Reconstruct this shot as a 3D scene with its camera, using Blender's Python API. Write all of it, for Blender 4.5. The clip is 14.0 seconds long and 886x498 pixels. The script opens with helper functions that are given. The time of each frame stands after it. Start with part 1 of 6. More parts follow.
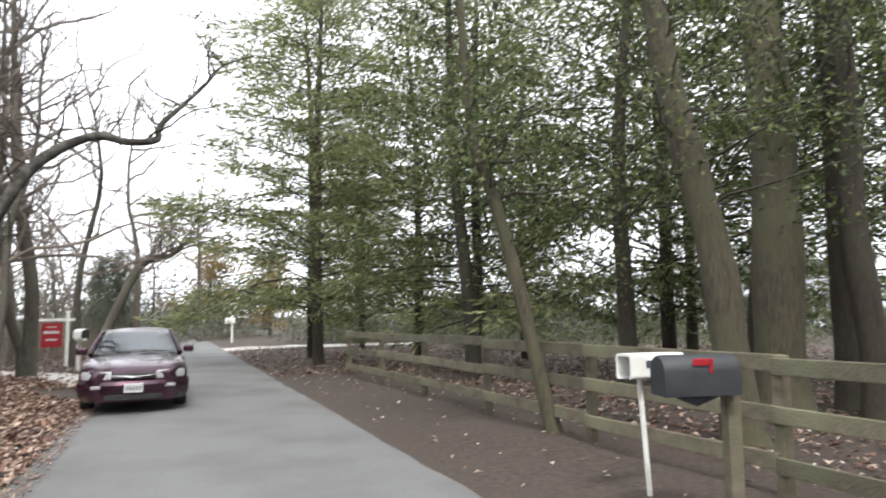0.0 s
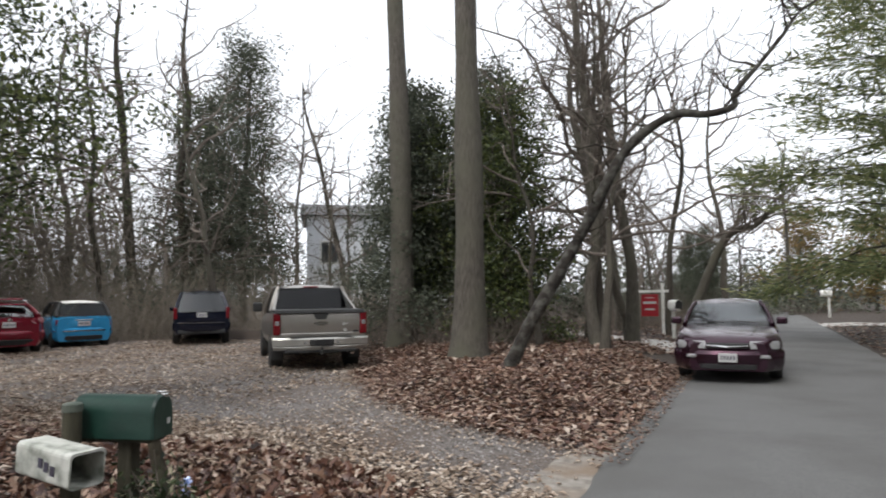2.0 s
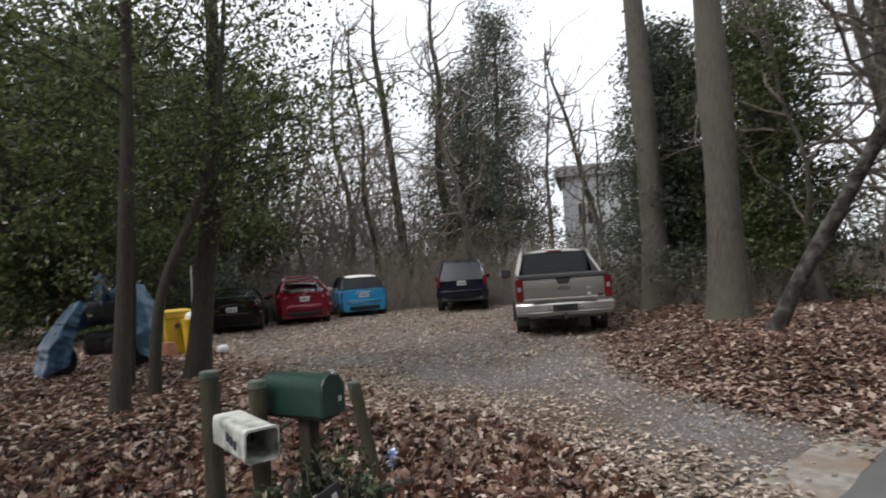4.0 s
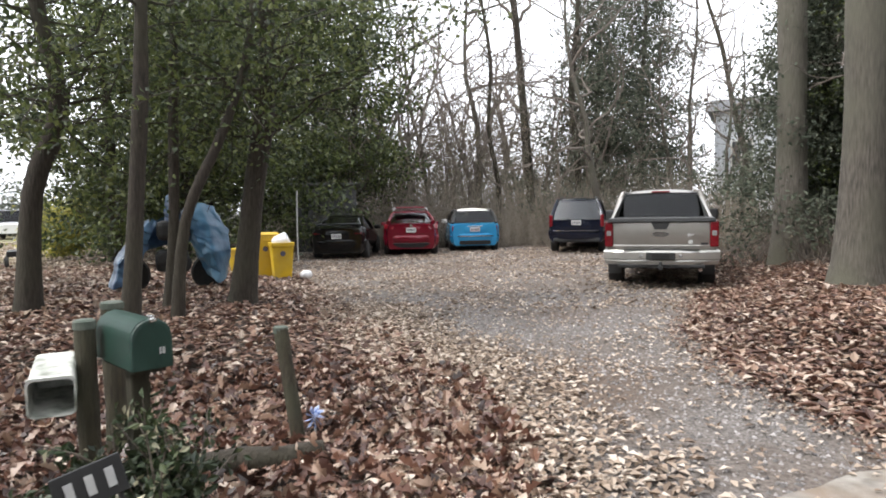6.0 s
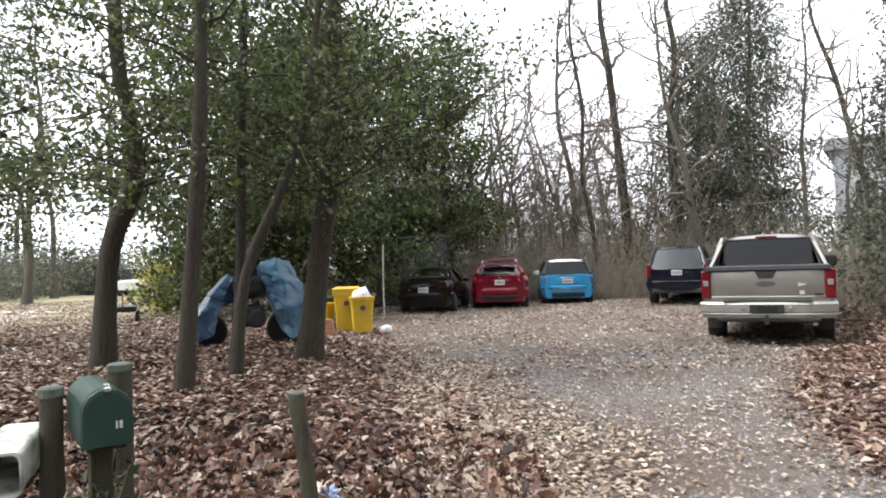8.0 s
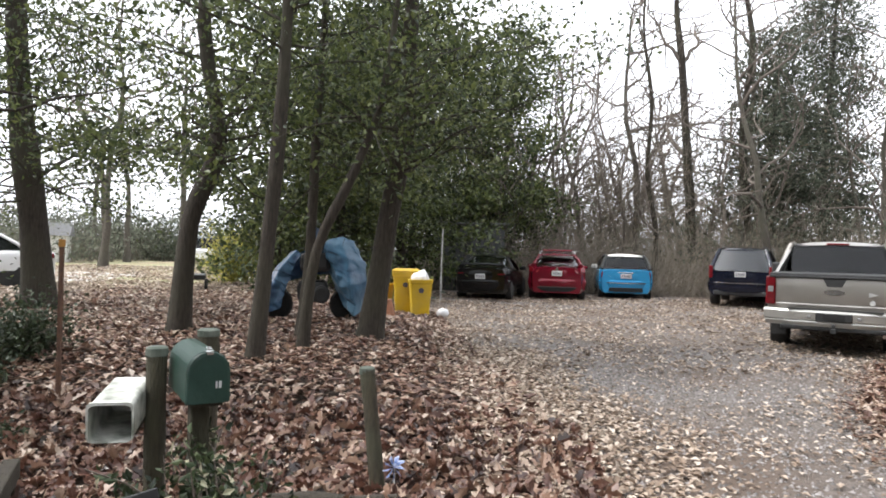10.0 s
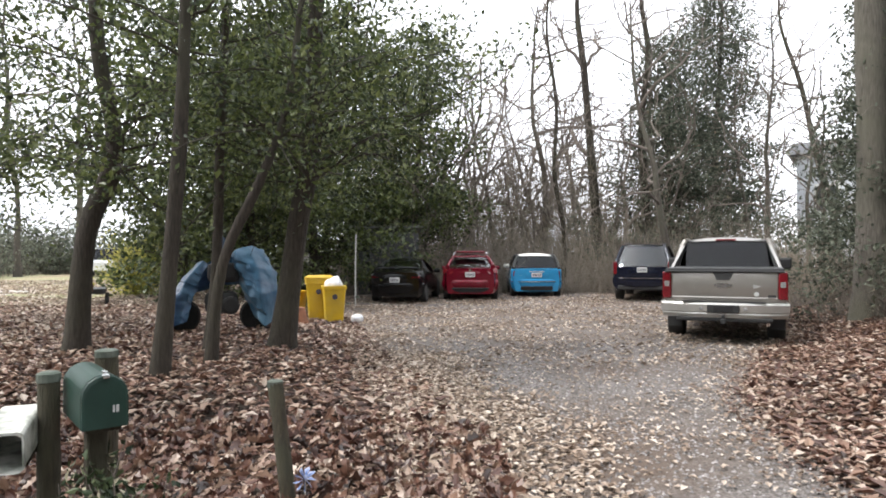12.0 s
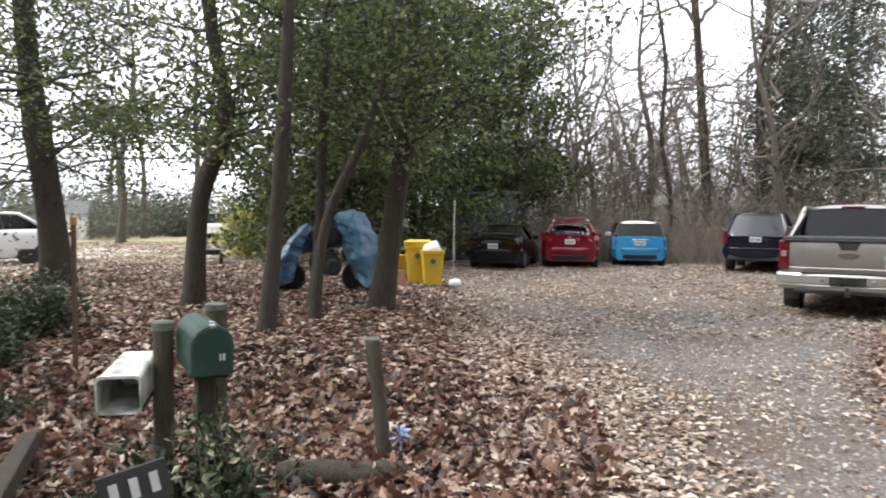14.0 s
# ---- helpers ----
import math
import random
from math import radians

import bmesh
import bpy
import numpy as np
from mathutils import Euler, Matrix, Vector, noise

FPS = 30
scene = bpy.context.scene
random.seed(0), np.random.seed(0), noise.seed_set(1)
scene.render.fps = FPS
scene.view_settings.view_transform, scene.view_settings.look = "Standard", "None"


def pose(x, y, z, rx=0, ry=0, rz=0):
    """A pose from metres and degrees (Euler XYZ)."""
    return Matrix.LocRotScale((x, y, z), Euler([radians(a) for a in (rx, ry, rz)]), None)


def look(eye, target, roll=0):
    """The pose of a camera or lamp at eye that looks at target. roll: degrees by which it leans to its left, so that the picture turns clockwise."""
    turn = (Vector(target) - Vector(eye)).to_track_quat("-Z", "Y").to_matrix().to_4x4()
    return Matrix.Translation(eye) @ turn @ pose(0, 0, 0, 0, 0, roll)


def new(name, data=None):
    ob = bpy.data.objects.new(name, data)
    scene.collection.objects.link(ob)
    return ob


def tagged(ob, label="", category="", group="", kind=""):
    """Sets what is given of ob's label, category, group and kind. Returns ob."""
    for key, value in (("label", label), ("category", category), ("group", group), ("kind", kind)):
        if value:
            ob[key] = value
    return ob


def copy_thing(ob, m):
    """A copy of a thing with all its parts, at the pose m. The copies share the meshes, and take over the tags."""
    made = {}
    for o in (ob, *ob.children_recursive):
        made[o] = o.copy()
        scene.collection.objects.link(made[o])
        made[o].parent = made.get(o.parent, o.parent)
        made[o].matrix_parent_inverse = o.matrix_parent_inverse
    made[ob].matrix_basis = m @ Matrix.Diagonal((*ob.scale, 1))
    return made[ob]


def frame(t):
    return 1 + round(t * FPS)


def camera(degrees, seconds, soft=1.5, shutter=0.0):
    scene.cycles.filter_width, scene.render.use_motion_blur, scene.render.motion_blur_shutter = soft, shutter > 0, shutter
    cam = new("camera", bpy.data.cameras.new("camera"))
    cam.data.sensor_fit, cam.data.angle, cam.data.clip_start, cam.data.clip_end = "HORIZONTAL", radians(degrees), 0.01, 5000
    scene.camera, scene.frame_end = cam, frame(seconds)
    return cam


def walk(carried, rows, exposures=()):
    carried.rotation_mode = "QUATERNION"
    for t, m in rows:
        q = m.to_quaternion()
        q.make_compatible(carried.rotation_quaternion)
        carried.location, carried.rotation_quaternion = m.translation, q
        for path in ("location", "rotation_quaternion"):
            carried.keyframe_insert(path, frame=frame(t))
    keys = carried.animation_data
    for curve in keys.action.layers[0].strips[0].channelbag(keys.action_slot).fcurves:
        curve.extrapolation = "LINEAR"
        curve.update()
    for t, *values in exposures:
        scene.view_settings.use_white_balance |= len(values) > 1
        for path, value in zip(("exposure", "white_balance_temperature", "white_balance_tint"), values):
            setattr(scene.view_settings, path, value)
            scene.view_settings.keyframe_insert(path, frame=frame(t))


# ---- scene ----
cam = camera(67.0, 14.0, soft=1.8, shutter=0.25)
PATH = [
    (0, (1.502, -0.966, 1.612), (1.502, 1.024, 1.807), -0.9),
    (0.5, (1.412, -0.953, 1.582), (1.074, 1.015, 1.677), 1.0),
    (1, (1.304, -1.005, 1.574), (0.552, 0.845, 1.685), 2.0),
    (1.5, (1.338, -0.948, 1.563), (0.158, 0.663, 1.67), -0.3),
    (2, (1.401, -0.806, 1.574), (-0.064, 0.547, 1.713), -0.7),
    (2.5, (1.37, -0.67, 1.567), (-0.236, 0.514, 1.695), -3.7),
    (3, (1.35, -0.487, 1.619), (-0.296, 0.634, 1.798), -2.9),
    (3.5, (1.327, -0.325, 1.603), (-0.387, 0.694, 1.759), -4.1),
    (4, (1.341, -0.026, 1.587), (-0.54, 0.653, 1.645), -3.9),
    (6.5, (0.455, 2.015, 1.497), (-1.54, 2.149, 1.428), -1.8),
    (7, (0.232, 2.192, 1.476), (-1.768, 2.185, 1.475), -3.1),
    (7.5, (0.21, 2.187, 1.475), (-1.789, 2.134, 1.462), -2.7),
    (8, (0.192, 2.174, 1.496), (-1.805, 2.096, 1.544), -1.9),
    (8.5, (0.23, 2.118, 1.495), (-1.753, 1.86, 1.49), 2.2),
    (11, (0.475, 2.081, 1.55), (-1.515, 1.883, 1.551), 0.0),
    (11.5, (0.493, 2.118, 1.558), (-1.502, 1.985, 1.507), -2.2),
    (12, (0.486, 2.168, 1.575), (-1.513, 2.174, 1.588), -0.2),
    (12.5, (0.421, 2.195, 1.579), (-1.578, 2.162, 1.62), -0.4),
    (13, (0.388, 2.213, 1.541), (-1.591, 1.93, 1.511), 0.5),
    (13.5, (0.362, 2.184, 1.512), (-1.58, 1.718, 1.412), 0.1),
    (14, (0.403, 2.174, 1.531), (-1.574, 1.887, 1.446), 0.4),
]
EXPOSURES = [(0.0, 1.0), (0.5, 0.66), (1.0, 0.22), (1.5, 0.12), (3.0, 0.05), (4.2, -0.05), (6.3, 0.98), (8.0, 0.96), (11.0, 0.95), (14.0, 0.95)]
walk(cam, [(t, look(eye, target, roll)) for t, eye, target, roll in PATH], EXPOSURES)

# ---- light ----
world = bpy.data.worlds.new("overcast_sky")
scene.world = world
world.use_nodes = True
wn, wl = world.node_tree.nodes, world.node_tree.links
sky = wn.new("ShaderNodeTexSky")
sky.sky_type = "NISHITA"
sky.sun_disc = False
sky.sun_elevation, sky.sun_rotation = radians(52), radians(166)
sky.dust_density, sky.air_density, sky.ozone_density = 5.0, 1.0, 1.0
grey = wn.new("ShaderNodeHueSaturation")
grey.inputs["Saturation"].default_value = 0.12
cloud = wn.new("ShaderNodeMix")
cloud.data_type = "RGBA"
cloud.inputs[0].default_value = 0.75
cloud.inputs[7].default_value = (12.0, 12.4, 13.2, 1)
bg = wn["Background"]
bg.inputs["Strength"].default_value = 0.13
wl.new(sky.outputs[0], grey.inputs["Color"])
wl.new(grey.outputs[0], cloud.inputs[6])
wl.new(cloud.outputs[2], bg.inputs["Color"])
sun = new("sun", bpy.data.lights.new("sun", "SUN"))
sun.data.energy, sun.data.angle, sun.data.color = 1.5, radians(10), (1.0, 0.97, 0.92)
sun.matrix_world = look((0, 0, 30), (-5, 20, 0))


# ---- materials ----
def mat(name, c1, c2=None, scale=8.0, rough=0.8, bump=0.0, bscale=40.0, metal=0.0, island=False, obj=False, stretch=(1, 1, 1), spec=0.5,
        c3=None, s3=0.7, coat=0.0, detail=6.0, through_light=0.0):
    """Noise between two colours, a third as larger stains, random lightness per piece, and fine relief."""
    m = bpy.data.materials.new(name)
    m.use_nodes = True
    n, l = m.node_tree.nodes, m.node_tree.links
    b = n["Principled BSDF"]
    b.inputs["Roughness"].default_value, b.inputs["Metallic"].default_value = rough, metal
    b.inputs["Specular IOR Level"].default_value = spec
    b.inputs["Coat Weight"].default_value = coat
    b.inputs["Coat Roughness"].default_value = 0.04
    c2 = c2 or tuple(v * 0.8 for v in c1)
    tc, mp = n.new("ShaderNodeTexCoord"), n.new("ShaderNodeMapping")
    mp.inputs["Scale"].default_value = stretch
    l.new(tc.outputs["Object"], mp.inputs["Vector"])
    nz = n.new("ShaderNodeTexNoise")
    nz.inputs["Scale"].default_value, nz.inputs["Detail"].default_value = scale, detail
    l.new(mp.outputs[0], nz.inputs["Vector"])
    ramp = n.new("ShaderNodeValToRGB")
    ramp.color_ramp.elements[0].position, ramp.color_ramp.elements[1].position = 0.32, 0.68
    ramp.color_ramp.elements[0].color, ramp.color_ramp.elements[1].color = (*c1, 1), (*c2, 1)
    l.new(nz.outputs["Fac"], ramp.inputs["Fac"])
    out = ramp.outputs["Color"]
    if c3:
        n3, r3, mx = n.new("ShaderNodeTexNoise"), n.new("ShaderNodeValToRGB"), n.new("ShaderNodeMix")
        n3.inputs["Scale"].default_value, n3.inputs["Detail"].default_value = s3, 4
        l.new(tc.outputs["Object"], n3.inputs["Vector"])
        r3.color_ramp.elements[0].position, r3.color_ramp.elements[1].position = 0.42, 0.66
        l.new(n3.outputs["Fac"], r3.inputs["Fac"])
        mx.data_type = "RGBA"
        mx.inputs[7].default_value = (*c3, 1)
        l.new(r3.outputs["Color"], mx.inputs[0])
        l.new(out, mx.inputs[6])
        out = mx.outputs[2]
    if island or obj:
        hv = n.new("ShaderNodeHueSaturation")
        src = n.new("ShaderNodeNewGeometry").outputs["Random Per Island"] if island else n.new("ShaderNodeObjectInfo").outputs["Random"]
        mr = n.new("ShaderNodeMapRange")
        mr.inputs["To Min"].default_value, mr.inputs["To Max"].default_value = (0.45, 1.6) if island else (0.75, 1.25)
        l.new(src, mr.inputs["Value"])
        l.new(mr.outputs[0], hv.inputs["Value"])
        l.new(out, hv.inputs["Color"])
        out = hv.outputs["Color"]
    l.new(out, b.inputs["Base Color"])
    if bump:
        nb, bp = n.new("ShaderNodeTexNoise"), n.new("ShaderNodeBump")
        nb.inputs["Scale"].default_value, nb.inputs["Detail"].default_value = bscale, 5
        l.new(mp.outputs[0], nb.inputs["Vector"])
        bp.inputs["Strength"].default_value, bp.inputs["Distance"].default_value = bump, 0.02
        l.new(nb.outputs["Fac"], bp.inputs["Height"])
        l.new(bp.outputs[0], b.inputs["Normal"])
    if through_light:
        tr, ad = n.new("ShaderNodeBsdfTranslucent"), n.new("ShaderNodeMixShader")
        l.new(out, tr.inputs["Color"])
        ad.inputs[0].default_value = through_light
        l.new(b.outputs[0], ad.inputs[1])
        l.new(tr.outputs[0], ad.inputs[2])
        l.new(ad.outputs[0], n["Material Output"].inputs["Surface"])
    return m


def leaf_mat(name, colours, rough=0.55, spec=0.5, thin=0.3):
    """Leaves: each one takes a colour of its own from the row."""
    m = bpy.data.materials.new(name)
    m.use_nodes = True
    n, l = m.node_tree.nodes, m.node_tree.links
    b = n["Principled BSDF"]
    b.inputs["Roughness"].default_value, b.inputs["Specular IOR Level"].default_value = rough, spec
    g, ramp = n.new("ShaderNodeNewGeometry"), n.new("ShaderNodeValToRGB")
    e = ramp.color_ramp.elements
    while len(e) < len(colours):
        e.new(0.5)
    for i, c in enumerate(colours):
        e[i].position, e[i].color = i / (len(colours) - 1), (*c, 1)
    l.new(g.outputs["Random Per Island"], ramp.inputs["Fac"])
    nz, mx = n.new("ShaderNodeTexNoise"), n.new("ShaderNodeMix")
    nz.inputs["Scale"].default_value = 0.9
    tc = n.new("ShaderNodeTexCoord")
    l.new(tc.outputs["Object"], nz.inputs["Vector"])
    mx.data_type, mx.blend_type = "RGBA", "MULTIPLY"
    mx.inputs[0].default_value = 0.55
    l.new(ramp.outputs[0], mx.inputs[6])
    l.new(nz.outputs["Fac"], mx.inputs[7])
    hv = n.new("ShaderNodeHueSaturation")
    hv.inputs["Value"].default_value = 1.35
    hv.inputs["Saturation"].default_value = 0.95
    l.new(mx.outputs[2], hv.inputs["Color"])
    l.new(hv.outputs[0], b.inputs["Base Color"])
    tr, ad = n.new("ShaderNodeBsdfTranslucent"), n.new("ShaderNodeMixShader")
    l.new(hv.outputs[0], tr.inputs["Color"])
    ad.inputs[0].default_value = thin
    l.new(b.outputs[0], ad.inputs[1])
    l.new(tr.outputs[0], ad.inputs[2])
    l.new(ad.outputs[0], n["Material Output"].inputs["Surface"])
    return m


def glass_mat(name, tint, rough=0.04, ior=1.45):
    m = bpy.data.materials.new(name)
    m.use_nodes = True
    b = m.node_tree.nodes["Principled BSDF"]
    b.inputs["Base Color"].default_value = (*tint, 1)
    b.inputs["Roughness"].default_value, b.inputs["Transmission Weight"].default_value = rough, 1.0
    b.inputs["IOR"].default_value = ior
    return m


ASPHALT = mat("asphalt", (0.155, 0.155, 0.152), (0.105, 0.105, 0.103), 60, 0.9, 0.35, 160, c3=(0.098, 0.096, 0.092), s3=0.6)
CONCRETE = mat("concrete_apron", (0.32, 0.295, 0.26), (0.17, 0.15, 0.13), 9, 0.9, 0.4, 60, c3=(0.2, 0.15, 0.11), s3=2.0)
GRAVEL = mat("gravel", (0.225, 0.2, 0.185), (0.07, 0.058, 0.05), 34, 0.9, 1.0, 60, c3=(0.115, 0.082, 0.062), s3=0.5)
SOIL = mat("leaf_mould", (0.066, 0.047, 0.035), (0.026, 0.018, 0.014), 14, 0.95, 0.9, 30, c3=(0.045, 0.034, 0.026), s3=0.25)
GRASS = mat("winter_lawn", (0.27, 0.27, 0.14), (0.19, 0.175, 0.09), 5, 0.9, 0.6, 60, c3=(0.28, 0.22, 0.14), s3=0.3)
PALE = mat("pale_gravel", (0.5, 0.48, 0.45), (0.38, 0.36, 0.33), 30, 0.9, 0.5, 80)
BARK = mat("grey_bark", (0.13, 0.115, 0.095), (0.05, 0.043, 0.036), 14, 0.95, 1.0, 20, stretch=(3, 3, 0.35), c3=(0.1, 0.095, 0.07), s3=0.9)
BARK_DARK = mat("dark_bark", (0.05, 0.039, 0.029), (0.02, 0.016, 0.012), 12, 0.95, 0.8, 18, stretch=(3, 3, 0.6), c3=(0.046, 0.043, 0.027), s3=0.9)
BARK_MOSS = mat("mossy_bark", (0.08, 0.068, 0.042), (0.036, 0.03, 0.02), 9, 0.95, 0.8, 16, stretch=(3, 3, 0.6), c3=(0.075, 0.072, 0.04), s3=0.8)
BARK_GREY = mat("grey_brown_bark", (0.1, 0.086, 0.07), (0.045, 0.037, 0.03), 12, 0.95, 0.8, 18, stretch=(3, 3, 0.6), c3=(0.085, 0.082, 0.06), s3=0.9)
TWIG = mat("twigs", (0.19, 0.16, 0.135), (0.1, 0.082, 0.07), 3, 0.95)
TWIG_TAN = mat("tan_twigs", (0.27, 0.235, 0.19), (0.15, 0.125, 0.1), 3, 0.95)
HOLLY = leaf_mat("holly_leaves", [(0.018, 0.028, 0.012), (0.045, 0.064, 0.018), (0.085, 0.112, 0.028), (0.16, 0.18, 0.055)], 0.38, 0.5, 0.4)
CEDAR = leaf_mat("cedar_leaves", [(0.08, 0.092, 0.07), (0.14, 0.155, 0.11), (0.23, 0.24, 0.18)], 0.7, 0.3, 0.25)
CEDAR_DARK = leaf_mat("dense_cedar_leaves", [(0.045, 0.055, 0.04), (0.085, 0.1, 0.068), (0.15, 0.16, 0.115)], 0.7, 0.3, 0.25)
PINE = leaf_mat("pine_needles", [(0.06, 0.08, 0.038), (0.125, 0.15, 0.06), (0.2, 0.225, 0.09), (0.3, 0.3, 0.13)], 0.6, 0.4, 0.55)
YELLOWBUSH = leaf_mat("yellow_leaves", [(0.2, 0.22, 0.04), (0.4, 0.37, 0.06), (0.5, 0.45, 0.1)], 0.6, 0.4, 0.4)
FALLEN = leaf_mat("fallen_leaves", [(0.03, 0.014, 0.01), (0.085, 0.037, 0.025), (0.15, 0.072, 0.047), (0.23, 0.127, 0.083), (0.36, 0.25, 0.18), (0.56, 0.46, 0.38)], 0.5, 0.5, 0.15)
# Damp red-brown leaves, with the shade under the hollies darkened into them.
FALLEN_RED = leaf_mat("damp_shaded_red_brown_leaves", [(0.016, 0.008, 0.006), (0.055, 0.021, 0.014), (0.11, 0.045, 0.028), (0.17, 0.08, 0.05), (0.27, 0.165, 0.11), (0.58, 0.47, 0.38)], 0.42, 0.6, 0.12)
FALLEN_TAN = leaf_mat("pale_fallen_leaves", [(0.13, 0.087, 0.06), (0.29, 0.21, 0.15), (0.44, 0.345, 0.265), (0.66, 0.57, 0.48)], 0.55, 0.5, 0.15)
STONES = mat("gravel_stones", (0.28, 0.265, 0.26), (0.15, 0.13, 0.12), 20, 0.9, island=True)
WOOD = mat("weathered_wood", (0.15, 0.125, 0.088), (0.058, 0.048, 0.033), 6, 0.9, 0.5, 40, stretch=(1, 1, 1), obj=True, c3=(0.14, 0.14, 0.085), s3=1.5)
POSTWOOD = mat("green_treated_post", (0.068, 0.056, 0.034), (0.032, 0.026, 0.017), 12, 0.9, 0.8, 40, stretch=(3, 3, 0.5), c3=(0.056, 0.056, 0.033), s3=3)
WHITE = mat("white_paint", (0.78, 0.78, 0.75), (0.62, 0.6, 0.55), 4, 0.6, 0.1)
RED = mat("red_sign", (0.3, 0.008, 0.016), (0.25, 0.008, 0.014), 4, 0.5)
RUBBER = mat("tyre_rubber", (0.018, 0.018, 0.018), (0.03, 0.028, 0.026), 20, 0.85)
RIM = mat("alloy_rim", (0.42, 0.42, 0.42), (0.3, 0.3, 0.3), 8, 0.35, metal=0.8)
DARK = mat("black_plastic", (0.018, 0.018, 0.019), (0.026, 0.026, 0.026), 12, 0.6)
CHROME = mat("chrome", (0.7, 0.7, 0.7), (0.6, 0.6, 0.6), 5, 0.15, metal=1.0)
TAIL = mat("tail_lamp", (0.17, 0.005, 0.01), (0.11, 0.004, 0.008), 20, 0.2, coat=0.4)
AMBER = mat("clear_lamp", (0.3, 0.3, 0.3), (0.2, 0.2, 0.2), 30, 0.12, coat=1.0)
GLASS = glass_mat("tinted_glass", (0.08, 0.09, 0.1), 0.02, 1.35)
SCREEN = glass_mat("windscreen_glass", (0.6, 0.66, 0.68), 0.02, 1.6)
SCREEN_DARK = glass_mat("privacy_glass", (0.12, 0.14, 0.16), 0.02, 1.6)
PLATE = mat("plate", (0.55, 0.55, 0.53), (0.42, 0.42, 0.42), 10, 0.5)
BAR = mat("dark_lettering", (0.05, 0.05, 0.08), (0.07, 0.06, 0.08), 10, 0.6)


# ---- mesh tools ----
class Shape:
    """Vertices and faces gathered for one mesh."""

    def __init__(self):
        self.v, self.f, self.smooth = [], [], False

    def add(self, verts, faces):
        k = len(self.v)
        self.v += [tuple(p) for p in verts]
        self.f += [tuple(i + k for i in q) for q in faces]
        return self

    def box(self, c, s, m=None, bevel=0.0):
        bm = bmesh.new()
        bmesh.ops.create_cube(bm, size=1.0, matrix=Matrix.Translation(c) @ Matrix.Diagonal((*s, 1)))
        if bevel:
            bmesh.ops.bevel(bm, geom=bm.edges[:], offset=bevel, segments=2, affect="EDGES", profile=0.5)
        if m is not None:
            bmesh.ops.transform(bm, matrix=m, verts=bm.verts[:])
        bm.verts.index_update()
        self.add([v.co[:] for v in bm.verts], [[v.index for v in f.verts] for f in bm.faces])
        bm.free()
        return self

    def tube(self, pts, radii, sides=6, cap=True):
        pts = [Vector(p) for p in pts]
        ref = Vector((0.31, 0.9, 0.2)).normalized()
        rings = []
        for i, p in enumerate(pts):
            d = (pts[min(i + 1, len(pts) - 1)] - pts[max(i - 1, 0)]).normalized()
            a = d.cross(ref if abs(d.dot(ref)) < 0.95 else Vector((1, 0, 0))).normalized()
            b = d.cross(a)
            rings.append([p + (a * math.cos(2 * math.pi * k / sides) + b * math.sin(2 * math.pi * k / sides)) * radii[i] for k in range(sides)])
        faces = []
        for i in range(len(pts) - 1):
            for k in range(sides):
                k2 = (k + 1) % sides
                faces.append((i * sides + k, i * sides + k2, (i + 1) * sides + k2, (i + 1) * sides + k))
        if cap:
            faces += [tuple(range(sides)), tuple(reversed([(len(pts) - 1) * sides + k for k in range(sides)]))]
        return self.add([p for r in rings for p in r], faces)

    def lathe(self, prof, c=(0, 0, 0), sides=16, axis="z"):
        """prof: pairs of radius and height round the axis through c."""
        pts = []
        for r, h in prof:
            for k in range(sides):
                a = 2 * math.pi * k / sides
                q = (r * math.cos(a), r * math.sin(a), h)
                if axis == "y":
                    q = (q[0], h, q[1])
                if axis == "x":
                    q = (h, q[0], q[1])
                pts.append((q[0] + c[0], q[1] + c[1], q[2] + c[2]))
        faces = [(i * sides + k, i * sides + (k + 1) % sides, (i + 1) * sides + (k + 1) % sides, (i + 1) * sides + k)
                 for i in range(len(prof) - 1) for k in range(sides)]
        faces += [tuple(range(sides)), tuple((len(prof) - 1) * sides + k for k in range(sides))]
        return self.add(pts, faces)

    def loft(self, sections, closed=False, cap=False):
        """Sections of equal length joined in order."""
        n = len(sections[0])
        faces = []
        for i in range(len(sections) - 1):
            for k in range(n if closed else n - 1):
                k2 = (k + 1) % n
                faces.append((i * n + k, i * n + k2, (i + 1) * n + k2, (i + 1) * n + k))
        if cap:
            faces += [tuple(range(n)), tuple((len(sections) - 1) * n + k for k in range(n))]
        return self.add([p for s in sections for p in s], faces)

    def slab(self, corners, depth):
        """A plate with thickness: outline in order, and the way it is thick."""
        n, d = len(corners), Vector(depth)
        a = [Vector(c) for c in corners]
        return self.add(a + [p + d for p in a], [tuple(range(n)), tuple(reversed(range(n, 2 * n)))] + [(i, (i + 1) % n, n + (i + 1) % n, n + i) for i in range(n)])


def mesh_np(name, verts, faces, smooth=False):
    me = bpy.data.meshes.new(name)
    faces = np.asarray(faces, dtype=np.int32)
    k = faces.shape[1]
    me.vertices.add(len(verts))
    me.vertices.foreach_set("co", np.asarray(verts, dtype=np.float32).ravel())
    me.loops.add(faces.size)
    me.loops.foreach_set("vertex_index", faces.ravel())
    me.polygons.add(len(faces))
    me.polygons.foreach_set("loop_start", np.arange(0, faces.size, k, dtype=np.int32))
    me.polygons.foreach_set("use_smooth", np.full(len(faces), smooth))
    me.update(calc_edges=True)
    return me


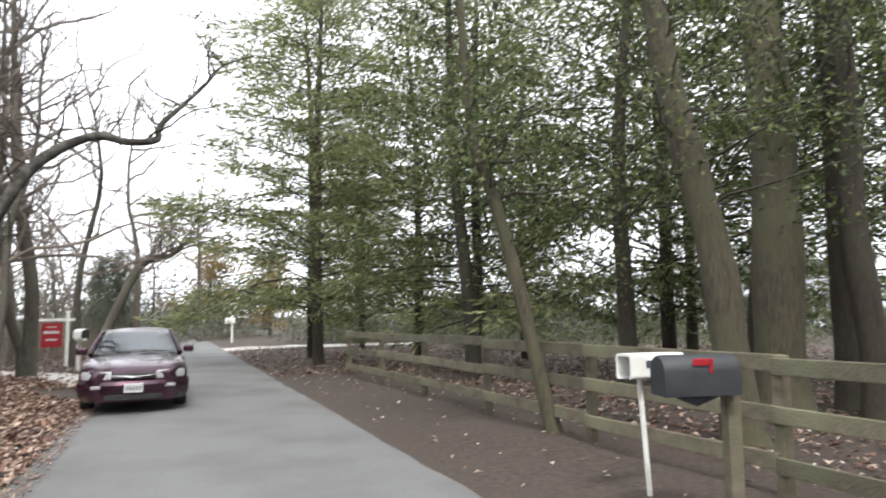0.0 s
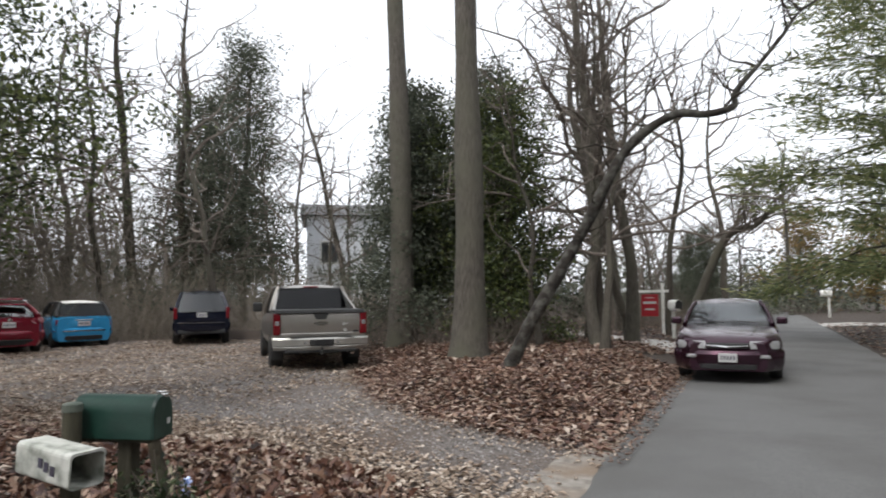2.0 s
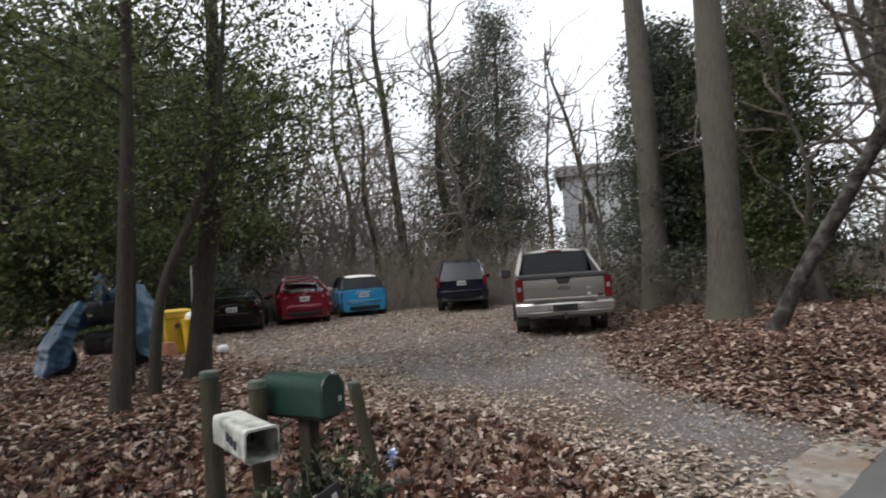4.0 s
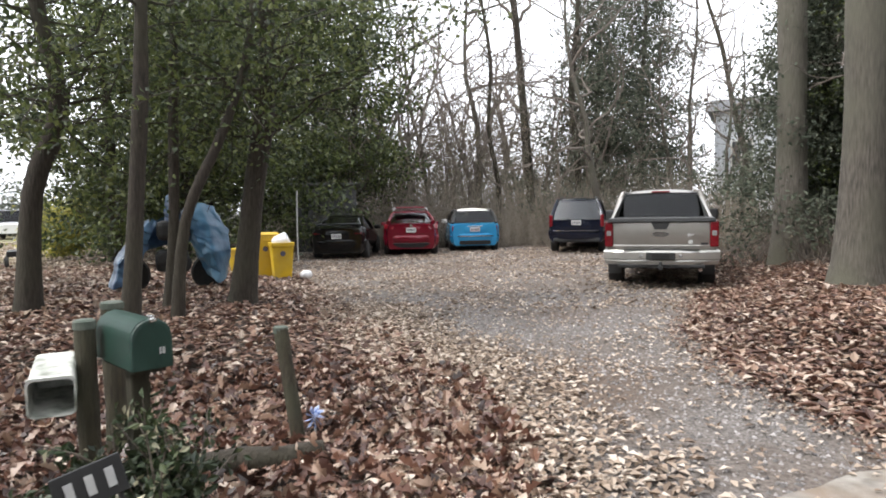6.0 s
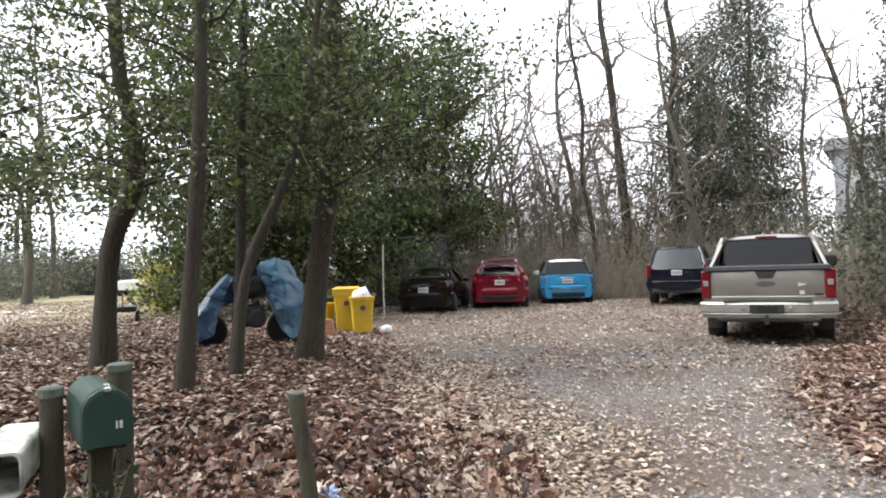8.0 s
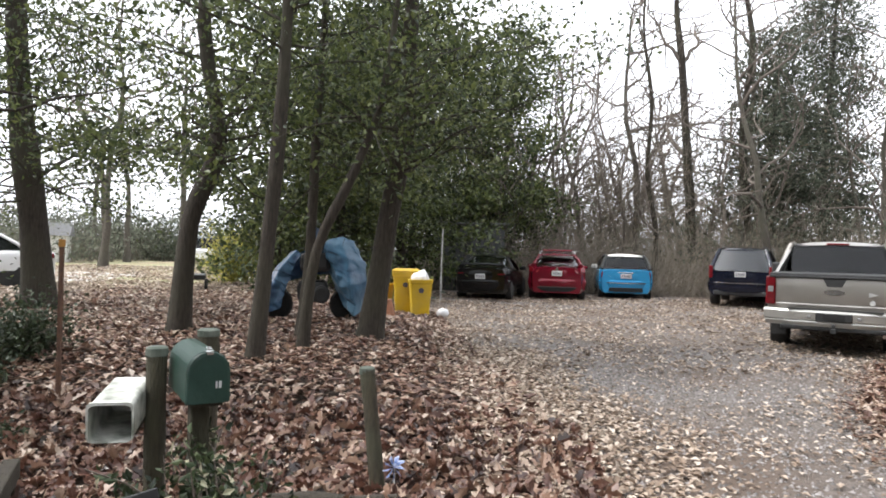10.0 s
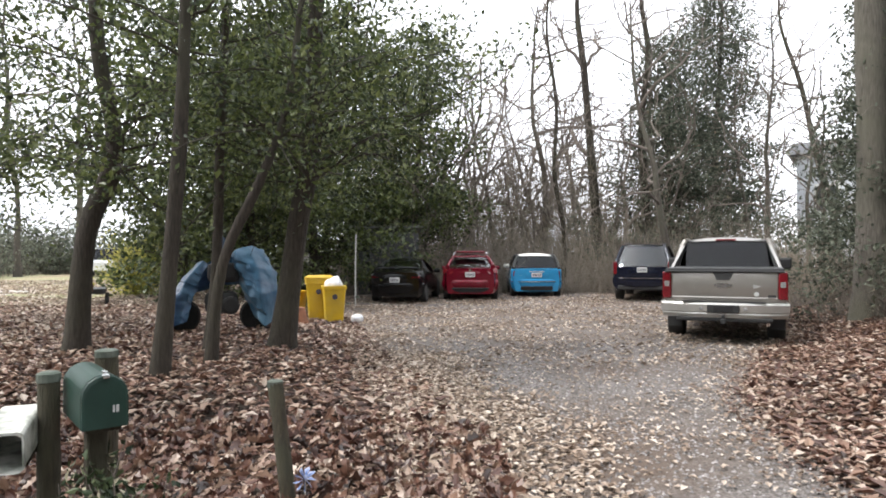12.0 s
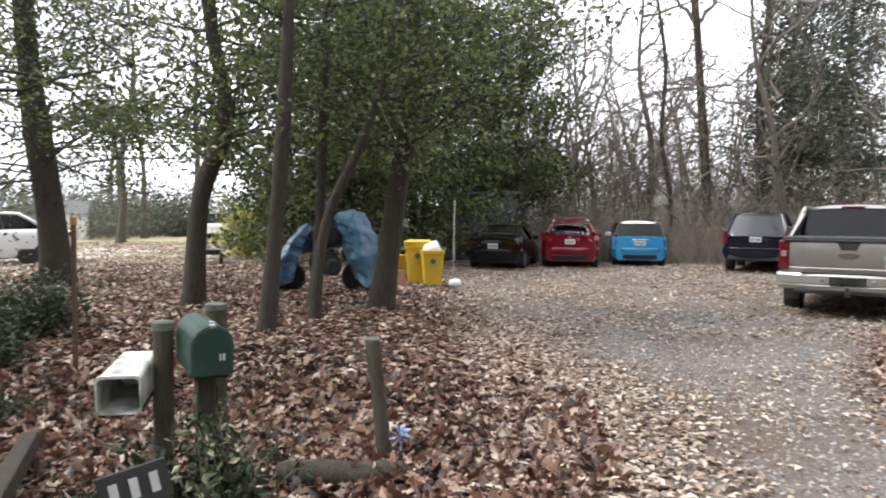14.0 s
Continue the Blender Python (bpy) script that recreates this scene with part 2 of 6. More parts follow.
def make_mesh(name, shape):
    me = bpy.data.meshes.new(name)
    me.from_pydata(shape.v, [], shape.f)
    bm = bmesh.new()
    bm.from_mesh(me)
    bmesh.ops.recalc_face_normals(bm, faces=bm.faces[:])
    bm.to_mesh(me)
    bm.free()
    if shape.smooth:
        me.polygons.foreach_set("use_smooth", [True] * len(me.polygons))
        me.set_sharp_from_angle(angle=radians(shape.smooth))
    return me


def part(name, shape, material, parent=None, label=""):
    me = shape if isinstance(shape, bpy.types.Mesh) else make_mesh(name, shape)
    ob = new(name, me)
    if not me.materials:
        me.materials.append(material)
    if parent:
        ob.parent = parent
    if label:
        ob["label"] = label
    return ob


def thing(name, m, label, category, group="", kind=""):
    ob = new(name)
    ob.empty_display_size = 0.2
    ob.matrix_basis = m
    return tagged(ob, label, category, group, kind)


# ---- lie of the land ----
U, N = Vector((-0.378, 0.926, 0)), Vector((0.926, 0.378, 0))
MID = Vector((-0.05, 4.37, 0))
HALF = 1.97
DRIVE_LEFT = [(-1.2, 1.9), (-3.4, 2.25), (-5.7, 2.05), (-9.0, 1.2), (-12.5, 0.4), (-15.0, -0.2), (-18.0, -1.6), (-24.5, -2.0)]
DRIVE_RIGHT = [(-2.3, 5.15), (-4.6, 5.2), (-6.8, 5.75), (-9.7, 7.4), (-11.2, 8.6), (-16.0, 10.8), (-20.0, 11.0), (-25.5, 9.0)]


def step(a, b, x):
    t = np.clip((x - a) / (b - a), 0, 1)
    return t * t * (3 - 2 * t)


def line_gap(x, y, line):
    """Distance of points from a broken line."""
    best = np.full(np.shape(x), 1e9)
    for (x0, y0), (x1, y1) in zip(line[:-1], line[1:]):
        dx, dy = x1 - x0, y1 - y0
        t = np.clip(((x - x0) * dx + (y - y0) * dy) / (dx * dx + dy * dy), 0, 1)
        best = np.minimum(best, np.hypot(x - x0 - t * dx, y - y0 - t * dy))
    return best


def edge_y(x, line):
    xs, ys = [p[0] for p in line][::-1], [p[1] for p in line][::-1]
    return np.interp(x, xs, ys)


def across(x, y):
    """Metres to the right of the lane's middle."""
    return (x - MID.x) * N.x + (y - MID.y) * N.y


def land(x, y):
    """Height of the ground."""
    x, y = np.asarray(x, float), np.asarray(y, float)
    left = -across(x, y) - HALF
    north = (y > edge_y(x, DRIVE_RIGHT)) & (x > -40)
    mound = 0.3 * step(0.2, 1.7, line_gap(x, y, DRIVE_RIGHT)) * step(0.3, 1.8, left) * north * step(17, 14, y + 0.45 * (x + 8))
    south = (y < edge_y(x, DRIVE_LEFT)) & (left > 0)
    bank = (-0.13 + 0.33 * step(3.6, 7.5, -x)) * step(0.1, 1.6, line_gap(x, y, DRIVE_LEFT)) * step(0.2, 1.6, left) * south
    verge = 0.06 * step(0.2, 2.0, across(x, y) - HALF)
    far = step(60, 400, np.hypot(x, y))
    rough = 0.025 * np.sin(x * 2.1 + 0.7 * y) * np.sin(y * 1.7 - x) * step(0.3, 1.5, np.maximum(left, -left - 2 * HALF))
    return (mound + bank + verge + rough) * (1 - far)


def ground_z(x, y):
    return float(land(x, y))


def axis(lo, hi, fine, reach):
    a = list(np.arange(lo, hi + fine / 2, fine))
    out, d = [], fine
    p = hi
    while p < reach:
        d *= 1.35
        p += d
        out.append(p)
    back, d, p = [], fine, lo
    while p > -reach:
        d *= 1.35
        p -= d
        back.append(p)
    return np.array(back[::-1] + a + out)


def sheet(xs, ys, zf, smooth=True, name="sheet"):
    gx, gy = np.meshgrid(xs, ys)
    v = np.stack([gx.ravel(), gy.ravel(), zf(gx, gy).ravel()], 1)
    w = len(xs)
    i = np.arange(len(ys) - 1)[:, None] * w + np.arange(w - 1)[None]
    f = np.stack([i, i + 1, i + 1 + w, i + w], -1).reshape(-1, 4)
    return mesh_np(name, v, f, smooth)


ground = part("ground", sheet(axis(-32, 14, 0.3, 1800), axis(-18, 32, 0.3, 1800), land), SOIL)
tagged(ground, "brown woodland ground of soil and leaf mould", "ground", kind="structure")


def ribbon(name, left, right, lift, cols=6, wobble=0.0, fine=0.4):
    """A strip of ground between two edges, laid on the land."""
    def resample(line, n):
        p = np.array(line, float)
        s = np.r_[0, np.cumsum(np.hypot(*np.diff(p, axis=0).T))]
        q = np.linspace(0, s[-1], n)
        return np.stack([np.interp(q, s, p[:, 0]), np.interp(q, s, p[:, 1])], 1)
    length = sum(math.dist(a, b) for a, b in zip(left[:-1], left[1:]))
    n = max(8, int(length / fine))
    L, R = resample(left, n), resample(right, n)
    t = np.linspace(0, 1, cols + 1)[:, None, None]
    g = L[None] * (1 - t) + R[None] * t
    if wobble:
        k = np.arange(n)
        for row, sgn in ((0, 1), (cols, 2.3)):
            w = wobble * (np.sin(k * 0.9 * sgn) + np.sin(k * 0.37 + sgn) + 0.6 * np.sin(k * 2.3 + sgn))
            g[row] += (w[:, None] * np.array([[0.4, 0.5]]))
    z = land(g[..., 0], g[..., 1]) + (lift if not callable(lift) else lift(t[..., 0]))
    v = np.concatenate([g, np.broadcast_to(z, g.shape[:2])[..., None]], -1).reshape(-1, 3)
    i = np.arange(cols)[:, None] * n + np.arange(n - 1)[None]
    f = np.stack([i, i + n, i + n + 1, i + 1], -1).reshape(-1, 4)
    return mesh_np(name, v, f, True)


def lane_edge(off):
    pts = []
    for s in [-120, -60, -30] + list(np.arange(-20, 46, 2.0)) + [52, 60, 68, 76, 86, 100, 130]:
        bend = 0.006 * max(0, s - 40) ** 2
        q = MID + U * s + N * (off - bend)
        pts.append((q.x, q.y))
    return pts


road = part("road", ribbon("road", lane_edge(-HALF), lane_edge(HALF), lambda t: 0.03 + 0.03 * (1 - (2 * t - 1) ** 2), 8, 0.03, 0.5), ASPHALT)
tagged(road, "narrow worn grey asphalt lane without markings", "road", kind="structure")
driveway = part("driveway", ribbon("driveway", DRIVE_LEFT, DRIVE_RIGHT, 0.02, 30, 0.12, 0.3), GRAVEL)
tagged(driveway, "brown gravel driveway strewn with leaves", "driveway", kind="structure")
apron = part("driveway_apron", ribbon("apron", [(-1.15, 2.0), (-1.5, 3.0), (-2.1, 4.3), (-2.7, 5.6)], [(-1.7, 2.2), (-2.1, 3.1), (-2.6, 4.3), (-2.85, 5.5)], 0.034, 4, 0.03, 0.2), CONCRETE)
tagged(apron, "worn pale concrete edge between lane and gravel driveway", "apron", kind="structure")
side_drive = part("side_driveway", ribbon("side_driveway", [(-5.6, 13.4), (-7.5, 15.3), (-11.0, 17.6), (-20, 23)], [(-7.0, 17.0), (-8.6, 18.6), (-12.4, 20.6), (-20, 26)], 0.03, 6, 0.05), PALE)
tagged(side_drive, "pale gravel driveway of the neighbouring house", "driveway", kind="structure")
far_drive = part("far_driveway", ribbon("far_driveway", [(-9.2, 31.5), (-4, 33.5), (6, 36)], [(-10.3, 34.5), (-5, 36), (6, 39)], 0.03, 6, 0.05), PALE)
tagged(far_drive, "pale concrete driveway leading off the lane", "driveway", kind="structure")
lawn = part("lawn", ribbon("lawn", [(-17, -7.5), (-30, -9), (-60, -14)], [(-13, -22), (-24, -34), (-50, -48)], 0.015, 10, 0.2), GRASS)
tagged(lawn, "thin yellowed winter lawn with scattered leaves", "lawn", kind="structure")


# ---- trees ----
def leaf_mesh(name, C, length, ratio, seed, dirs=None, spread=1.0, flat=0.0, fold=0.12):
    """Many small folded leaves at the points C."""
    r = np.random.default_rng(seed)
    n = len(C)
    d = r.normal(size=(n, 3))
    if dirs is not None:
        d = dirs + d * spread
    d /= np.linalg.norm(d, axis=1, keepdims=True)
    up = r.normal(size=(n, 3)) * (1 - flat) + np.array([0, 0, 1.0]) * flat * 2
    s = np.cross(d, up)
    s /= np.linalg.norm(s, axis=1, keepdims=True) + 1e-9
    nn = np.cross(s, d)
    L = (length * r.uniform(0.6, 1.3, n))[:, None]
    W = L * ratio * 0.5
    v = np.stack([C, C + d * L * 0.45 + s * W + nn * L * fold, C + d * L, C + d * L * 0.45 - s * W + nn * L * fold], 1).reshape(-1, 3)
    return mesh_np(name, v, np.arange(4 * n).reshape(-1, 4))


LOBES = ((0.0, 0.02), (0.22, 0.2), (0.32, 0.11), (0.52, 0.3), (0.64, 0.13), (0.8, 0.22), (1.0, 0.02))


def lobed_mesh(name, C, length, seed, curl=0.8):
    """Fallen oak leaves: lobed blades, folded at the rib and curled along it."""
    r = np.random.default_rng(seed)
    n = len(C)
    d = r.normal(size=(n, 3)) * np.array([1, 1, 0.3])
    d /= np.linalg.norm(d, axis=1, keepdims=True)
    up = np.array([0, 0, 1.0]) + r.normal(size=(n, 3)) * 0.5
    s = np.cross(d, up)
    s /= np.linalg.norm(s, axis=1, keepdims=True)
    nn = np.cross(s, d)
    L = (length * r.uniform(0.55, 1.25, n))[:, None]
    bow, cup = r.normal(size=(n, 1)) * curl, r.uniform(-0.6, 1.5, (n, 1))
    V = []
    for t, w in LOBES:
        mid = C + d * L * t + nn * L * bow * (t - 0.5) ** 2
        e = L * w * r.uniform(0.75, 1.2, (n, 1))
        V += [mid - s * e + nn * e * cup, mid, mid + s * e + nn * e * cup]
    V = np.stack(V, 1).reshape(-1, 3)
    k = 3 * len(LOBES)
    f = np.array([q for i in range(len(LOBES) - 1) for q in ((3 * i, 3 * i + 1, 3 * i + 4, 3 * i + 3), (3 * i + 1, 3 * i + 2, 3 * i + 5, 3 * i + 4))])
    return mesh_np(name, V, ((np.arange(n) * k)[:, None, None] + f[None]).reshape(-1, 4))


def bent(p, d, length, n, r, wild, lift=0.0):
    """A wandering line of n pieces from p along d."""
    p, d = Vector(p), Vector(d).normalized()
    out = [p.copy()]
    for _ in range(n):
        d = (d + Vector(r.normal(size=3)) * wild + Vector((0, 0, lift))).normalized()
        p = p + d * (length / n)
        out.append(p.copy())
    return out


def taper(r0, r1, n):
    return [r0 + (r1 - r0) * i / (n - 1) for i in range(n)]


def bare_shapes(seed, h, rad, first=0.3, kids=(9, 5, 4), wild=0.12, spread=0.9):
    """Trunk and leafless branches of a wintry broadleaf tree."""
    r = np.random.default_rng(seed)
    trunk, crown = Shape(), Shape()
    line = bent((0, 0, -0.1), (0, 0, 1), h * 0.9, 12, r, wild, 0.07)
    radii = taper(rad, rad * 0.18, len(line))
    radii[0] *= 1.5
    trunk.tube(line, radii, 9)
    trunk.smooth = 60

    def grow(line, r0, level, start):
        if level >= len(kids):
            return
        for k in range(kids[level]):
            t = start + (1 - start) * (k + r.uniform(0, 1)) / kids[level]
            i = min(int(t * (len(line) - 1)), len(line) - 2)
            p = line[i].lerp(line[i + 1], t * (len(line) - 1) - i)
            along = (line[i + 1] - line[i]).normalized()
            side = along.cross(Vector(r.normal(size=3))).normalized()
            d = along * r.uniform(0.35, 0.8) + side * spread
            total = (line[-1] - line[0]).length
            length = total * (0.55 - 0.1 * level) * r.uniform(0.6, 1.15) * (1.15 - 0.5 * t)
            rr = r0 * 0.42 * r.uniform(0.7, 1.2) * (1.2 - 0.6 * t)
            n = (8, 6, 4)[level]
            sub = bent(p, d, length, n, r, 0.32, 0.07)
            crown.tube(sub, taper(max(rr, 0.006), max(rr * 0.25, 0.003), n + 1), (6, 4, 3)[level], False)
            grow(sub, rr, level + 1, 0.25)
    grow(line, rad, 0, first)
    return trunk, crown


def path_tree(name, pts, radii, material, label, category="tree", group=""):
    """A tree whose trunk follows given points; the crown is added to it."""
    x, y = pts[0][0], pts[0][1]
    base = Vector((x, y, ground_z(x, y)))
    ob = thing(name, Matrix.Translation(base), label, category, group)
    P = [Vector(p) - base for p in pts]
    P[0].z = -0.15
    fine, fr = [], []
    for i in range(len(P) - 1):
        a, b, c, d = P[max(i - 1, 0)], P[i], P[i + 1], P[min(i + 2, len(P) - 1)]
        for k in range(4):
            t = k / 4
            fine.append(0.5 * ((2 * b) + (c - a) * t + (2 * a - 5 * b + 4 * c - d) * t * t + (3 * b - a - 3 * c + d) * t ** 3))
            w = radii[i] + (radii[i + 1] - radii[i]) * t
            fr.append(w * (1 + 0.06 * math.sin(7.3 * len(fine))))
    fine.append(P[-1])
    fr.append(radii[-1])
    fr[0] *= 1.35
    fr[1] *= 1.08
    s = Shape().tube(fine, fr, 12)
    s.smooth = 70
    part("trunk", s, material, ob)
    return ob, fine


def leafy(seed, line, limbs, reach, clumps, per, size, ratio, crown_from, drop=0.0, sd=0.28, taper_top=0.55, rise=0.15, lrad=0.02, flat=0.0, along=0.0, wander=0.26, tall=0.55):
    """Limbs off a trunk line and leaf clumps along them, gathered as two meshes."""
    r = np.random.default_rng(seed)
    wood, C, D = Shape(), [], []
    for k in range(limbs):
        t = crown_from + (1 - crown_from) * (k + r.uniform(0, 1)) / limbs
        i = min(int(t * (len(line) - 1)), len(line) - 2)
        p = line[i].lerp(line[i + 1], t * (len(line) - 1) - i)
        u = (t - crown_from) / (1 - crown_from)
        a = k * 2.399 + r.uniform(-0.5, 0.5)
        R = reach * (1 - taper_top * u) * r.uniform(0.45, 1.15)
        d = Vector((math.cos(a), math.sin(a), rise + 0.5 * u + r.uniform(-0.15, 0.15)))
        sub = bent(p, d, R, 6, r, wander, -drop)
        wood.tube(sub, taper(lrad * (1.2 - 0.7 * u), 0.004, 7), 4, False)
        q = np.array([s[:] for s in sub])
        m = max(2, int(clumps * R / reach))
        tt = r.uniform(0.22, 1.05, m) * 6
        j = np.clip(tt.astype(int), 0, 5)
        cc = q[j] + (q[j + 1] - q[j]) * (tt - j)[:, None] + r.normal(size=(m, 3)) * sd * np.array([1, 1, 0.6]) * 0.8
        dd = (q[j + 1] - q[j])
        dd /= np.linalg.norm(dd, axis=1, keepdims=True)
        pts = np.repeat(cc, per, 0) + r.normal(size=(m * per, 3)) * sd * np.array([1, 1, tall])
        C.append(pts)
        D.append(np.repeat(dd, per, 0) + (pts - np.repeat(cc, per, 0)) * 2)
    C, D = np.concatenate(C), np.concatenate(D)
    return wood, leaf_mesh("crown", C, size, ratio, seed + 1, D if along else None, 0.5 if along else 1.0, flat)


def straight(h, seed, n=8, wild=0.03):
    return bent((0, 0, 0), (0, 0, 1), h, n, np.random.default_rng(seed), wild, 0.03)


def whole_tree(name, at, h, rad, bark, leaf, label, seed, group="", **kw):
    base = (at[0], at[1], ground_z(*at))
    ob = thing(name, pose(*base), label, "tree", group)
    line = straight(h, seed)
    s = Shape().tube([line[0] - Vector((0, 0, 0.15))] + line[1:], taper(rad, rad * 0.12, len(line)), 9)
    s.smooth = 60
    part("trunk", s, bark, ob)
    wood, crown = leafy(seed, line, **kw)
    part("branchwork", wood, bark, ob)
    part("crown", crown, leaf, ob)
    return ob


def put_copies(ob, places, seed=1, s0=0.85, s1=1.15):
    r = np.random.default_rng(seed)
    for x, y in places:
        k = r.uniform(s0, s1)
        copy_thing(ob, pose(x, y, ground_z(x, y), 0, 0, r.uniform(0, 360)) @ Matrix.Diagonal((k, k, k * r.uniform(0.9, 1.1), 1)))


# hollies over the leaf bank, each trunk as it bends
HOLLY_TREES = [
    ([(-11.53, -7.2, 0), (-11.43, -7.32, 1.93), (-11.3, -7.48, 3.55), (-11.2, -7.6, 5.7), (-11.1, -7.6, 9)], 0.3, "stout dark holly tree on the leaf bank"),
    ([(-8.84, -2.91, 0), (-8.9, -2.8, 1.85), (-9.08, -2.48, 3.05), (-8.98, -2.7, 4.75), (-8.9, -2.6, 7.5)], 0.165, "crooked holly tree with a bend in its trunk"),
    ([(-7.0, -0.99, 0), (-7.06, -0.86, 1.76), (-7.1, -0.77, 3.14), (-7.1, -0.7, 4.9), (-7.1, -0.6, 7.0)], 0.105, "slender upright holly tree beside the driveway"),
    ([(-7.77, -0.68, 0), (-7.82, -0.54, 1.45), (-7.95, -0.09, 2.54), (-8.04, 0.25, 3.65), (-8.1, 0.5, 6.0)], 0.08, "thin holly tree leaning towards the driveway"),
    ([(-8.85, -1.09, 0), (-8.9, -0.98, 1.42), (-8.91, -0.93, 3.06), (-8.93, -0.86, 4.7), (-8.9, -0.8, 7.0)], 0.085, "thin straight holly tree before the tarpaulin"),
    ([(-9.38, -0.2, 0), (-9.43, 0.03, 1.87), (-9.47, 0.23, 3.14), (-9.48, 0.3, 4.8), (-9.6, 0.4, 8.5)], 0.185, "thick holly tree beside the yellow bins"),
]
for i, (pts, rad, label) in enumerate(HOLLY_TREES):
    ob, fine = path_tree("holly_tree", pts, [rad, rad * 0.86, rad * 0.75, rad * 0.6, rad * 0.2], BARK_DARK, label, group="hollies on the bank")
    wood, crown = leafy(40 + i, fine, (96, 50, 17, 14, 16, 78)[i], (5.2, 4.1, 2.4, 2.2, 2.5, 3.8)[i], (12, 10, 8, 8, 8, 9)[i], (40, 30, 24, 20, 20, 32)[i], 0.092, 0.55, (0.3, 0.42, 0.58, 0.6, 0.55, 0.38)[i], 0.03)
    part("branchwork", wood, BARK_DARK, ob)
    part("crown", crown, HOLLY, ob)

# the two tall straight trunks beside the pickup
for pts, r0 in (([(-12.9, 10.85, 0.3), (-12.88, 10.83, 3.9), (-12.92, 10.8, 7.1), (-13.0, 10.72, 10.8), (-13.1, 10.6, 18)], 0.36),
                ([(-8.3, 8.83, 0.3), (-8.25, 8.86, 2.9), (-8.27, 8.86, 5.4), (-8.3, 8.88, 8.1), (-8.35, 8.97, 15.5)], 0.35)):
    ob, fine = path_tree("tall_tree", pts, [r0, r0 * 0.86, r0 * 0.74, r0 * 0.64, r0 * 0.3], BARK, "tall straight grey-barked tree bare of low branches", group="tall trunks")
    r = np.random.default_rng(int(r0 * 100))
    s = Shape()
    for k in range(16):
        p = fine[13 + k % 4]
        a = r.uniform(0, 6.28)
        s.tube(bent(p, (math.cos(a), math.sin(a), 1.1), r.uniform(1.5, 3.5), 6, r, 0.25, 0.08), taper(0.05, 0.008, 7), 5, False)
    part("crown", s, BARK, ob)

LICHEN = mat("lichened_bark", (0.016, 0.013, 0.011), (0.034, 0.028, 0.022), 8, 0.95, 1.0, 24, c3=(0.095, 0.092, 0.08), s3=6.5)
# the leaning tree over the lane
ob, fine = path_tree("leaning_tree", [(-6.45, 7.85, 0.3), (-6.05, 8.1, 1.1), (-5.6, 8.45, 2.05), (-5.2, 8.72, 2.9), (-4.8, 8.98, 3.8), (-4.45, 9.2, 4.25), (-3.95, 9.42, 4.52), (-3.55, 9.6, 4.46), (-3.17, 9.78, 4.54), (-3.13, 9.8, 4.78), (-2.82, 9.9, 5.13), (-2.44, 10.02, 5.58), (-2.2, 10.1, 5.9), (-1.68, 10.25, 6.14)],
                     [0.13, 0.115, 0.105, 0.098, 0.088, 0.08, 0.07, 0.062, 0.055, 0.045, 0.036, 0.028, 0.02, 0.01], LICHEN, "dark lichen-spotted tree leaning out over the lane")
r = np.random.default_rng(5)
s = Shape()
for k in range(20):
    p = fine[9 + int(k * 2.1)]
    d = Vector((r.uniform(-0.8, 0.5), r.uniform(-0.6, 0.6), r.uniform(0.1, 1)))
    q = bent(p, d, r.uniform(0.5, 2.4) * (1 - 0.025 * k), 7, r, 0.28, 0.05)
    s.tube(q, taper(0.022, 0.005, 8), 5, False)
    for j in (2, 3, 4, 5):
        s.tube(bent(q[j], Vector(r.normal(size=3)) + Vector((0, 0, 0.5)), r.uniform(0.3, 1.0), 4, r, 0.3), taper(0.01, 0.003, 5), 3, False)
part("crown", s, BARK_DARK, ob)

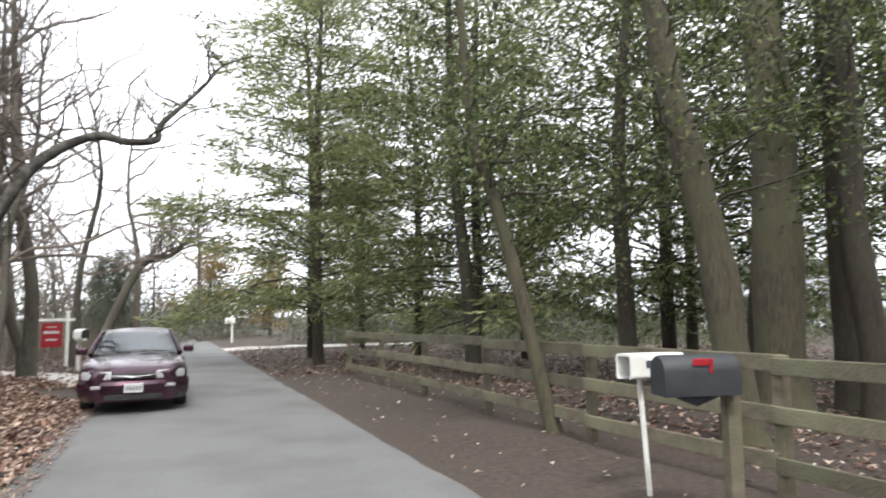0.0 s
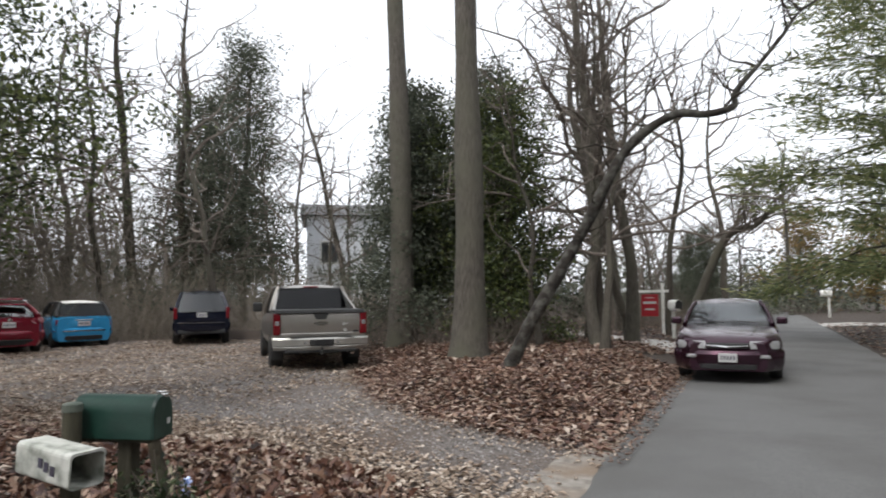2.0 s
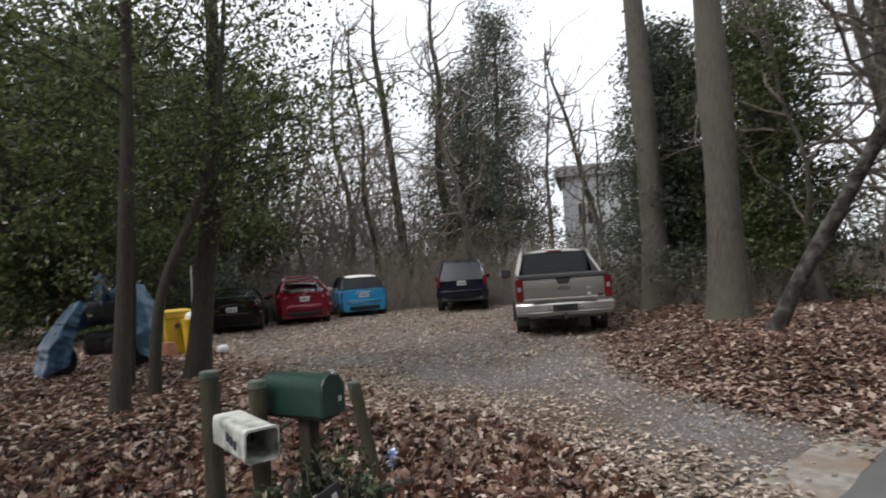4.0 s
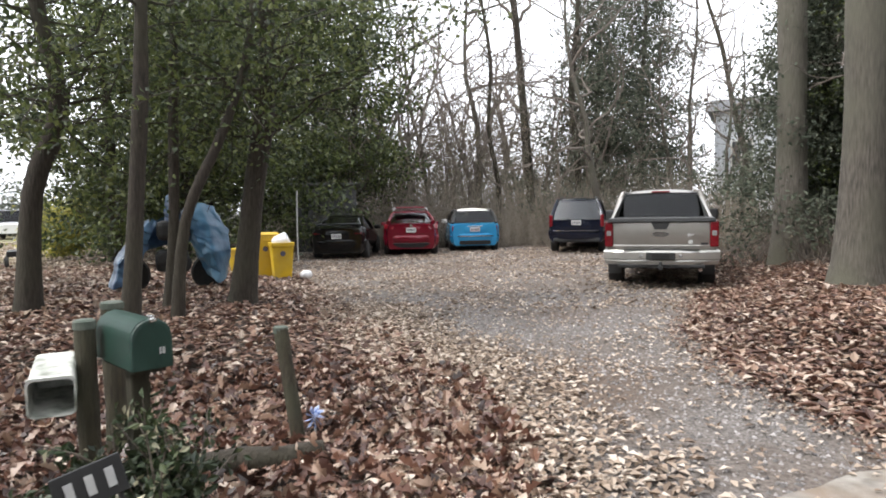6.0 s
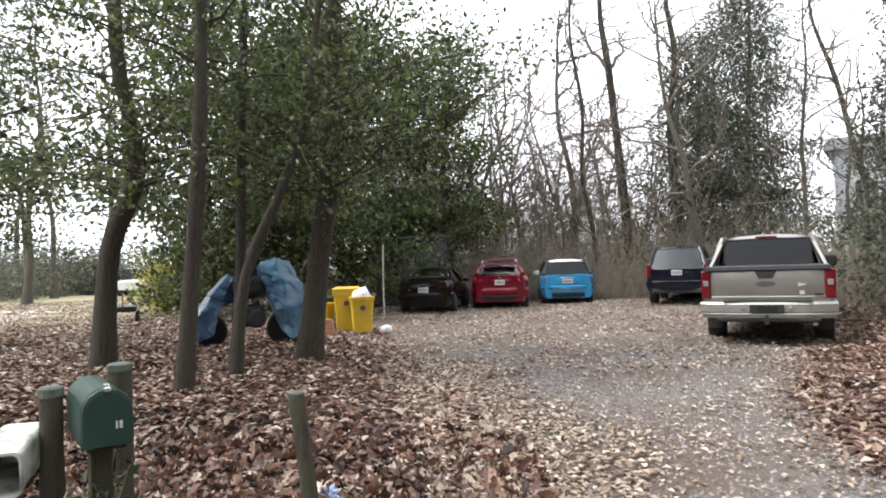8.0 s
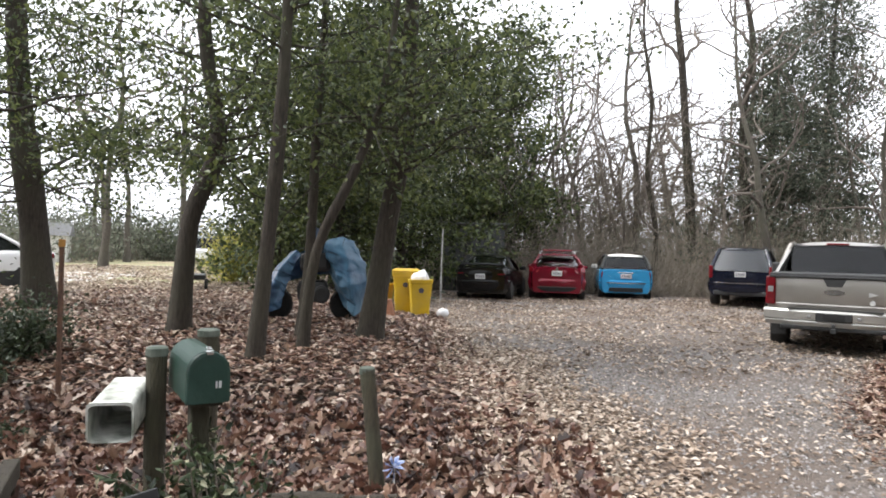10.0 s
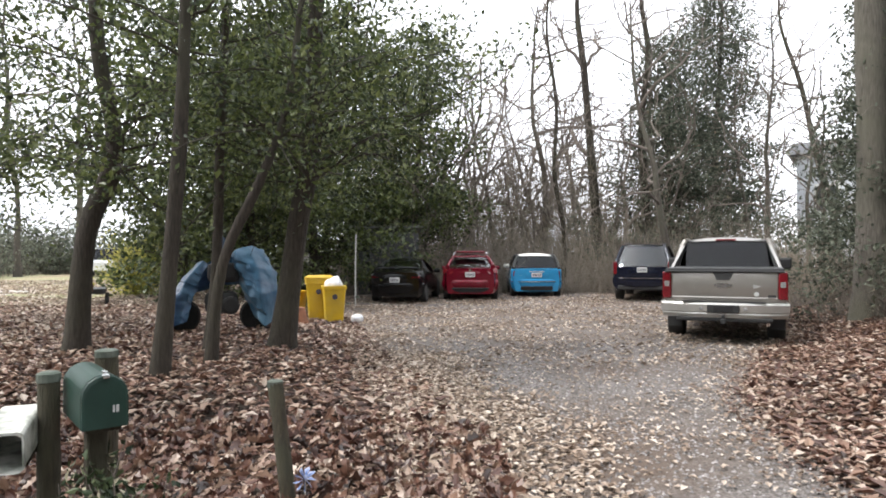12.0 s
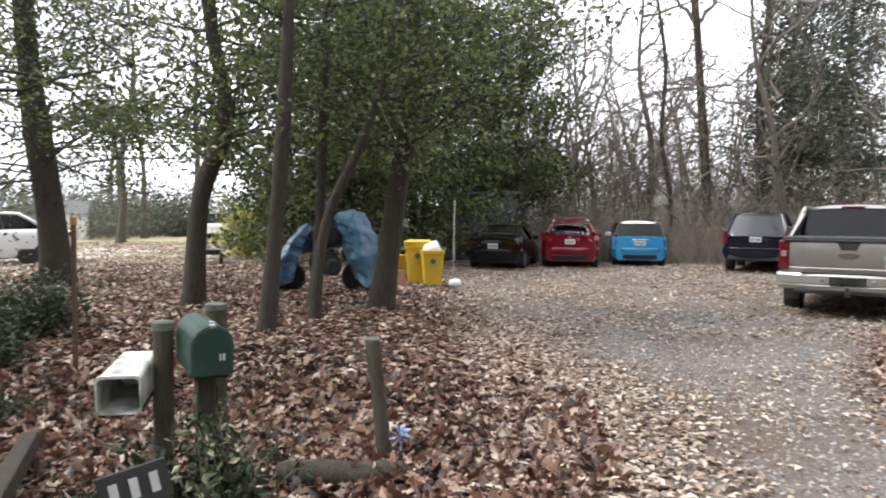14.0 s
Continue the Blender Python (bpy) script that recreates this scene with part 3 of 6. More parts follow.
# a second leaning tree farther along, and the many-stemmed tree behind the first
for pts, rr, lb in (([(-11.1, 23.0, 0), (-10.17, 23.48, 2.5), (-9.73, 23.68, 3.47), (-9.29, 23.87, 3.86), (-8.71, 24.11, 4.0), (-8.06, 24.36, 4.7)], [0.2, 0.17, 0.15, 0.12, 0.09, 0.03], "far grey tree leaning towards the lane"),
                    ([(-7.86, 12.75, 0), (-8.01, 12.65, 1.57), (-7.83, 12.77, 3.17), (-7.94, 12.69, 5.6), (-8.12, 12.57, 7.7), (-8.2, 12.5, 11)], [0.17, 0.14, 0.13, 0.12, 0.1, 0.04], "red-brown upright tree behind the leaning one"),
                    ([(-9.05, 16.1, 0), (-9.02, 16.16, 2.3), (-9.26, 16.0, 4.2), (-9.45, 15.9, 6.5), (-9.5, 15.8, 8), (-9.6, 15.7, 11)], [0.2, 0.17, 0.15, 0.13, 0.1, 0.04], "grey upright tree behind the leaning one")):
    ob, fine = path_tree("forked_tree", pts, rr, BARK, lb, group="trees at the lane's edge")
    r = np.random.default_rng(int(abs(pts[0][1]) * 10))
    s = Shape()
    for k in range(22):
        p = fine[6 + int(k * 0.62)]
        an = r.uniform(0, 6.28)
        q = bent(p, (math.cos(an), math.sin(an), r.uniform(0.3, 1.2)), r.uniform(1.2, 3.8), 7, r, 0.2, 0.07)
        s.tube(q, taper(0.045, 0.008, 8), 5, False)
        for j in (1, 2, 3, 4, 5, 6):
            for _ in range(2):
                q2 = bent(q[j], Vector(r.normal(size=3)) + Vector((0, 0, 0.5)), r.uniform(0.5, 1.6), 5, r, 0.25)
                s.tube(q2, taper(0.013, 0.004, 6), 3, False)
                s.tube(bent(q2[2], Vector(r.normal(size=3)) + Vector((0, 0, 0.4)), r.uniform(0.3, 0.8), 3, r, 0.25), taper(0.006, 0.003, 4), 3, False)
    part("crown", s, TWIG, ob)

# crooked bare trees that stand out behind the cars and before the pale house
for pts, rr, arms, lb in (([(-30.5, 9.6, 0), (-30.5, 9.45, 2.2), (-30.5, 9.15, 6.0), (-30.4, 8.8, 10.1), (-30.4, 8.5, 12.7), (-30.3, 8.6, 15)], [0.26, 0.22, 0.19, 0.16, 0.12, 0.05], [(2, (0.1, -1.0, 0.7)), (3, (0.1, 0.8, 0.8)), (3, (0, -0.8, 0.9))], "dark crooked bare tree with an arching limb behind the blue car"),
                          ([(-29.6, 11.6, 0), (-29.6, 11.5, 3), (-29.6, 11.2, 7), (-29.5, 11.5, 10.5), (-29.5, 11.2, 13), (-29.5, 11.4, 16)], [0.2, 0.17, 0.15, 0.12, 0.1, 0.04], [(2, (0, 0.7, 0.9)), (3, (0, -0.7, 0.8))], "pale crooked bare tree behind the dark utility car"),
                          ([(-28.5, 7.4, 0), (-28.5, 7.5, 2.5), (-28.5, 7.1, 5), (-28.5, 7.2, 8), (-28.5, 6.8, 11), (-28.5, 6.9, 13)], [0.13, 0.11, 0.1, 0.08, 0.06, 0.03], [(1, (0.2, -0.9, 0.6)), (2, (0, 0.8, 0.8))], "slender crooked bare tree in the brush"),
                          ([(-25.5, 17.7, 0), (-25.6, 17.5, 3), (-25.9, 17.0, 5.5), (-26.2, 16.6, 8.2), (-26.5, 16.0, 10.5), (-26.6, 15.9, 12)], [0.17, 0.14, 0.12, 0.09, 0.06, 0.03], [(1, (0.5, 0.9, 0.9)), (2, (0.4, 0.7, 0.9)), (3, (-0.5, -0.8, 0.7))], "dark bare tree leaning before the pale house")):
    ob, fine = path_tree("crooked_tree", pts, rr, BARK_DARK, lb, group="crooked bare trees")
    r = np.random.default_rng(int(abs(pts[0][1]) * 10))
    s = Shape()
    for k, d in arms:
        q = bent(fine[4 * k], d, rr[k] * 22, 9, r, 0.28, 0.06)
        s.tube(q, taper(rr[k] * 0.62, 0.02, 10), 7, False)
        for j in range(2, 10):
            q2 = bent(q[j], Vector(r.normal(size=3)) + Vector((0, 0, 0.7)), r.uniform(0.8, 2.4), 6, r, 0.3, 0.05)
            s.tube(q2, taper(0.035, 0.006, 7), 4, False)
            s.tube(bent(q2[3], Vector(r.normal(size=3)) + Vector((0, 0, 0.5)), r.uniform(0.4, 1.2), 4, r, 0.3), taper(0.012, 0.004, 5), 3, False)
    for k in range(26):
        p = fine[7 + int(k * 0.5)]
        q2 = bent(p, Vector(r.normal(size=3)) + Vector((0, 0, 0.6)), r.uniform(0.8, 2.6), 6, r, 0.3, 0.05)
        s.tube(q2, taper(0.04, 0.006, 7), 4, False)
        for j in (2, 3, 4, 5):
            s.tube(bent(q2[j], Vector(r.normal(size=3)) + Vector((0, 0, 0.4)), r.uniform(0.4, 1.2), 4, r, 0.3), taper(0.014, 0.004, 5), 3, False)
    part("crown", s, TWIG, ob)

# stout trunk at the lane's edge beside the old timbers
ob, fine = path_tree("oak_tree", [(-4.54, -3.09, 0), (-4.58, -3.06, 0.9), (-4.62, -3.02, 1.7), (-4.75, -3.2, 2.7), (-4.9, -3.4, 3.6), (-5.0, -3.6, 9)], [0.3, 0.27, 0.25, 0.22, 0.2, 0.1], BARK_DARK, "stout dark trunk at the lane's edge")
wood, crown = leafy(91, fine, 30, 3.0, 9, 26, 0.09, 0.55, 0.55, 0.04)
part("branchwork", wood, BARK_DARK, ob)
part("crown", crown, HOLLY, ob)

# leafless trees
kinds = []
for i, (h, rad, kids, first) in enumerate(((13, 0.17, (12, 6, 5), 0.3), (15, 0.2, (11, 6, 5), 0.4), (11, 0.13, (12, 6, 4), 0.25), (9, 0.09, (10, 5, 4), 0.2))):
    t, c = bare_shapes(70 + i, h, rad, first, kids)
    kinds.append((make_mesh("trunk", t), make_mesh("crown", c)))


for i, (h, rad) in enumerate(((12, 0.12), (9, 0.08))):
    tr_, cr_ = bare_shapes(90 + i, h, rad, 0.25, (10, 4))
    kinds.append((make_mesh("trunk", tr_), make_mesh("crown", cr_)))


def bare_tree(kind, x, y, k=1.0, turn=0.0, lean=0.0, label="bare grey broadleaf tree in winter"):
    ob = thing("bare_tree", pose(x, y, ground_z(x, y), lean, 0, turn) @ Matrix.Diagonal((k, k, k, 1)), label, "tree", "bare trees")
    part("trunk", kinds[kind][0], BARK_GREY, ob)
    part("crown", kinds[kind][1], TWIG, ob)
    return ob


for kind, x, y, k, turn in ((0, -8.1, 13.2, 0.95, 20), (2, -9.6, 14.9, 1.0, 130), (1, -12.6, 19.8, 0.9, 200), (0, -14.5, 24, 0.9, 60), (3, -10.7, 27.5, 0.9, 10), (2, -16, 19, 1.1, 300), (1, -13, 31, 0.9, 90),
                            (1, -33, 7.5, 1.05, 130), (2, -33.2, 5.3, 1.1, 80), (3, -22.5, 14.8, 1.0, 10),
                            (3, -19.5, 13.6, 0.85, 200), (2, -24.5, 11.0, 1.15, 60), (3, -24.8, 14.4, 1.3, 220), (3, -9.0, 12.0, 0.9, 77), (2, -9.9, 17.4, 1.1, 7), (0, -11.4, 22.5, 0.9, 197), (2, -7.2, 12.0, 0.8, 260), (0, -33, 2.5, 1.0, 330), (2, -28.5, 16.0, 0.9, 20), (1, -36, 14, 1.0, 75), (0, -14, -34, 1.0, 0), (1, -41, -24, 1.0, 140),
                            (0, -34, -21, 1.0, 220), (1, -46, -30, 1.0, 30), (2, -30, -30, 1.0, 80), (3, -15.5, 15.2, 0.8, 45), (3, -18.0, 29, 1.0, 45), (2, -20, 37, 1.0, 45), (1, -15.5, 46, 0.9, 145)):
    bare_tree(kind, x, y, k, turn)


def wood_stuff(name, places, kinds_used, material, label, seed):
    """Many far trees as one object."""
    r = np.random.default_rng(seed)
    V, F, k = [], [], 0
    src = []
    for j in kinds_used:
        for me in kinds[j]:
            co = np.zeros(len(me.vertices) * 3)
            me.vertices.foreach_get("co", co)
            tri = [p.vertices[:] for p in me.polygons if len(p.vertices) == 4]
            src.append((co.reshape(-1, 3), np.array(tri)))
    for x, y in places:
        j = int(r.integers(len(kinds_used)))
        a, s = r.uniform(0, 6.28), r.uniform(0.7, 1.1)
        R = np.array([[math.cos(a), -math.sin(a), 0], [math.sin(a), math.cos(a), 0], [0, 0, 1]]) * s
        for co, f in (src[2 * j], src[2 * j + 1]):
            V.append(co @ R.T + np.array([x, y, 0]))
            F.append(f + k)
            k += len(co)
    ob = part(name, mesh_np(name, np.concatenate(V), np.concatenate(F)), material)
    return tagged(ob, label, "woods", kind="stuff")


r = np.random.default_rng(9)
places = [(-42 - r.uniform(0, 36), r.uniform(-8, 40)) for _ in range(28)] + [(-27.5 - r.uniform(0, 14), r.uniform(-2, 13)) for _ in range(62)] + [(-30 - r.uniform(0, 40), -40 - r.uniform(0, 30)) for _ in range(22)]
# The last eight stand unseen across the lane, added to close off sky.
places += [(-60 - r.uniform(0, 20), r.uniform(-45, -8)) for _ in range(14)] + [(-30 + r.uniform(-14, 6), r.uniform(40, 80)) for _ in range(12)] + [(r.uniform(-26, -16), r.uniform(28, 48)) for _ in range(8)] + [(r.uniform(-10, 25), r.uniform(70, 100)) for _ in range(14)] + [(r.uniform(9, 40), r.uniform(-40, 8)) for _ in range(8)]
wood_stuff("far_woods", places, (4, 5), TWIG, "grey leafless woods far behind the cars", 3)

# evergreens
whole_tree("cedar_tree", (-32.0, 15.6), 15.0, 0.24, BARK_DARK, CEDAR_DARK, "tall dense conical cedar with bare vines behind the parked cars", 22, "cedars",
           limbs=220, reach=4.9, clumps=11, per=30, size=0.17, ratio=0.45, crown_from=0.03, taper_top=0.62, rise=0.35, sd=0.33, drop=-0.02)
cedar = whole_tree("cedar_tree", (-30.2, 12.4), 10.5, 0.18, BARK_DARK, CEDAR_DARK, "grey-green cedar behind the parked cars", 21, "cedars",
                   limbs=165, reach=4.6, clumps=11, per=27, size=0.18, ratio=0.45, crown_from=0.05, taper_top=0.72, rise=0.4, sd=0.34, drop=-0.02)
put_copies(cedar, [(-12.3, 13.9), (-14.9, 13.2), (-13.7, 12.0)], 2, 0.7, 0.78)
put_copies(cedar, [(-14.2, 31.5), (-16.5, 34)], 3, 0.42, 0.48)
dark = whole_tree("holly_thicket_tree", (-26.5, -2.5), 11.0, 0.2, BARK_DARK, HOLLY, "dense dark evergreen behind the black car", 31, "dark evergreens",
                  limbs=100, reach=4.2, clumps=10, per=30, size=0.17, ratio=0.6, crown_from=0.08, taper_top=0.5, rise=0.2, sd=0.32)
put_copies(dark, [(-27.5, 1.0), (-25, -6.0), (-21.5, -4.3), (-18.5, -5.2), (-2.5, -19), (-22.7, -2.2), (-28.8, -0.6), (-19.5, -3.6)], 5, 0.75, 1.0)
put_copies(dark, [(-12.4, 13.3), (-10.7, 12.7)], 6, 0.58, 0.64)

pine = whole_tree("pine_tree", (-3.5, 24.6), 15.0, 0.2, BARK_DARK, PINE, "tall green pine beside the lane", 51, "pines along the lane",
                  limbs=92, reach=5.6, clumps=15, per=25, size=0.31, ratio=0.17, crown_from=0.1, taper_top=0.6, rise=0.18, sd=0.32, drop=0.06, along=1.0, lrad=0.035, wander=0.13, tall=0.26)
put_copies(pine, [(-2.6, 21.0), (0.6, 22.5), (4.2, 21.5), (9.0, 19.5), (2.4, 17.0), (7.0, 15.5), (13.5, 16.5), (-4.0, 42), (-2.4, 31)], 7, 0.8, 1.1)
hemlock = whole_tree("hemlock_tree", (5.2, 12.6), 13.0, 0.2, BARK_DARK, HOLLY, "dark leafy evergreen behind the fence", 61, "evergreens behind the fence",
                     limbs=64, reach=4.8, clumps=10, per=25, size=0.12, ratio=0.5, crown_from=0.22, taper_top=0.45, rise=0.1, sd=0.3, drop=0.03)
put_copies(hemlock, [(9.8, 11.2), (2.2, 15.5), (12.0, 9.0), (7.2, 11.4), (8.6, 14.0), (11, 2.0), (10.5, -12)], 8, 0.85, 1.05)
# With the last two above, unseen copies added to keep sky from car reflections.
put_copies(hemlock, [(13.5, -3.0), (15.5, 3.0), (17.5, -8.5), (12.5, -8.0), (20.0, 0.0), (14.5, -13.5), (22.0, -5.0), (11.5, -17.0)], 18, 1.35, 1.6)

for pts, r0, mt, lb in (([(2.93, 7.88, 0), (2.64, 7.93, 1.28), (2.38, 7.96, 2.48), (2.1, 7.98, 3.5), (1.92, 7.99, 4.12), (1.75, 8.0, 6.5)], 0.11, BARK_MOSS, "thin leaning tree before the board fence"),
                        ([(4.95, 6.9, 0), (4.84, 6.96, 1.28), (4.77, 6.99, 2.14), (4.56, 7.07, 3.33), (4.33, 7.15, 4.57), (4.0, 7.3, 7.5)], 0.24, BARK_MOSS, "mossy curved tree trunk behind the fence"),
                        ([(6.4, 8.9, 0), (6.39, 8.89, 1.18), (6.44, 8.86, 2.84), (6.46, 8.85, 4.55), (6.38, 8.89, 6.34), (6.2, 9, 11)], 0.4, BARK_MOSS, "thick mossy tree trunk behind the fence"),
                        ([(7.67, 9.32, 0), (7.67, 9.32, 1.06), (7.7, 9.31, 3.32), (7.69, 9.31, 5.6), (7.7, 9.3, 7), (7.7, 9.3, 10)], 0.26, BARK_DARK, "dark tree trunk behind the fence"),
                        ([(7.4, 8.3, 0), (7.39, 8.32, 1.19), (7.28, 8.39, 2.76), (7.31, 8.37, 4.39), (7.3, 8.4, 6), (7.3, 8.4, 10)], 0.22, BARK_DARK, "dark tree trunk among others behind the fence")):
    ob, fine = path_tree("verge_tree", pts, [r0, r0 * 0.9, r0 * 0.85, r0 * 0.8, r0 * 0.7, r0 * 0.4], mt, lb, group="trees by the fence")
    wood, crown = leafy(int(r0 * 1000), fine, 24, 3.2 if r0 > 0.12 else 2.0, 9, 24, 0.09, 0.5, 0.5, 0.04)
    part("branchwork", wood, BARK_DARK, ob)
    part("crown", crown, HOLLY, ob)


# ---- board fence along the lane ----
fence = thing("board_fence", pose(0, 0, 0), "weathered grey-brown three-rail board fence beside the lane", "fence")
FENCE_AT = [Vector((3.25, 7.2, 0)) + Vector((-0.401, 0.916, 0)) * 2.67 * k for k in range(-3, 5)]
side = Vector((-0.916, -0.401, 0))
yaw = math.degrees(math.atan2(0.916, -0.401))
r = np.random.default_rng(12)
board = make_mesh("rail", Shape().box((0, 0, 0), (2.69, 0.035, 0.145), bevel=0.008))
post = make_mesh("post", Shape().box((0, 0, 0.55), (0.11, 0.11, 1.4), bevel=0.015))
for i, p in enumerate(FENCE_AT):
    o = part("post", post, WOOD, fence)
    o.matrix_basis = pose(p.x, p.y, ground_z(p.x, p.y) - 0.08, r.uniform(-1.5, 1.5), r.uniform(-1.5, 1.5), yaw + r.uniform(-4, 4))
    if i + 1 < len(FENCE_AT):
        q = FENCE_AT[i + 1]
        m = (p + q) / 2 + side * 0.075
        for z in (0.27, 0.68, 1.09):
            o = part("rail", board, WOOD, fence)
            o.matrix_basis = pose(m.x, m.y, ground_z(m.x, m.y) + z + r.uniform(-0.015, 0.015), 0, r.uniform(-0.6, 0.6), yaw + 0.3)


# ---- vehicles ----
def paint(name, c, metal=0.35, rough=0.3, coat=0.6):
    return mat(name, c, tuple(v * 0.85 for v in c), 3, rough, metal=metal, coat=coat, spec=0.25, c3=tuple(v * 0.92 + 0.002 for v in c), s3=1.2)


# Near-black that paints the cabin shade; also black trim and one plate.
SHADE_AND_TRIM = mat("cabin_shade_and_black_trim", (0.012, 0.012, 0.013), (0.02, 0.02, 0.02), 6, 0.9)


def wheel(car, x, y, rad, width, rim=RIM):
    s = 1 if x > 0 else -1
    t = Shape().lathe([(rad * 0.62, -width / 2), (rad * 0.93, -width / 2), (rad, -width * 0.36), (rad, width * 0.36), (rad * 0.93, width / 2), (rad * 0.62, width / 2)], (0, 0, 0), 24, "x")
    t.smooth = 40
    w = part("wheel", t, RUBBER, car, "black rubber tyre")
    w.location = (x - s * width / 2, y, rad)
    d = Shape().lathe([(0.03, s * width * 0.36), (rad * 0.2, s * width * 0.38), (rad * 0.58, s * width * 0.3), (rad * 0.63, s * width * 0.49), (rad * 0.6, s * width * 0.1)], (0, 0, 0), 20, "x")
    for k in range(5):
        a = 2 * math.pi * k / 5
        d.box((0, 0, rad * 0.4), (0.03, rad * 0.16, rad * 0.5), Matrix.Translation((s * width * 0.4, 0, 0)) @ Matrix.Rotation(a, 4, "X"), 0.008)
    part("rim", d, rim, w, "grey alloy rim")


def body_shape(stations, wheels, arch, floor):
    """The painted lower body, lofted along its length with wheel arches. stations: y, half width, top."""
    st = np.array(stations, float)
    ys = np.unique(np.concatenate([st[:, 0], np.arange(st[0, 0], st[-1, 0], 0.07)] + [yw + np.linspace(-arch, arch, 13) for yw in wheels]))
    ys = ys[(ys >= st[0, 0]) & (ys <= st[-1, 0])]
    rings = []
    for y in ys:
        hw, zt = (sum(np.interp(y + o, st[:, 0], st[:, c]) for o in (-0.1, -0.05, 0, 0.05, 0.1)) / 5 for c in (1, 2))
        zb = floor
        for yw in wheels:
            if abs(y - yw) < arch:
                zb = max(zb, arch * 0.93 + math.sqrt(max(0, arch ** 2 - (y - yw) ** 2)) * 0.93 - arch * 0.93 + floor * 0.6)
        h = zt - floor
        half = [(0.0, floor), (0.6, floor), (0.9, floor), (0.965, floor + 0.1 * h), (0.99, floor + 0.3 * h), (1.0, floor + 0.55 * h), (0.985, floor + 0.75 * h), (0.95, floor + 0.92 * h), (0.88, zt - 0.012), (0.7, zt), (0.0, zt + 0.02)]
        pts = [(hw * a, y, max(z, zb) if a > 0.55 else z) for a, z in half]
        rings.append(pts + [(-p[0], p[1], p[2]) for p in pts[-2:0:-1]])
    s = Shape().loft(rings, closed=True, cap=True)
    s.smooth = 38
    return s


def pane(name, a, b, c, d, bow, material, car, depth):
    """A curved sheet of glass between four corners: foot, foot, head, head."""
    a, b, c, d, bow, depth = (Vector(v) for v in (a, b, c, d, bow, depth))
    rings = []
    for k in range(6):
        v = k / 5
        row = []
        for i in range(9):
            u = i / 8
            p = a.lerp(b, u).lerp(d.lerp(c, u), v)
            row.append(p + bow * (1 - (2 * u - 1) ** 2))
        rings.append(row + [p + depth for p in reversed(row)])
    s = Shape().loft(rings, closed=True, cap=True)
    s.smooth = 30
    return part(name, s, material, car)


def fascia(name, rows, bow, material, car, front=False, label=""):
    """A bowed end of a car: rows of height, place along the car and half width; it wraps round at the flanks."""
    g = 1 if front else -1
    s = Shape().loft([[(x * hw, y - g * bow * abs(x) ** 3.2, z) for x in np.linspace(-1, 1, 21)] for z, y, hw in rows])
    s.smooth = 32
    return part(name, s, material, car, label)


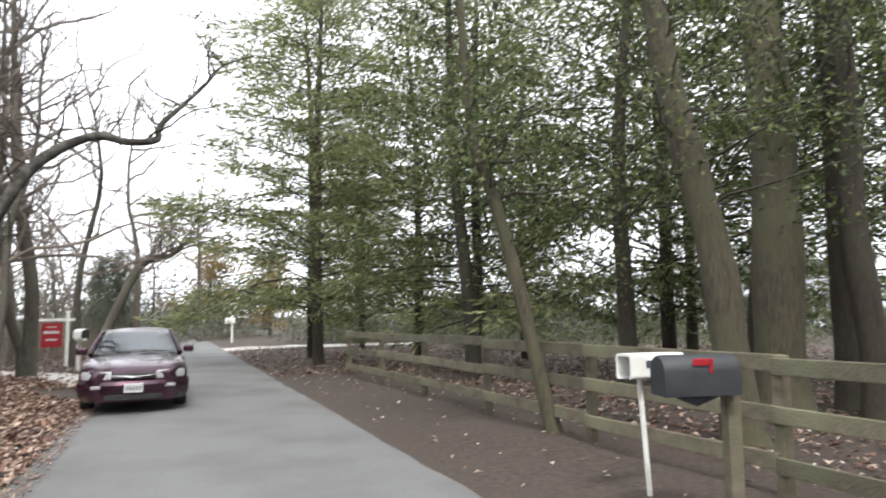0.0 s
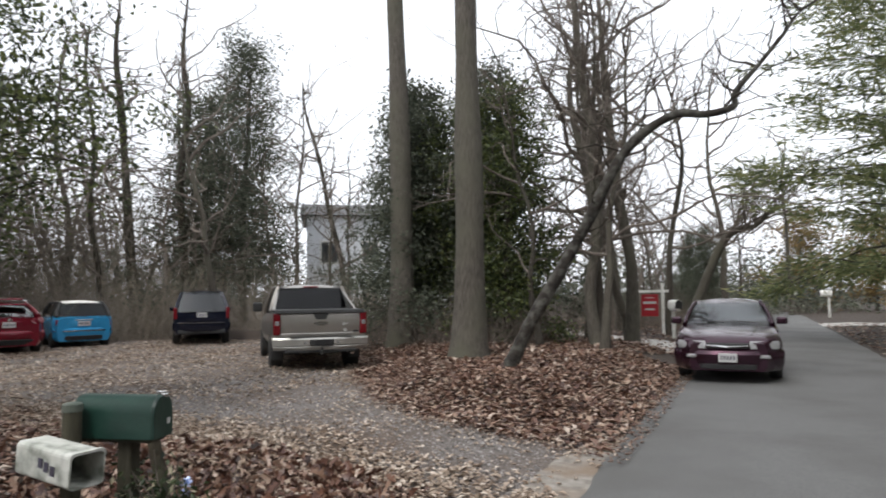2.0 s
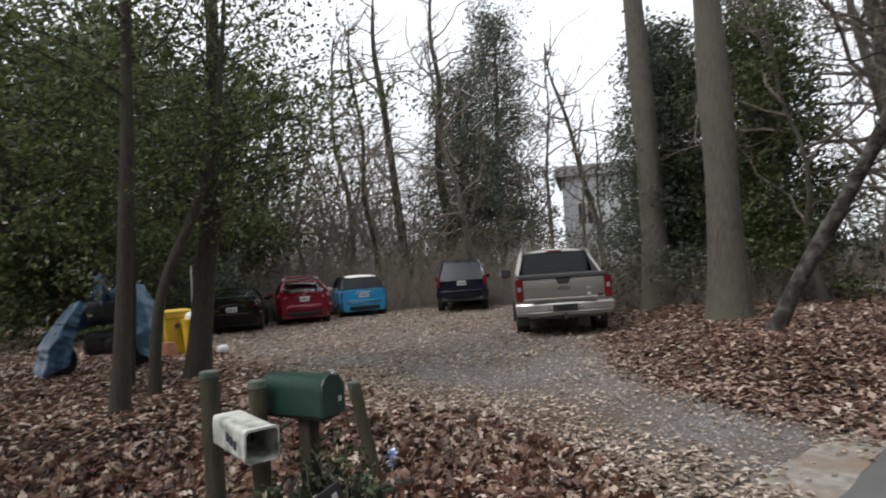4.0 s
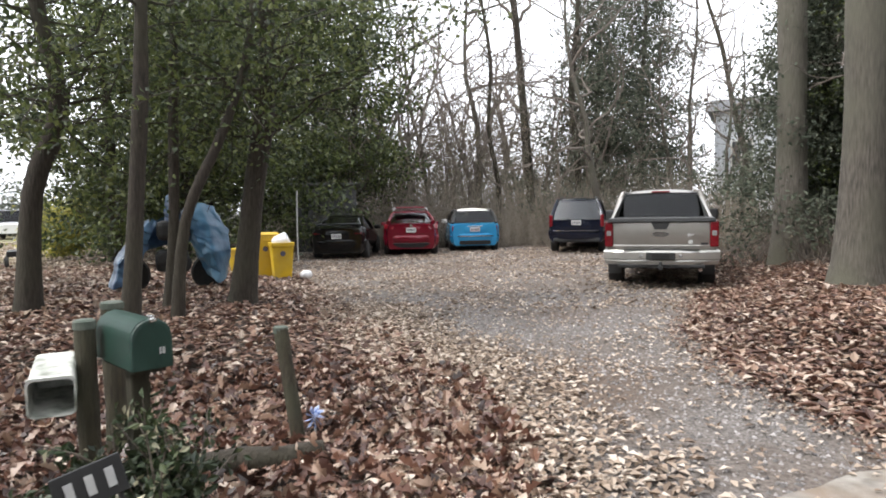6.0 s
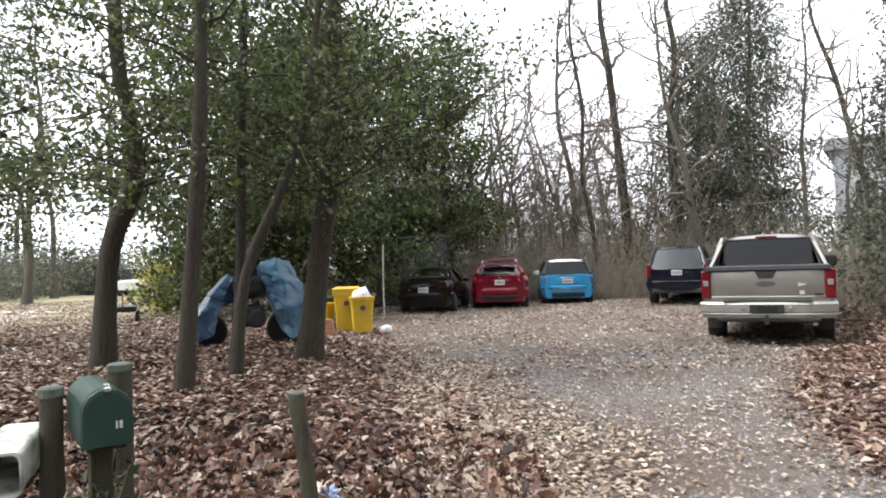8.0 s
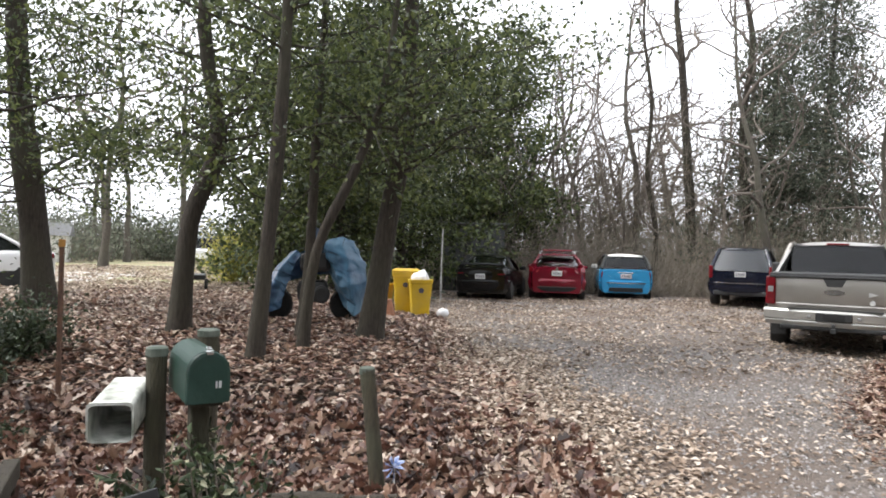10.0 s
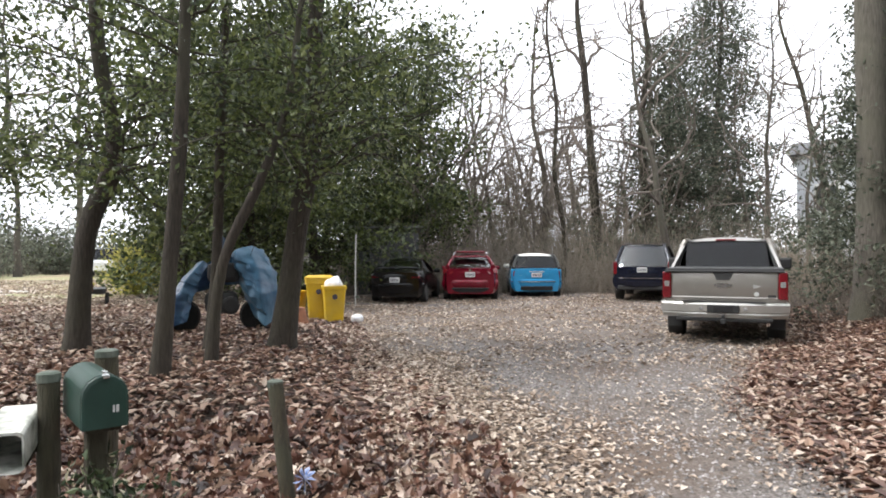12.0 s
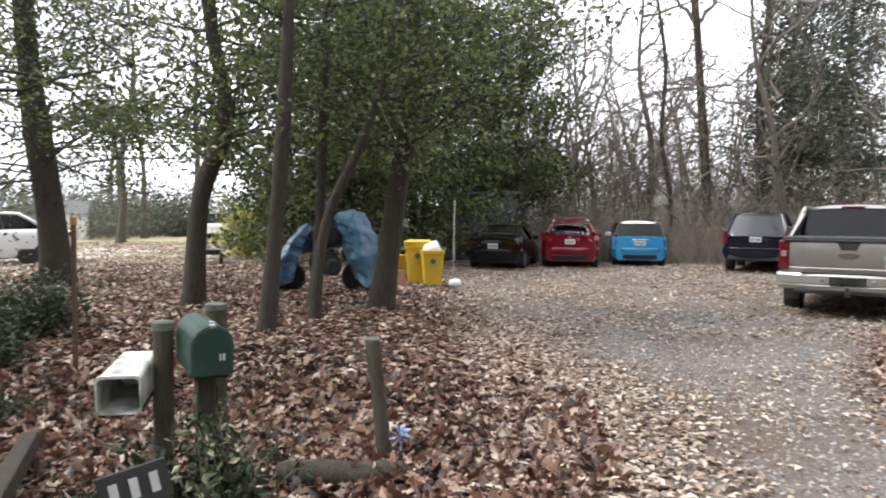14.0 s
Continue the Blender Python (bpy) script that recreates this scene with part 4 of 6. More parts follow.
def house_of_glass(car, yr, tr, tf, yf, zr, zf, zt, hb, ht, colour, splits=(0.5,), roof=None, pillar=0.04, crown=0.05, screen=None, rear=None, bow=0.09):
    """Roof, pillars and panes: rear glass foot and head, windscreen head and foot, belt and roof heights."""
    roof = roof or colour
    zt0 = zt - 0.03
    xs = np.linspace(-1, 1, 13)
    R = Shape().loft([[(x * ht * k, y + g * bow * (1 - x * x), zt0 + e + crown * q * (1 - x * x) - 0.03 * abs(x) ** 6) for x in xs]
                      for y, k, e, q, g in ((tr - 0.03, 0.98, -0.015, 0.1, -1), (tr + 0.06, 1, 0.012, 0.75, -0.8), (tr * 0.7 + tf * 0.3, 1.01, 0.02, 1, 0), ((tr + tf) / 2, 1.01, 0.024, 1, 0), (tf - 0.15, 1, 0.012, 0.8, 0.7), (tf + 0.02, 0.98, -0.015, 0.1, 1))])
    lower = Shape().loft([[(x * ht, y, zt0 - 0.03) for x in (-1, 1)] for y in (tr - 0.03, tf + 0.02)])
    R.add(lower.v, lower.f)
    R.smooth = 50
    part("roof", R, roof, car)
    for s in (-1, 1):
        A, B, C, D = (s * hb, yr, zr), (s * ht, tr, zt0), (s * ht, tf, zt0), (s * hb, yf, zf)
        for a, b in ((A, B), (D, C)):
            p = Shape().tube([Vector(a), Vector(a).lerp(Vector(b), 0.35) + Vector((s * 0.02, 0, 0.018)), Vector(a).lerp(Vector(b), 0.7) + Vector((s * 0.015, 0, 0.02)), Vector(b)], [pillar * 1.3, pillar * 1.1, pillar, pillar], 8)
            p.smooth = 60
            part("pillar", p, colour, car)
        part("gutter", Shape().tube([Vector(B), Vector(B).lerp(Vector(C), 0.5) + Vector((s * 0.012, 0, 0.02)), Vector(C)], [pillar * 0.75] * 3, 8), colour, car)
        cuts = [0.0, *splits, 1.0]
        for u, w in zip(cuts[:-1], cuts[1:]):
            lo = [Vector(A).lerp(Vector(D), t) for t in (u, w)]
            hi = [Vector(B).lerp(Vector(C), t) for t in (u, w)]
            pane("side_window", lo[0], lo[1], hi[1], hi[0], (s * 0.008, 0, 0), GLASS, car, (-s * 0.012, 0, 0))
            if w < 1:
                part("pillar", Shape().tube([lo[1], hi[1]], [0.035, 0.028], 6), DARK, car)
    # Solid near-black box behind the panes stands in for the unlit cabin.
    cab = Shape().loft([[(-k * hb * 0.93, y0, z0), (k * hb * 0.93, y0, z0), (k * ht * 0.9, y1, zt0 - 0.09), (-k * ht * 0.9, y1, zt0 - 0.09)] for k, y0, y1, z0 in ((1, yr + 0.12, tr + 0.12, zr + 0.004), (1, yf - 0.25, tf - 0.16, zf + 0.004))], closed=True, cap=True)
    part("cabin_shade_box", cab, SHADE_AND_TRIM, car)
    pane("rear_window", (-hb, yr, zr), (hb, yr, zr), (ht, tr, zt0), (-ht, tr, zt0), (0, -bow, 0), rear or GLASS, car, (0, 0.012, 0))
    pane("windscreen", (-hb, yf, zf), (hb, yf, zf), (ht, tf, zt0), (-ht, tf, zt0), (0, bow, 0), screen or GLASS, car, (0, -0.012, 0))


def plate(car, y, z, w=0.31, h=0.155, material=PLATE, front=False):
    s = 1 if front else -1
    p = part("number_plate", Shape().box((0, y, z), (w, 0.012, h), bevel=0.004), material, car, "white number plate")
    for k in range(5):
        part("bar", Shape().box((-w * 0.34 + k * w * 0.17, y + s * 0.008, z), (w * 0.1, 0.004, h * 0.5)), BAR, p)


def seats(car, y, z, hw):
    s = Shape()
    for x in (-hw * 0.5, hw * 0.5):
        s.box((x, y, z), (0.46, 0.14, 0.6), bevel=0.05)
        s.box((x, y, z + 0.38), (0.24, 0.1, 0.18), bevel=0.04)
    part("seat_backs", s, DARK, car)


def car_at(name, x, y, heading, label, lift=0.0, category="car"):
    """A vehicle whose middle stands at x, y and whose nose points along heading (degrees from +x)."""
    return thing(name, pose(x, y, ground_z(x, y) + lift, 0, 0, heading - 90), label, category)


def mirrors(car, y, z, hw, colour):
    for s in (-1, 1):
        part("wing_mirror", Shape().box((s * (hw + 0.11), y, z), (0.2, 0.1, 0.14), bevel=0.035), colour, car)


def rear_at(x, y, deg, length):
    """The middle of a vehicle from the middle of its tail."""
    a = radians(deg)
    return x + math.cos(a) * length / 2, y + math.sin(a) * length / 2


# pickup beside the tall trunks
PEWTER = paint("pewter_paint", (0.33, 0.31, 0.285), 0.6, 0.33)
SILVER = paint("silver_trim", (0.46, 0.45, 0.42), 0.5, 0.3)
px, py = rear_at(-10.78, 6.92, 155.5, 5.6)
truck = car_at("pickup_truck", px, py, 155.5, "pewter-coloured crew-cab pickup truck parked on the gravel", -0.03, "pickup truck")
part("body", body_shape([(-2.74, 0.93, 1.26), (-2.68, 0.97, 1.28), (-1.0, 0.985, 1.28), (0.6, 0.985, 1.24), (1.3, 0.98, 1.2), (2.2, 0.97, 1.14), (2.7, 0.9, 1.02), (2.8, 0.8, 0.9)], (-1.55, 1.75), 0.46, 0.5), PEWTER, truck)
house_of_glass(truck, -1.12, -0.94, 0.55, 1.3, 1.28, 1.22, 1.86, 0.9, 0.74, PEWTER, (0.3, 0.62), pillar=0.055, bow=0.05)
for s in (-1, 1):
    part("sail_panel", Shape().slab([(s * 0.95, -1.95, 1.27), (s * 0.95, -1.05, 1.27), (s * 0.76, -0.86, 1.82)], (-s * 0.05, 0, 0)), PEWTER, truck)
    part("tail_lamp", Shape().box((s * 0.905, -2.735, 1.04), (0.15, 0.09, 0.46), bevel=0.025), TAIL, truck, "tall red tail lamp")
    part("reversing_lamp", Shape().box((s * 0.905, -2.785, 1.06), (0.08, 0.012, 0.09), bevel=0.005), AMBER, truck)
    part("bumper_lamp", Shape().box((s * 0.34, -2.935, 0.655), (0.06, 0.02, 0.05), bevel=0.008), AMBER, truck)
    part("side_mirror", Shape().box((s * 1.12, 0.95, 1.36), (0.24, 0.12, 0.24), bevel=0.04), DARK, truck)
tg = fascia("tailgate", [(0.77, -2.745, 0.8), (0.775, -2.77, 0.815), (0.83, -2.78, 0.82), (0.85, -2.772, 0.82), (0.87, -2.778, 0.82), (1.05, -2.783, 0.82), (1.2, -2.778, 0.82), (1.25, -2.765, 0.815), (1.255, -2.72, 0.8)], 0.025, PEWTER, truck)
part("handle", Shape().slab([(-0.17, -2.785, 1.27), (0.17, -2.785, 1.27), (0.1, -2.785, 1.13), (-0.1, -2.785, 1.13)], (0, 0.02, 0)), DARK, tg, "black latch recess")
part("badge", Shape().slab([(-0.14, -2.79, 1.06), (-0.06, -2.79, 1.085), (0.06, -2.79, 1.085), (0.14, -2.79, 1.06), (0.14, -2.79, 1.03), (0.06, -2.79, 1.0), (-0.06, -2.79, 1.0), (-0.14, -2.79, 1.03)], (0, 0.01, 0)), CHROME, tg, "plain gold-toned badge")
part("sticker", Shape().slab([(0.46, -2.784, 1.06), (0.58, -2.784, 1.03), (0.46, -2.784, 0.99)], (0, 0.003, 0)), PLATE, tg, "small white sticker")
part("sticker", Shape().lathe([(0.04, 0.0), (0.04, 0.004)], (0.51, -2.785, 0.9), 12, "y"), PLATE, tg, "small round white sticker")
part("lettering", Shape().box((0.74, -2.784, 0.87), (0.12, 0.004, 0.035)), DARK, tg)
part("bed_cover", Shape().box((0, -1.95, 1.3), (1.86, 1.62, 0.06), bevel=0.02), DARK, truck, "black bed cover and tailgate trim")
bp = fascia("rear_bumper", [(0.49, -2.82, 0.94), (0.5, -2.88, 0.97), (0.56, -2.91, 0.99), (0.585, -2.9, 0.99), (0.6, -2.925, 1.0), (0.72, -2.935, 1.005), (0.755, -2.915, 1.0), (0.765, -2.7, 0.98)], 0.17, SILVER, truck)
part("step_pad", Shape().box((0, -2.86, 0.768), (1.3, 0.12, 0.012), bevel=0.004), DARK, bp)
part("plate_recess", Shape().box((0, -2.93, 0.655), (0.5, 0.03, 0.13), bevel=0.008), DARK, bp)
part("number_plate", Shape().box((0, -2.95, 0.655), (0.3, 0.008, 0.1), bevel=0.003), SHADE_AND_TRIM, bp, "unlit dark number plate")
part("lower_valance", Shape().box((0, -2.8, 0.47), (1.5, 0.14, 0.07), bevel=0.02), DARK, bp)
part("tow_hitch", Shape().box((0, -2.9, 0.45), (0.08, 0.2, 0.08), bevel=0.01).lathe([(0.02, 0.48), (0.025, 0.54), (0.01, 0.56)], (0, -2.95, 0), 10), DARK, truck)
part("underside", Shape().box((0, 0, 0.5), (1.5, 5.0, 0.16), bevel=0.03), DARK, truck)
for x in (-0.98, 0.98):
    for y in (-1.55, 1.75):
        wheel(truck, x, y, 0.4, 0.28)
part("roof_lamp", Shape().box((0, -1.0, 1.84), (0.36, 0.05, 0.035), bevel=0.01), TAIL, truck, "high red brake lamp")
part("bed_rail", Shape().tube([(-0.9, -2.7, 1.3), (-0.93, -1.9, 1.315), (-0.9, -1.3, 1.32)], [0.022] * 3, 8), DARK, truck)
part("bed_rail", Shape().tube([(0.9, -2.7, 1.3), (0.93, -1.9, 1.315), (0.9, -1.3, 1.32)], [0.022] * 3, 8), DARK, truck)
part("tailgate_cap", Shape().box((0, -2.745, 1.275), (1.86, 0.11, 0.035), bevel=0.012), DARK, truck, "black plastic tailgate cap")
part("mud_flap", Shape().box((-0.84, -2.02, 0.42), (0.24, 0.02, 0.34), bevel=0.006), DARK, truck)
part("mud_flap", Shape().box((0.84, -2.02, 0.42), (0.24, 0.02, 0.34), bevel=0.006), DARK, truck)
part("exhaust_pipe", Shape().tube([(0.62, -2.3, 0.42), (0.68, -2.72, 0.4)], [0.035, 0.035], 10), CHROME, truck)
part("rear_window_trim", Shape().tube([(-0.86, -1.28, 1.31), (-0.72, -0.95, 1.8), (0.72, -0.95, 1.8), (0.86, -1.28, 1.31)], [0.03] * 4, 6), DARK, truck)

# maroon saloon standing in the lane
MAROON = paint("dark_plum_paint", (0.042, 0.013, 0.026), 0.6, 0.2)
cx, cy = -3.62 - 0.40 * 2.53, 10.2 + 0.917 * 2.53
sedan = car_at("sedan_car", cx, cy, math.degrees(math.atan2(-0.917, 0.40)), "dark plum four-door saloon standing in the lane", 0.05)
sedan.matrix_basis = sedan.matrix_basis @ Matrix.Diagonal((0.95, 0.95, 0.97, 1))
part("body", body_shape([(-2.5, 0.7, 0.85), (-2.4, 0.82, 0.96), (-1.6, 0.91, 1.0), (0.0, 0.925, 0.98), (0.9, 0.925, 0.95), (1.5, 0.915, 0.92), (2.0, 0.89, 0.86), (2.2, 0.85, 0.82), (2.36, 0.76, 0.78), (2.46, 0.66, 0.73), (2.5, 0.6, 0.66)], (-1.42, 1.4), 0.36, 0.22), MAROON, sedan)
house_of_glass(sedan, -1.75, -1.15, 0.2, 0.98, 0.95, 0.95, 1.4, 0.8, 0.62, MAROON, (0.35, 0.62), screen=SCREEN, bow=0.13)
mirrors(sedan, 0.75, 1.02, 0.86, MAROON)
seats(sedan, -0.2, 0.9, 0.75)
for s in (-1, 1):
    lamp = fascia("headlamp", [(0.585, 2.52, 0.2), (0.6, 2.545, 0.23), (0.68, 2.535, 0.245), (0.73, 2.5, 0.235)], 0.0, AMBER, sedan, True, "clear headlamp")
    lamp.data.transform(Matrix.Translation((s * 0.6, 0, 0)))
    for v in lamp.data.vertices:
        v.co.y -= 0.28 * (abs(v.co.x) / 0.86) ** 3.2
    part("fog_lamp", Shape().box((s * 0.6, 2.5, 0.47), (0.16, 0.05, 0.06), bevel=0.015), AMBER, sedan)
fascia("front_bumper", [(0.2, 2.42, 0.84), (0.24, 2.5, 0.88), (0.34, 2.57, 0.91), (0.5, 2.59, 0.92), (0.56, 2.56, 0.915), (0.58, 2.5, 0.9)], 0.42, MAROON, sedan, True)
fascia("nose", [(0.57, 2.51, 0.88), (0.62, 2.535, 0.89), (0.7, 2.52, 0.885), (0.75, 2.47, 0.87), (0.79, 2.38, 0.85)], 0.4, MAROON, sedan, True)
fascia("grille", [(0.6, 2.535, 0.33), (0.61, 2.56, 0.34), (0.69, 2.55, 0.34), (0.7, 2.52, 0.33)], 0.03, DARK, sedan, True)
part("chrome_strip", Shape().tube([(-0.34, 2.545, 0.655), (-0.15, 2.575, 0.645), (0, 2.59, 0.63), (0.15, 2.575, 0.645), (0.34, 2.545, 0.655)], [0.014, 0.018, 0.022, 0.018, 0.014], 6), CHROME, sedan)
fascia("air_intake", [(0.25, 2.54, 0.45), (0.26, 2.575, 0.46), (0.33, 2.585, 0.46), (0.34, 2.57, 0.45)], 0.06, DARK, sedan, True)
plate(sedan, 2.61, 0.45, 0.3, 0.15, front=True)
part("hood_crease", Shape().tube([(-0.55, 1.05, 0.955), (-0.5, 1.6, 0.935), (-0.4, 2.2, 0.835)], [0.012, 0.012, 0.008], 6), MAROON, sedan)
part("hood_crease", Shape().tube([(0.55, 1.05, 0.955), (0.5, 1.6, 0.935), (0.4, 2.2, 0.835)], [0.012, 0.012, 0.008], 6), MAROON, sedan)
part("wiper", Shape().tube([(-0.5, 1.08, 0.99), (-0.05, 1.0, 1.03)], [0.012, 0.008], 5), DARK, sedan)
part("wiper", Shape().tube([(0.05, 1.1, 0.99), (0.5, 1.02, 1.03)], [0.012, 0.008], 5), DARK, sedan)
part("underside", Shape().box((0, 0, 0.26), (1.5, 4.4, 0.1)), DARK, sedan)
for x in (-0.9, 0.9):
    for y in (-1.42, 1.4):
        wheel(sedan, x, y, 0.32, 0.22)

# red hatchback with a roof rack
REDP = paint("red_paint", (0.15, 0.003, 0.014), 0.3, 0.2)
hx, hy = rear_at(-21.2, 3.15, 178, 4.4)
hatch = car_at("hatchback_car", hx, hy, 177, "red hatchback with a roof rack, parked on the gravel", 0.02)
part("body", body_shape([(-2.2, 0.74, 1.02), (-2.1, 0.84, 1.08), (-1.4, 0.905, 1.06), (0.5, 0.915, 0.99), (1.3, 0.9, 0.88), (2.0, 0.82, 0.72), (2.2, 0.66, 0.6)], (-1.35, 1.35), 0.36, 0.24), REDP, hatch)
house_of_glass(hatch, -2.04, -1.08, 0.3, 1.15, 1.1, 0.98, 1.47, 0.74, 0.56, REDP, (0.3, 0.6), rear=SCREEN, bow=0.13, pillar=0.06)
mirrors(hatch, 0.8, 1.02, 0.86, REDP)
part("spoiler", Shape().box((0, -1.46, 1.44), (1.06, 0.26, 0.04), bevel=0.015), REDP, hatch)
for s in (-1, 1):
    part("tail_lamp", Shape().slab([(s * 0.88, -1.98, 1.06), (s * 0.6, -2.14, 1.03), (s * 0.56, -2.2, 0.95), (s * 0.64, -2.2, 0.88), (s * 0.9, -2.02, 0.93)], (0, -0.03, 0)), TAIL, hatch)
    part("roof_rail", Shape().tube([(s * 0.56, -1.2, 1.47), (s * 0.56, -1.1, 1.53), (s * 0.56, 0.0, 1.54), (s * 0.56, 0.1, 1.48)], [0.018] * 4, 6), CHROME, hatch)
for y in (-0.95, -0.15):
    part("cross_bar", Shape().box((0, y, 1.56), (1.24, 0.06, 0.03), bevel=0.01), CHROME, hatch)
part("rack_load", Shape().box((0, -0.5, 1.6), (1.0, 1.0, 0.06), bevel=0.025), REDP, hatch, "flat red board on the rack")
fascia("tail_panel", [(0.66, -2.2, 0.9), (0.7, -2.2, 0.9), (0.78, -2.19, 0.9), (0.82, -2.205, 0.9), (0.95, -2.21, 0.89), (1.02, -2.18, 0.87), (1.09, -2.1, 0.82), (1.12, -2.0, 0.78)], 0.24, REDP, hatch)
fascia("rear_bumper", [(0.3, -2.1, 0.84), (0.36, -2.2, 0.88), (0.5, -2.26, 0.915), (0.62, -2.27, 0.92), (0.68, -2.24, 0.91), (0.69, -2.18, 0.9)], 0.26, REDP, hatch)
fascia("diffuser", [(0.24, -2.1, 0.6), (0.28, -2.21, 0.64), (0.42, -2.265, 0.62), (0.44, -2.24, 0.6)], 0.06, SHADE_AND_TRIM, hatch)
part("badge", Shape().lathe([(0.05, -2.235), (0.05, -2.225)], (0, 0, 1.0), 14, "y"), CHROME, hatch)
part("wiper", Shape().tube([(0.02, -2.17, 1.1), (-0.32, -2.06, 1.17)], [0.014, 0.008], 6), DARK, hatch)
plate(hatch, -2.225, 0.86)
for x in (-0.9, 0.9):
    for y in (-1.35, 1.35):
        wheel(hatch, x, y, 0.32, 0.22)

# small blue car with a white roof
BLUEP = paint("bright_blue_paint", (0.03, 0.26, 0.5), 0.25, 0.25)
mx_, my_ = rear_at(-22.9, 5.5, 177, 3.65)
mini = car_at("compact_car", mx_, my_, 177, "bright blue compact car with a white roof", 0.02)
mini.matrix_basis = mini.matrix_basis @ Matrix.Diagonal((1.05, 1.05, 1.06, 1))
part("body", body_shape([(-1.83, 0.72, 0.9), (-1.74, 0.8, 0.95), (-1.2, 0.845, 0.97), (0.4, 0.845, 0.95), (1.0, 0.83, 0.9), (1.6, 0.78, 0.8), (1.83, 0.62, 0.66)], (-1.2, 1.22), 0.35, 0.2), BLUEP, mini)
house_of_glass(mini, -1.66, -1.4, 0.2, 0.75, 0.96, 0.94, 1.41, 0.75, 0.6, DARK, (0.35,), roof=WHITE, bow=0.11, pillar=0.045)
mirrors(mini, 0.5, 1.0, 0.78, WHITE)
for s in (-1, 1):
    part("tail_lamp", Shape().box((s * 0.71, -1.765, 0.77), (0.13, 0.08, 0.2), bevel=0.035), TAIL, mini)
part("chrome_strip", Shape().box((0, -1.862, 0.85), (0.5, 0.02, 0.035), bevel=0.008), CHROME, mini)
fascia("tail_panel", [(0.58, -1.83, 0.83), (0.64, -1.845, 0.84), (0.8, -1.85, 0.84), (0.9, -1.82, 0.83), (0.965, -1.74, 0.8), (0.975, -1.6, 0.78)], 0.22, BLUEP, mini)
fascia("rear_bumper", [(0.26, -1.8, 0.78), (0.32, -1.87, 0.82), (0.46, -1.905, 0.845), (0.57, -1.9, 0.845), (0.6, -1.86, 0.84), (0.605, -1.8, 0.83)], 0.24, BLUEP, mini)
fascia("bumper_strip", [(0.5, -1.9, 0.83), (0.505, -1.918, 0.835), (0.535, -1.918, 0.835), (0.54, -1.9, 0.83)], 0.23, CHROME, mini)
fascia("diffuser", [(0.22, -1.8, 0.5), (0.24, -1.88, 0.55), (0.36, -1.91, 0.52), (0.38, -1.88, 0.5)], 0.06, SHADE_AND_TRIM, mini)
plate(mini, -1.865, 0.74, 0.34, 0.14)
for x in (-0.83, 0.83):
    for y in (-1.2, 1.22):
        wheel(mini, x, y, 0.3, 0.2)

# dark sport utility
NAVY = paint("dark_navy_paint", (0.007, 0.009, 0.02), 0.2, 0.16, 0.3)
sx, sy = rear_at(-20.6, 8.5, 158, 4.8)
suv = car_at("suv_car", sx, sy, 158, "dark navy sport utility vehicle behind the pickup", 0.02)
part("body", body_shape([(-2.38, 0.84, 1.08), (-2.3, 0.9, 1.1), (-1.0, 0.92, 1.1), (0.7, 0.92, 1.08), (1.3, 0.91, 1.04), (2.1, 0.87, 0.96), (2.4, 0.72, 0.8)], (-1.45, 1.42), 0.4, 0.36), NAVY, suv)
house_of_glass(suv, -2.28, -1.86, 0.3, 1.1, 1.1, 1.08, 1.78, 0.83, 0.64, NAVY, (0.35, 0.66), pillar=0.055, bow=0.12, rear=SCREEN_DARK)
mirrors(suv, 0.8, 1.16, 0.88, NAVY)
for s in (-1, 1):
    part("tail_lamp", Shape().box((s * 0.83, -2.34, 1.06), (0.12, 0.1, 0.4), bevel=0.03), TAIL, suv)
    part("roof_rail", Shape().tube([(s * 0.58, -1.7, 1.79), (s * 0.58, -1.5, 1.84), (s * 0.58, 0.1, 1.84), (s * 0.58, 0.3, 1.79)], [0.02] * 4, 6), DARK, suv)
fascia("tailgate", [(0.72, -2.38, 0.89), (0.78, -2.395, 0.9), (0.95, -2.4, 0.9), (1.04, -2.385, 0.9), (1.1, -2.33, 0.88), (1.12, -2.24, 0.85)], 0.14, NAVY, suv)
fascia("rear_bumper", [(0.42, -2.36, 0.88), (0.48, -2.44, 0.9), (0.6, -2.47, 0.925), (0.72, -2.46, 0.925), (0.75, -2.42, 0.92), (0.755, -2.34, 0.9)], 0.2, NAVY, suv)
fascia("bumper_strip", [(0.725, -2.45, 0.88), (0.73, -2.475, 0.89), (0.75, -2.475, 0.89), (0.76, -2.42, 0.88)], 0.17, CHROME, suv)
part("lower_valance", Shape().box((0, -2.34, 0.44), (1.5, 0.12, 0.14), bevel=0.03), DARK, suv)
plate(suv, -2.405, 1.0)
for x in (-0.91, 0.91):
    for y in (-1.45, 1.42):
        wheel(suv, x, y, 0.37, 0.24)

# black sports car
BLACKP = paint("black_paint", (0.004, 0.004, 0.0045), 0.0, 0.14, 0.2)
bx, by = rear_at(-20.1, 0.75, 172, 4.2)
sport = car_at("sports_car", bx, by, 172, "low black sports car with a rear spoiler", 0.02)
part("body", body_shape([(-2.1, 0.72, 0.94), (-2.0, 0.82, 1.0), (-1.3, 0.88, 0.97), (0.3, 0.87, 0.9), (1.0, 0.86, 0.86), (1.8, 0.8, 0.72), (2.1, 0.62, 0.6)], (-1.3, 1.28), 0.36, 0.2), BLACKP, sport)
house_of_glass(sport, -1.7, -0.62, -0.1, 0.7, 0.99, 0.9, 1.34, 0.72, 0.54, BLACKP, (0.55,), rear=SCREEN, bow=0.12)
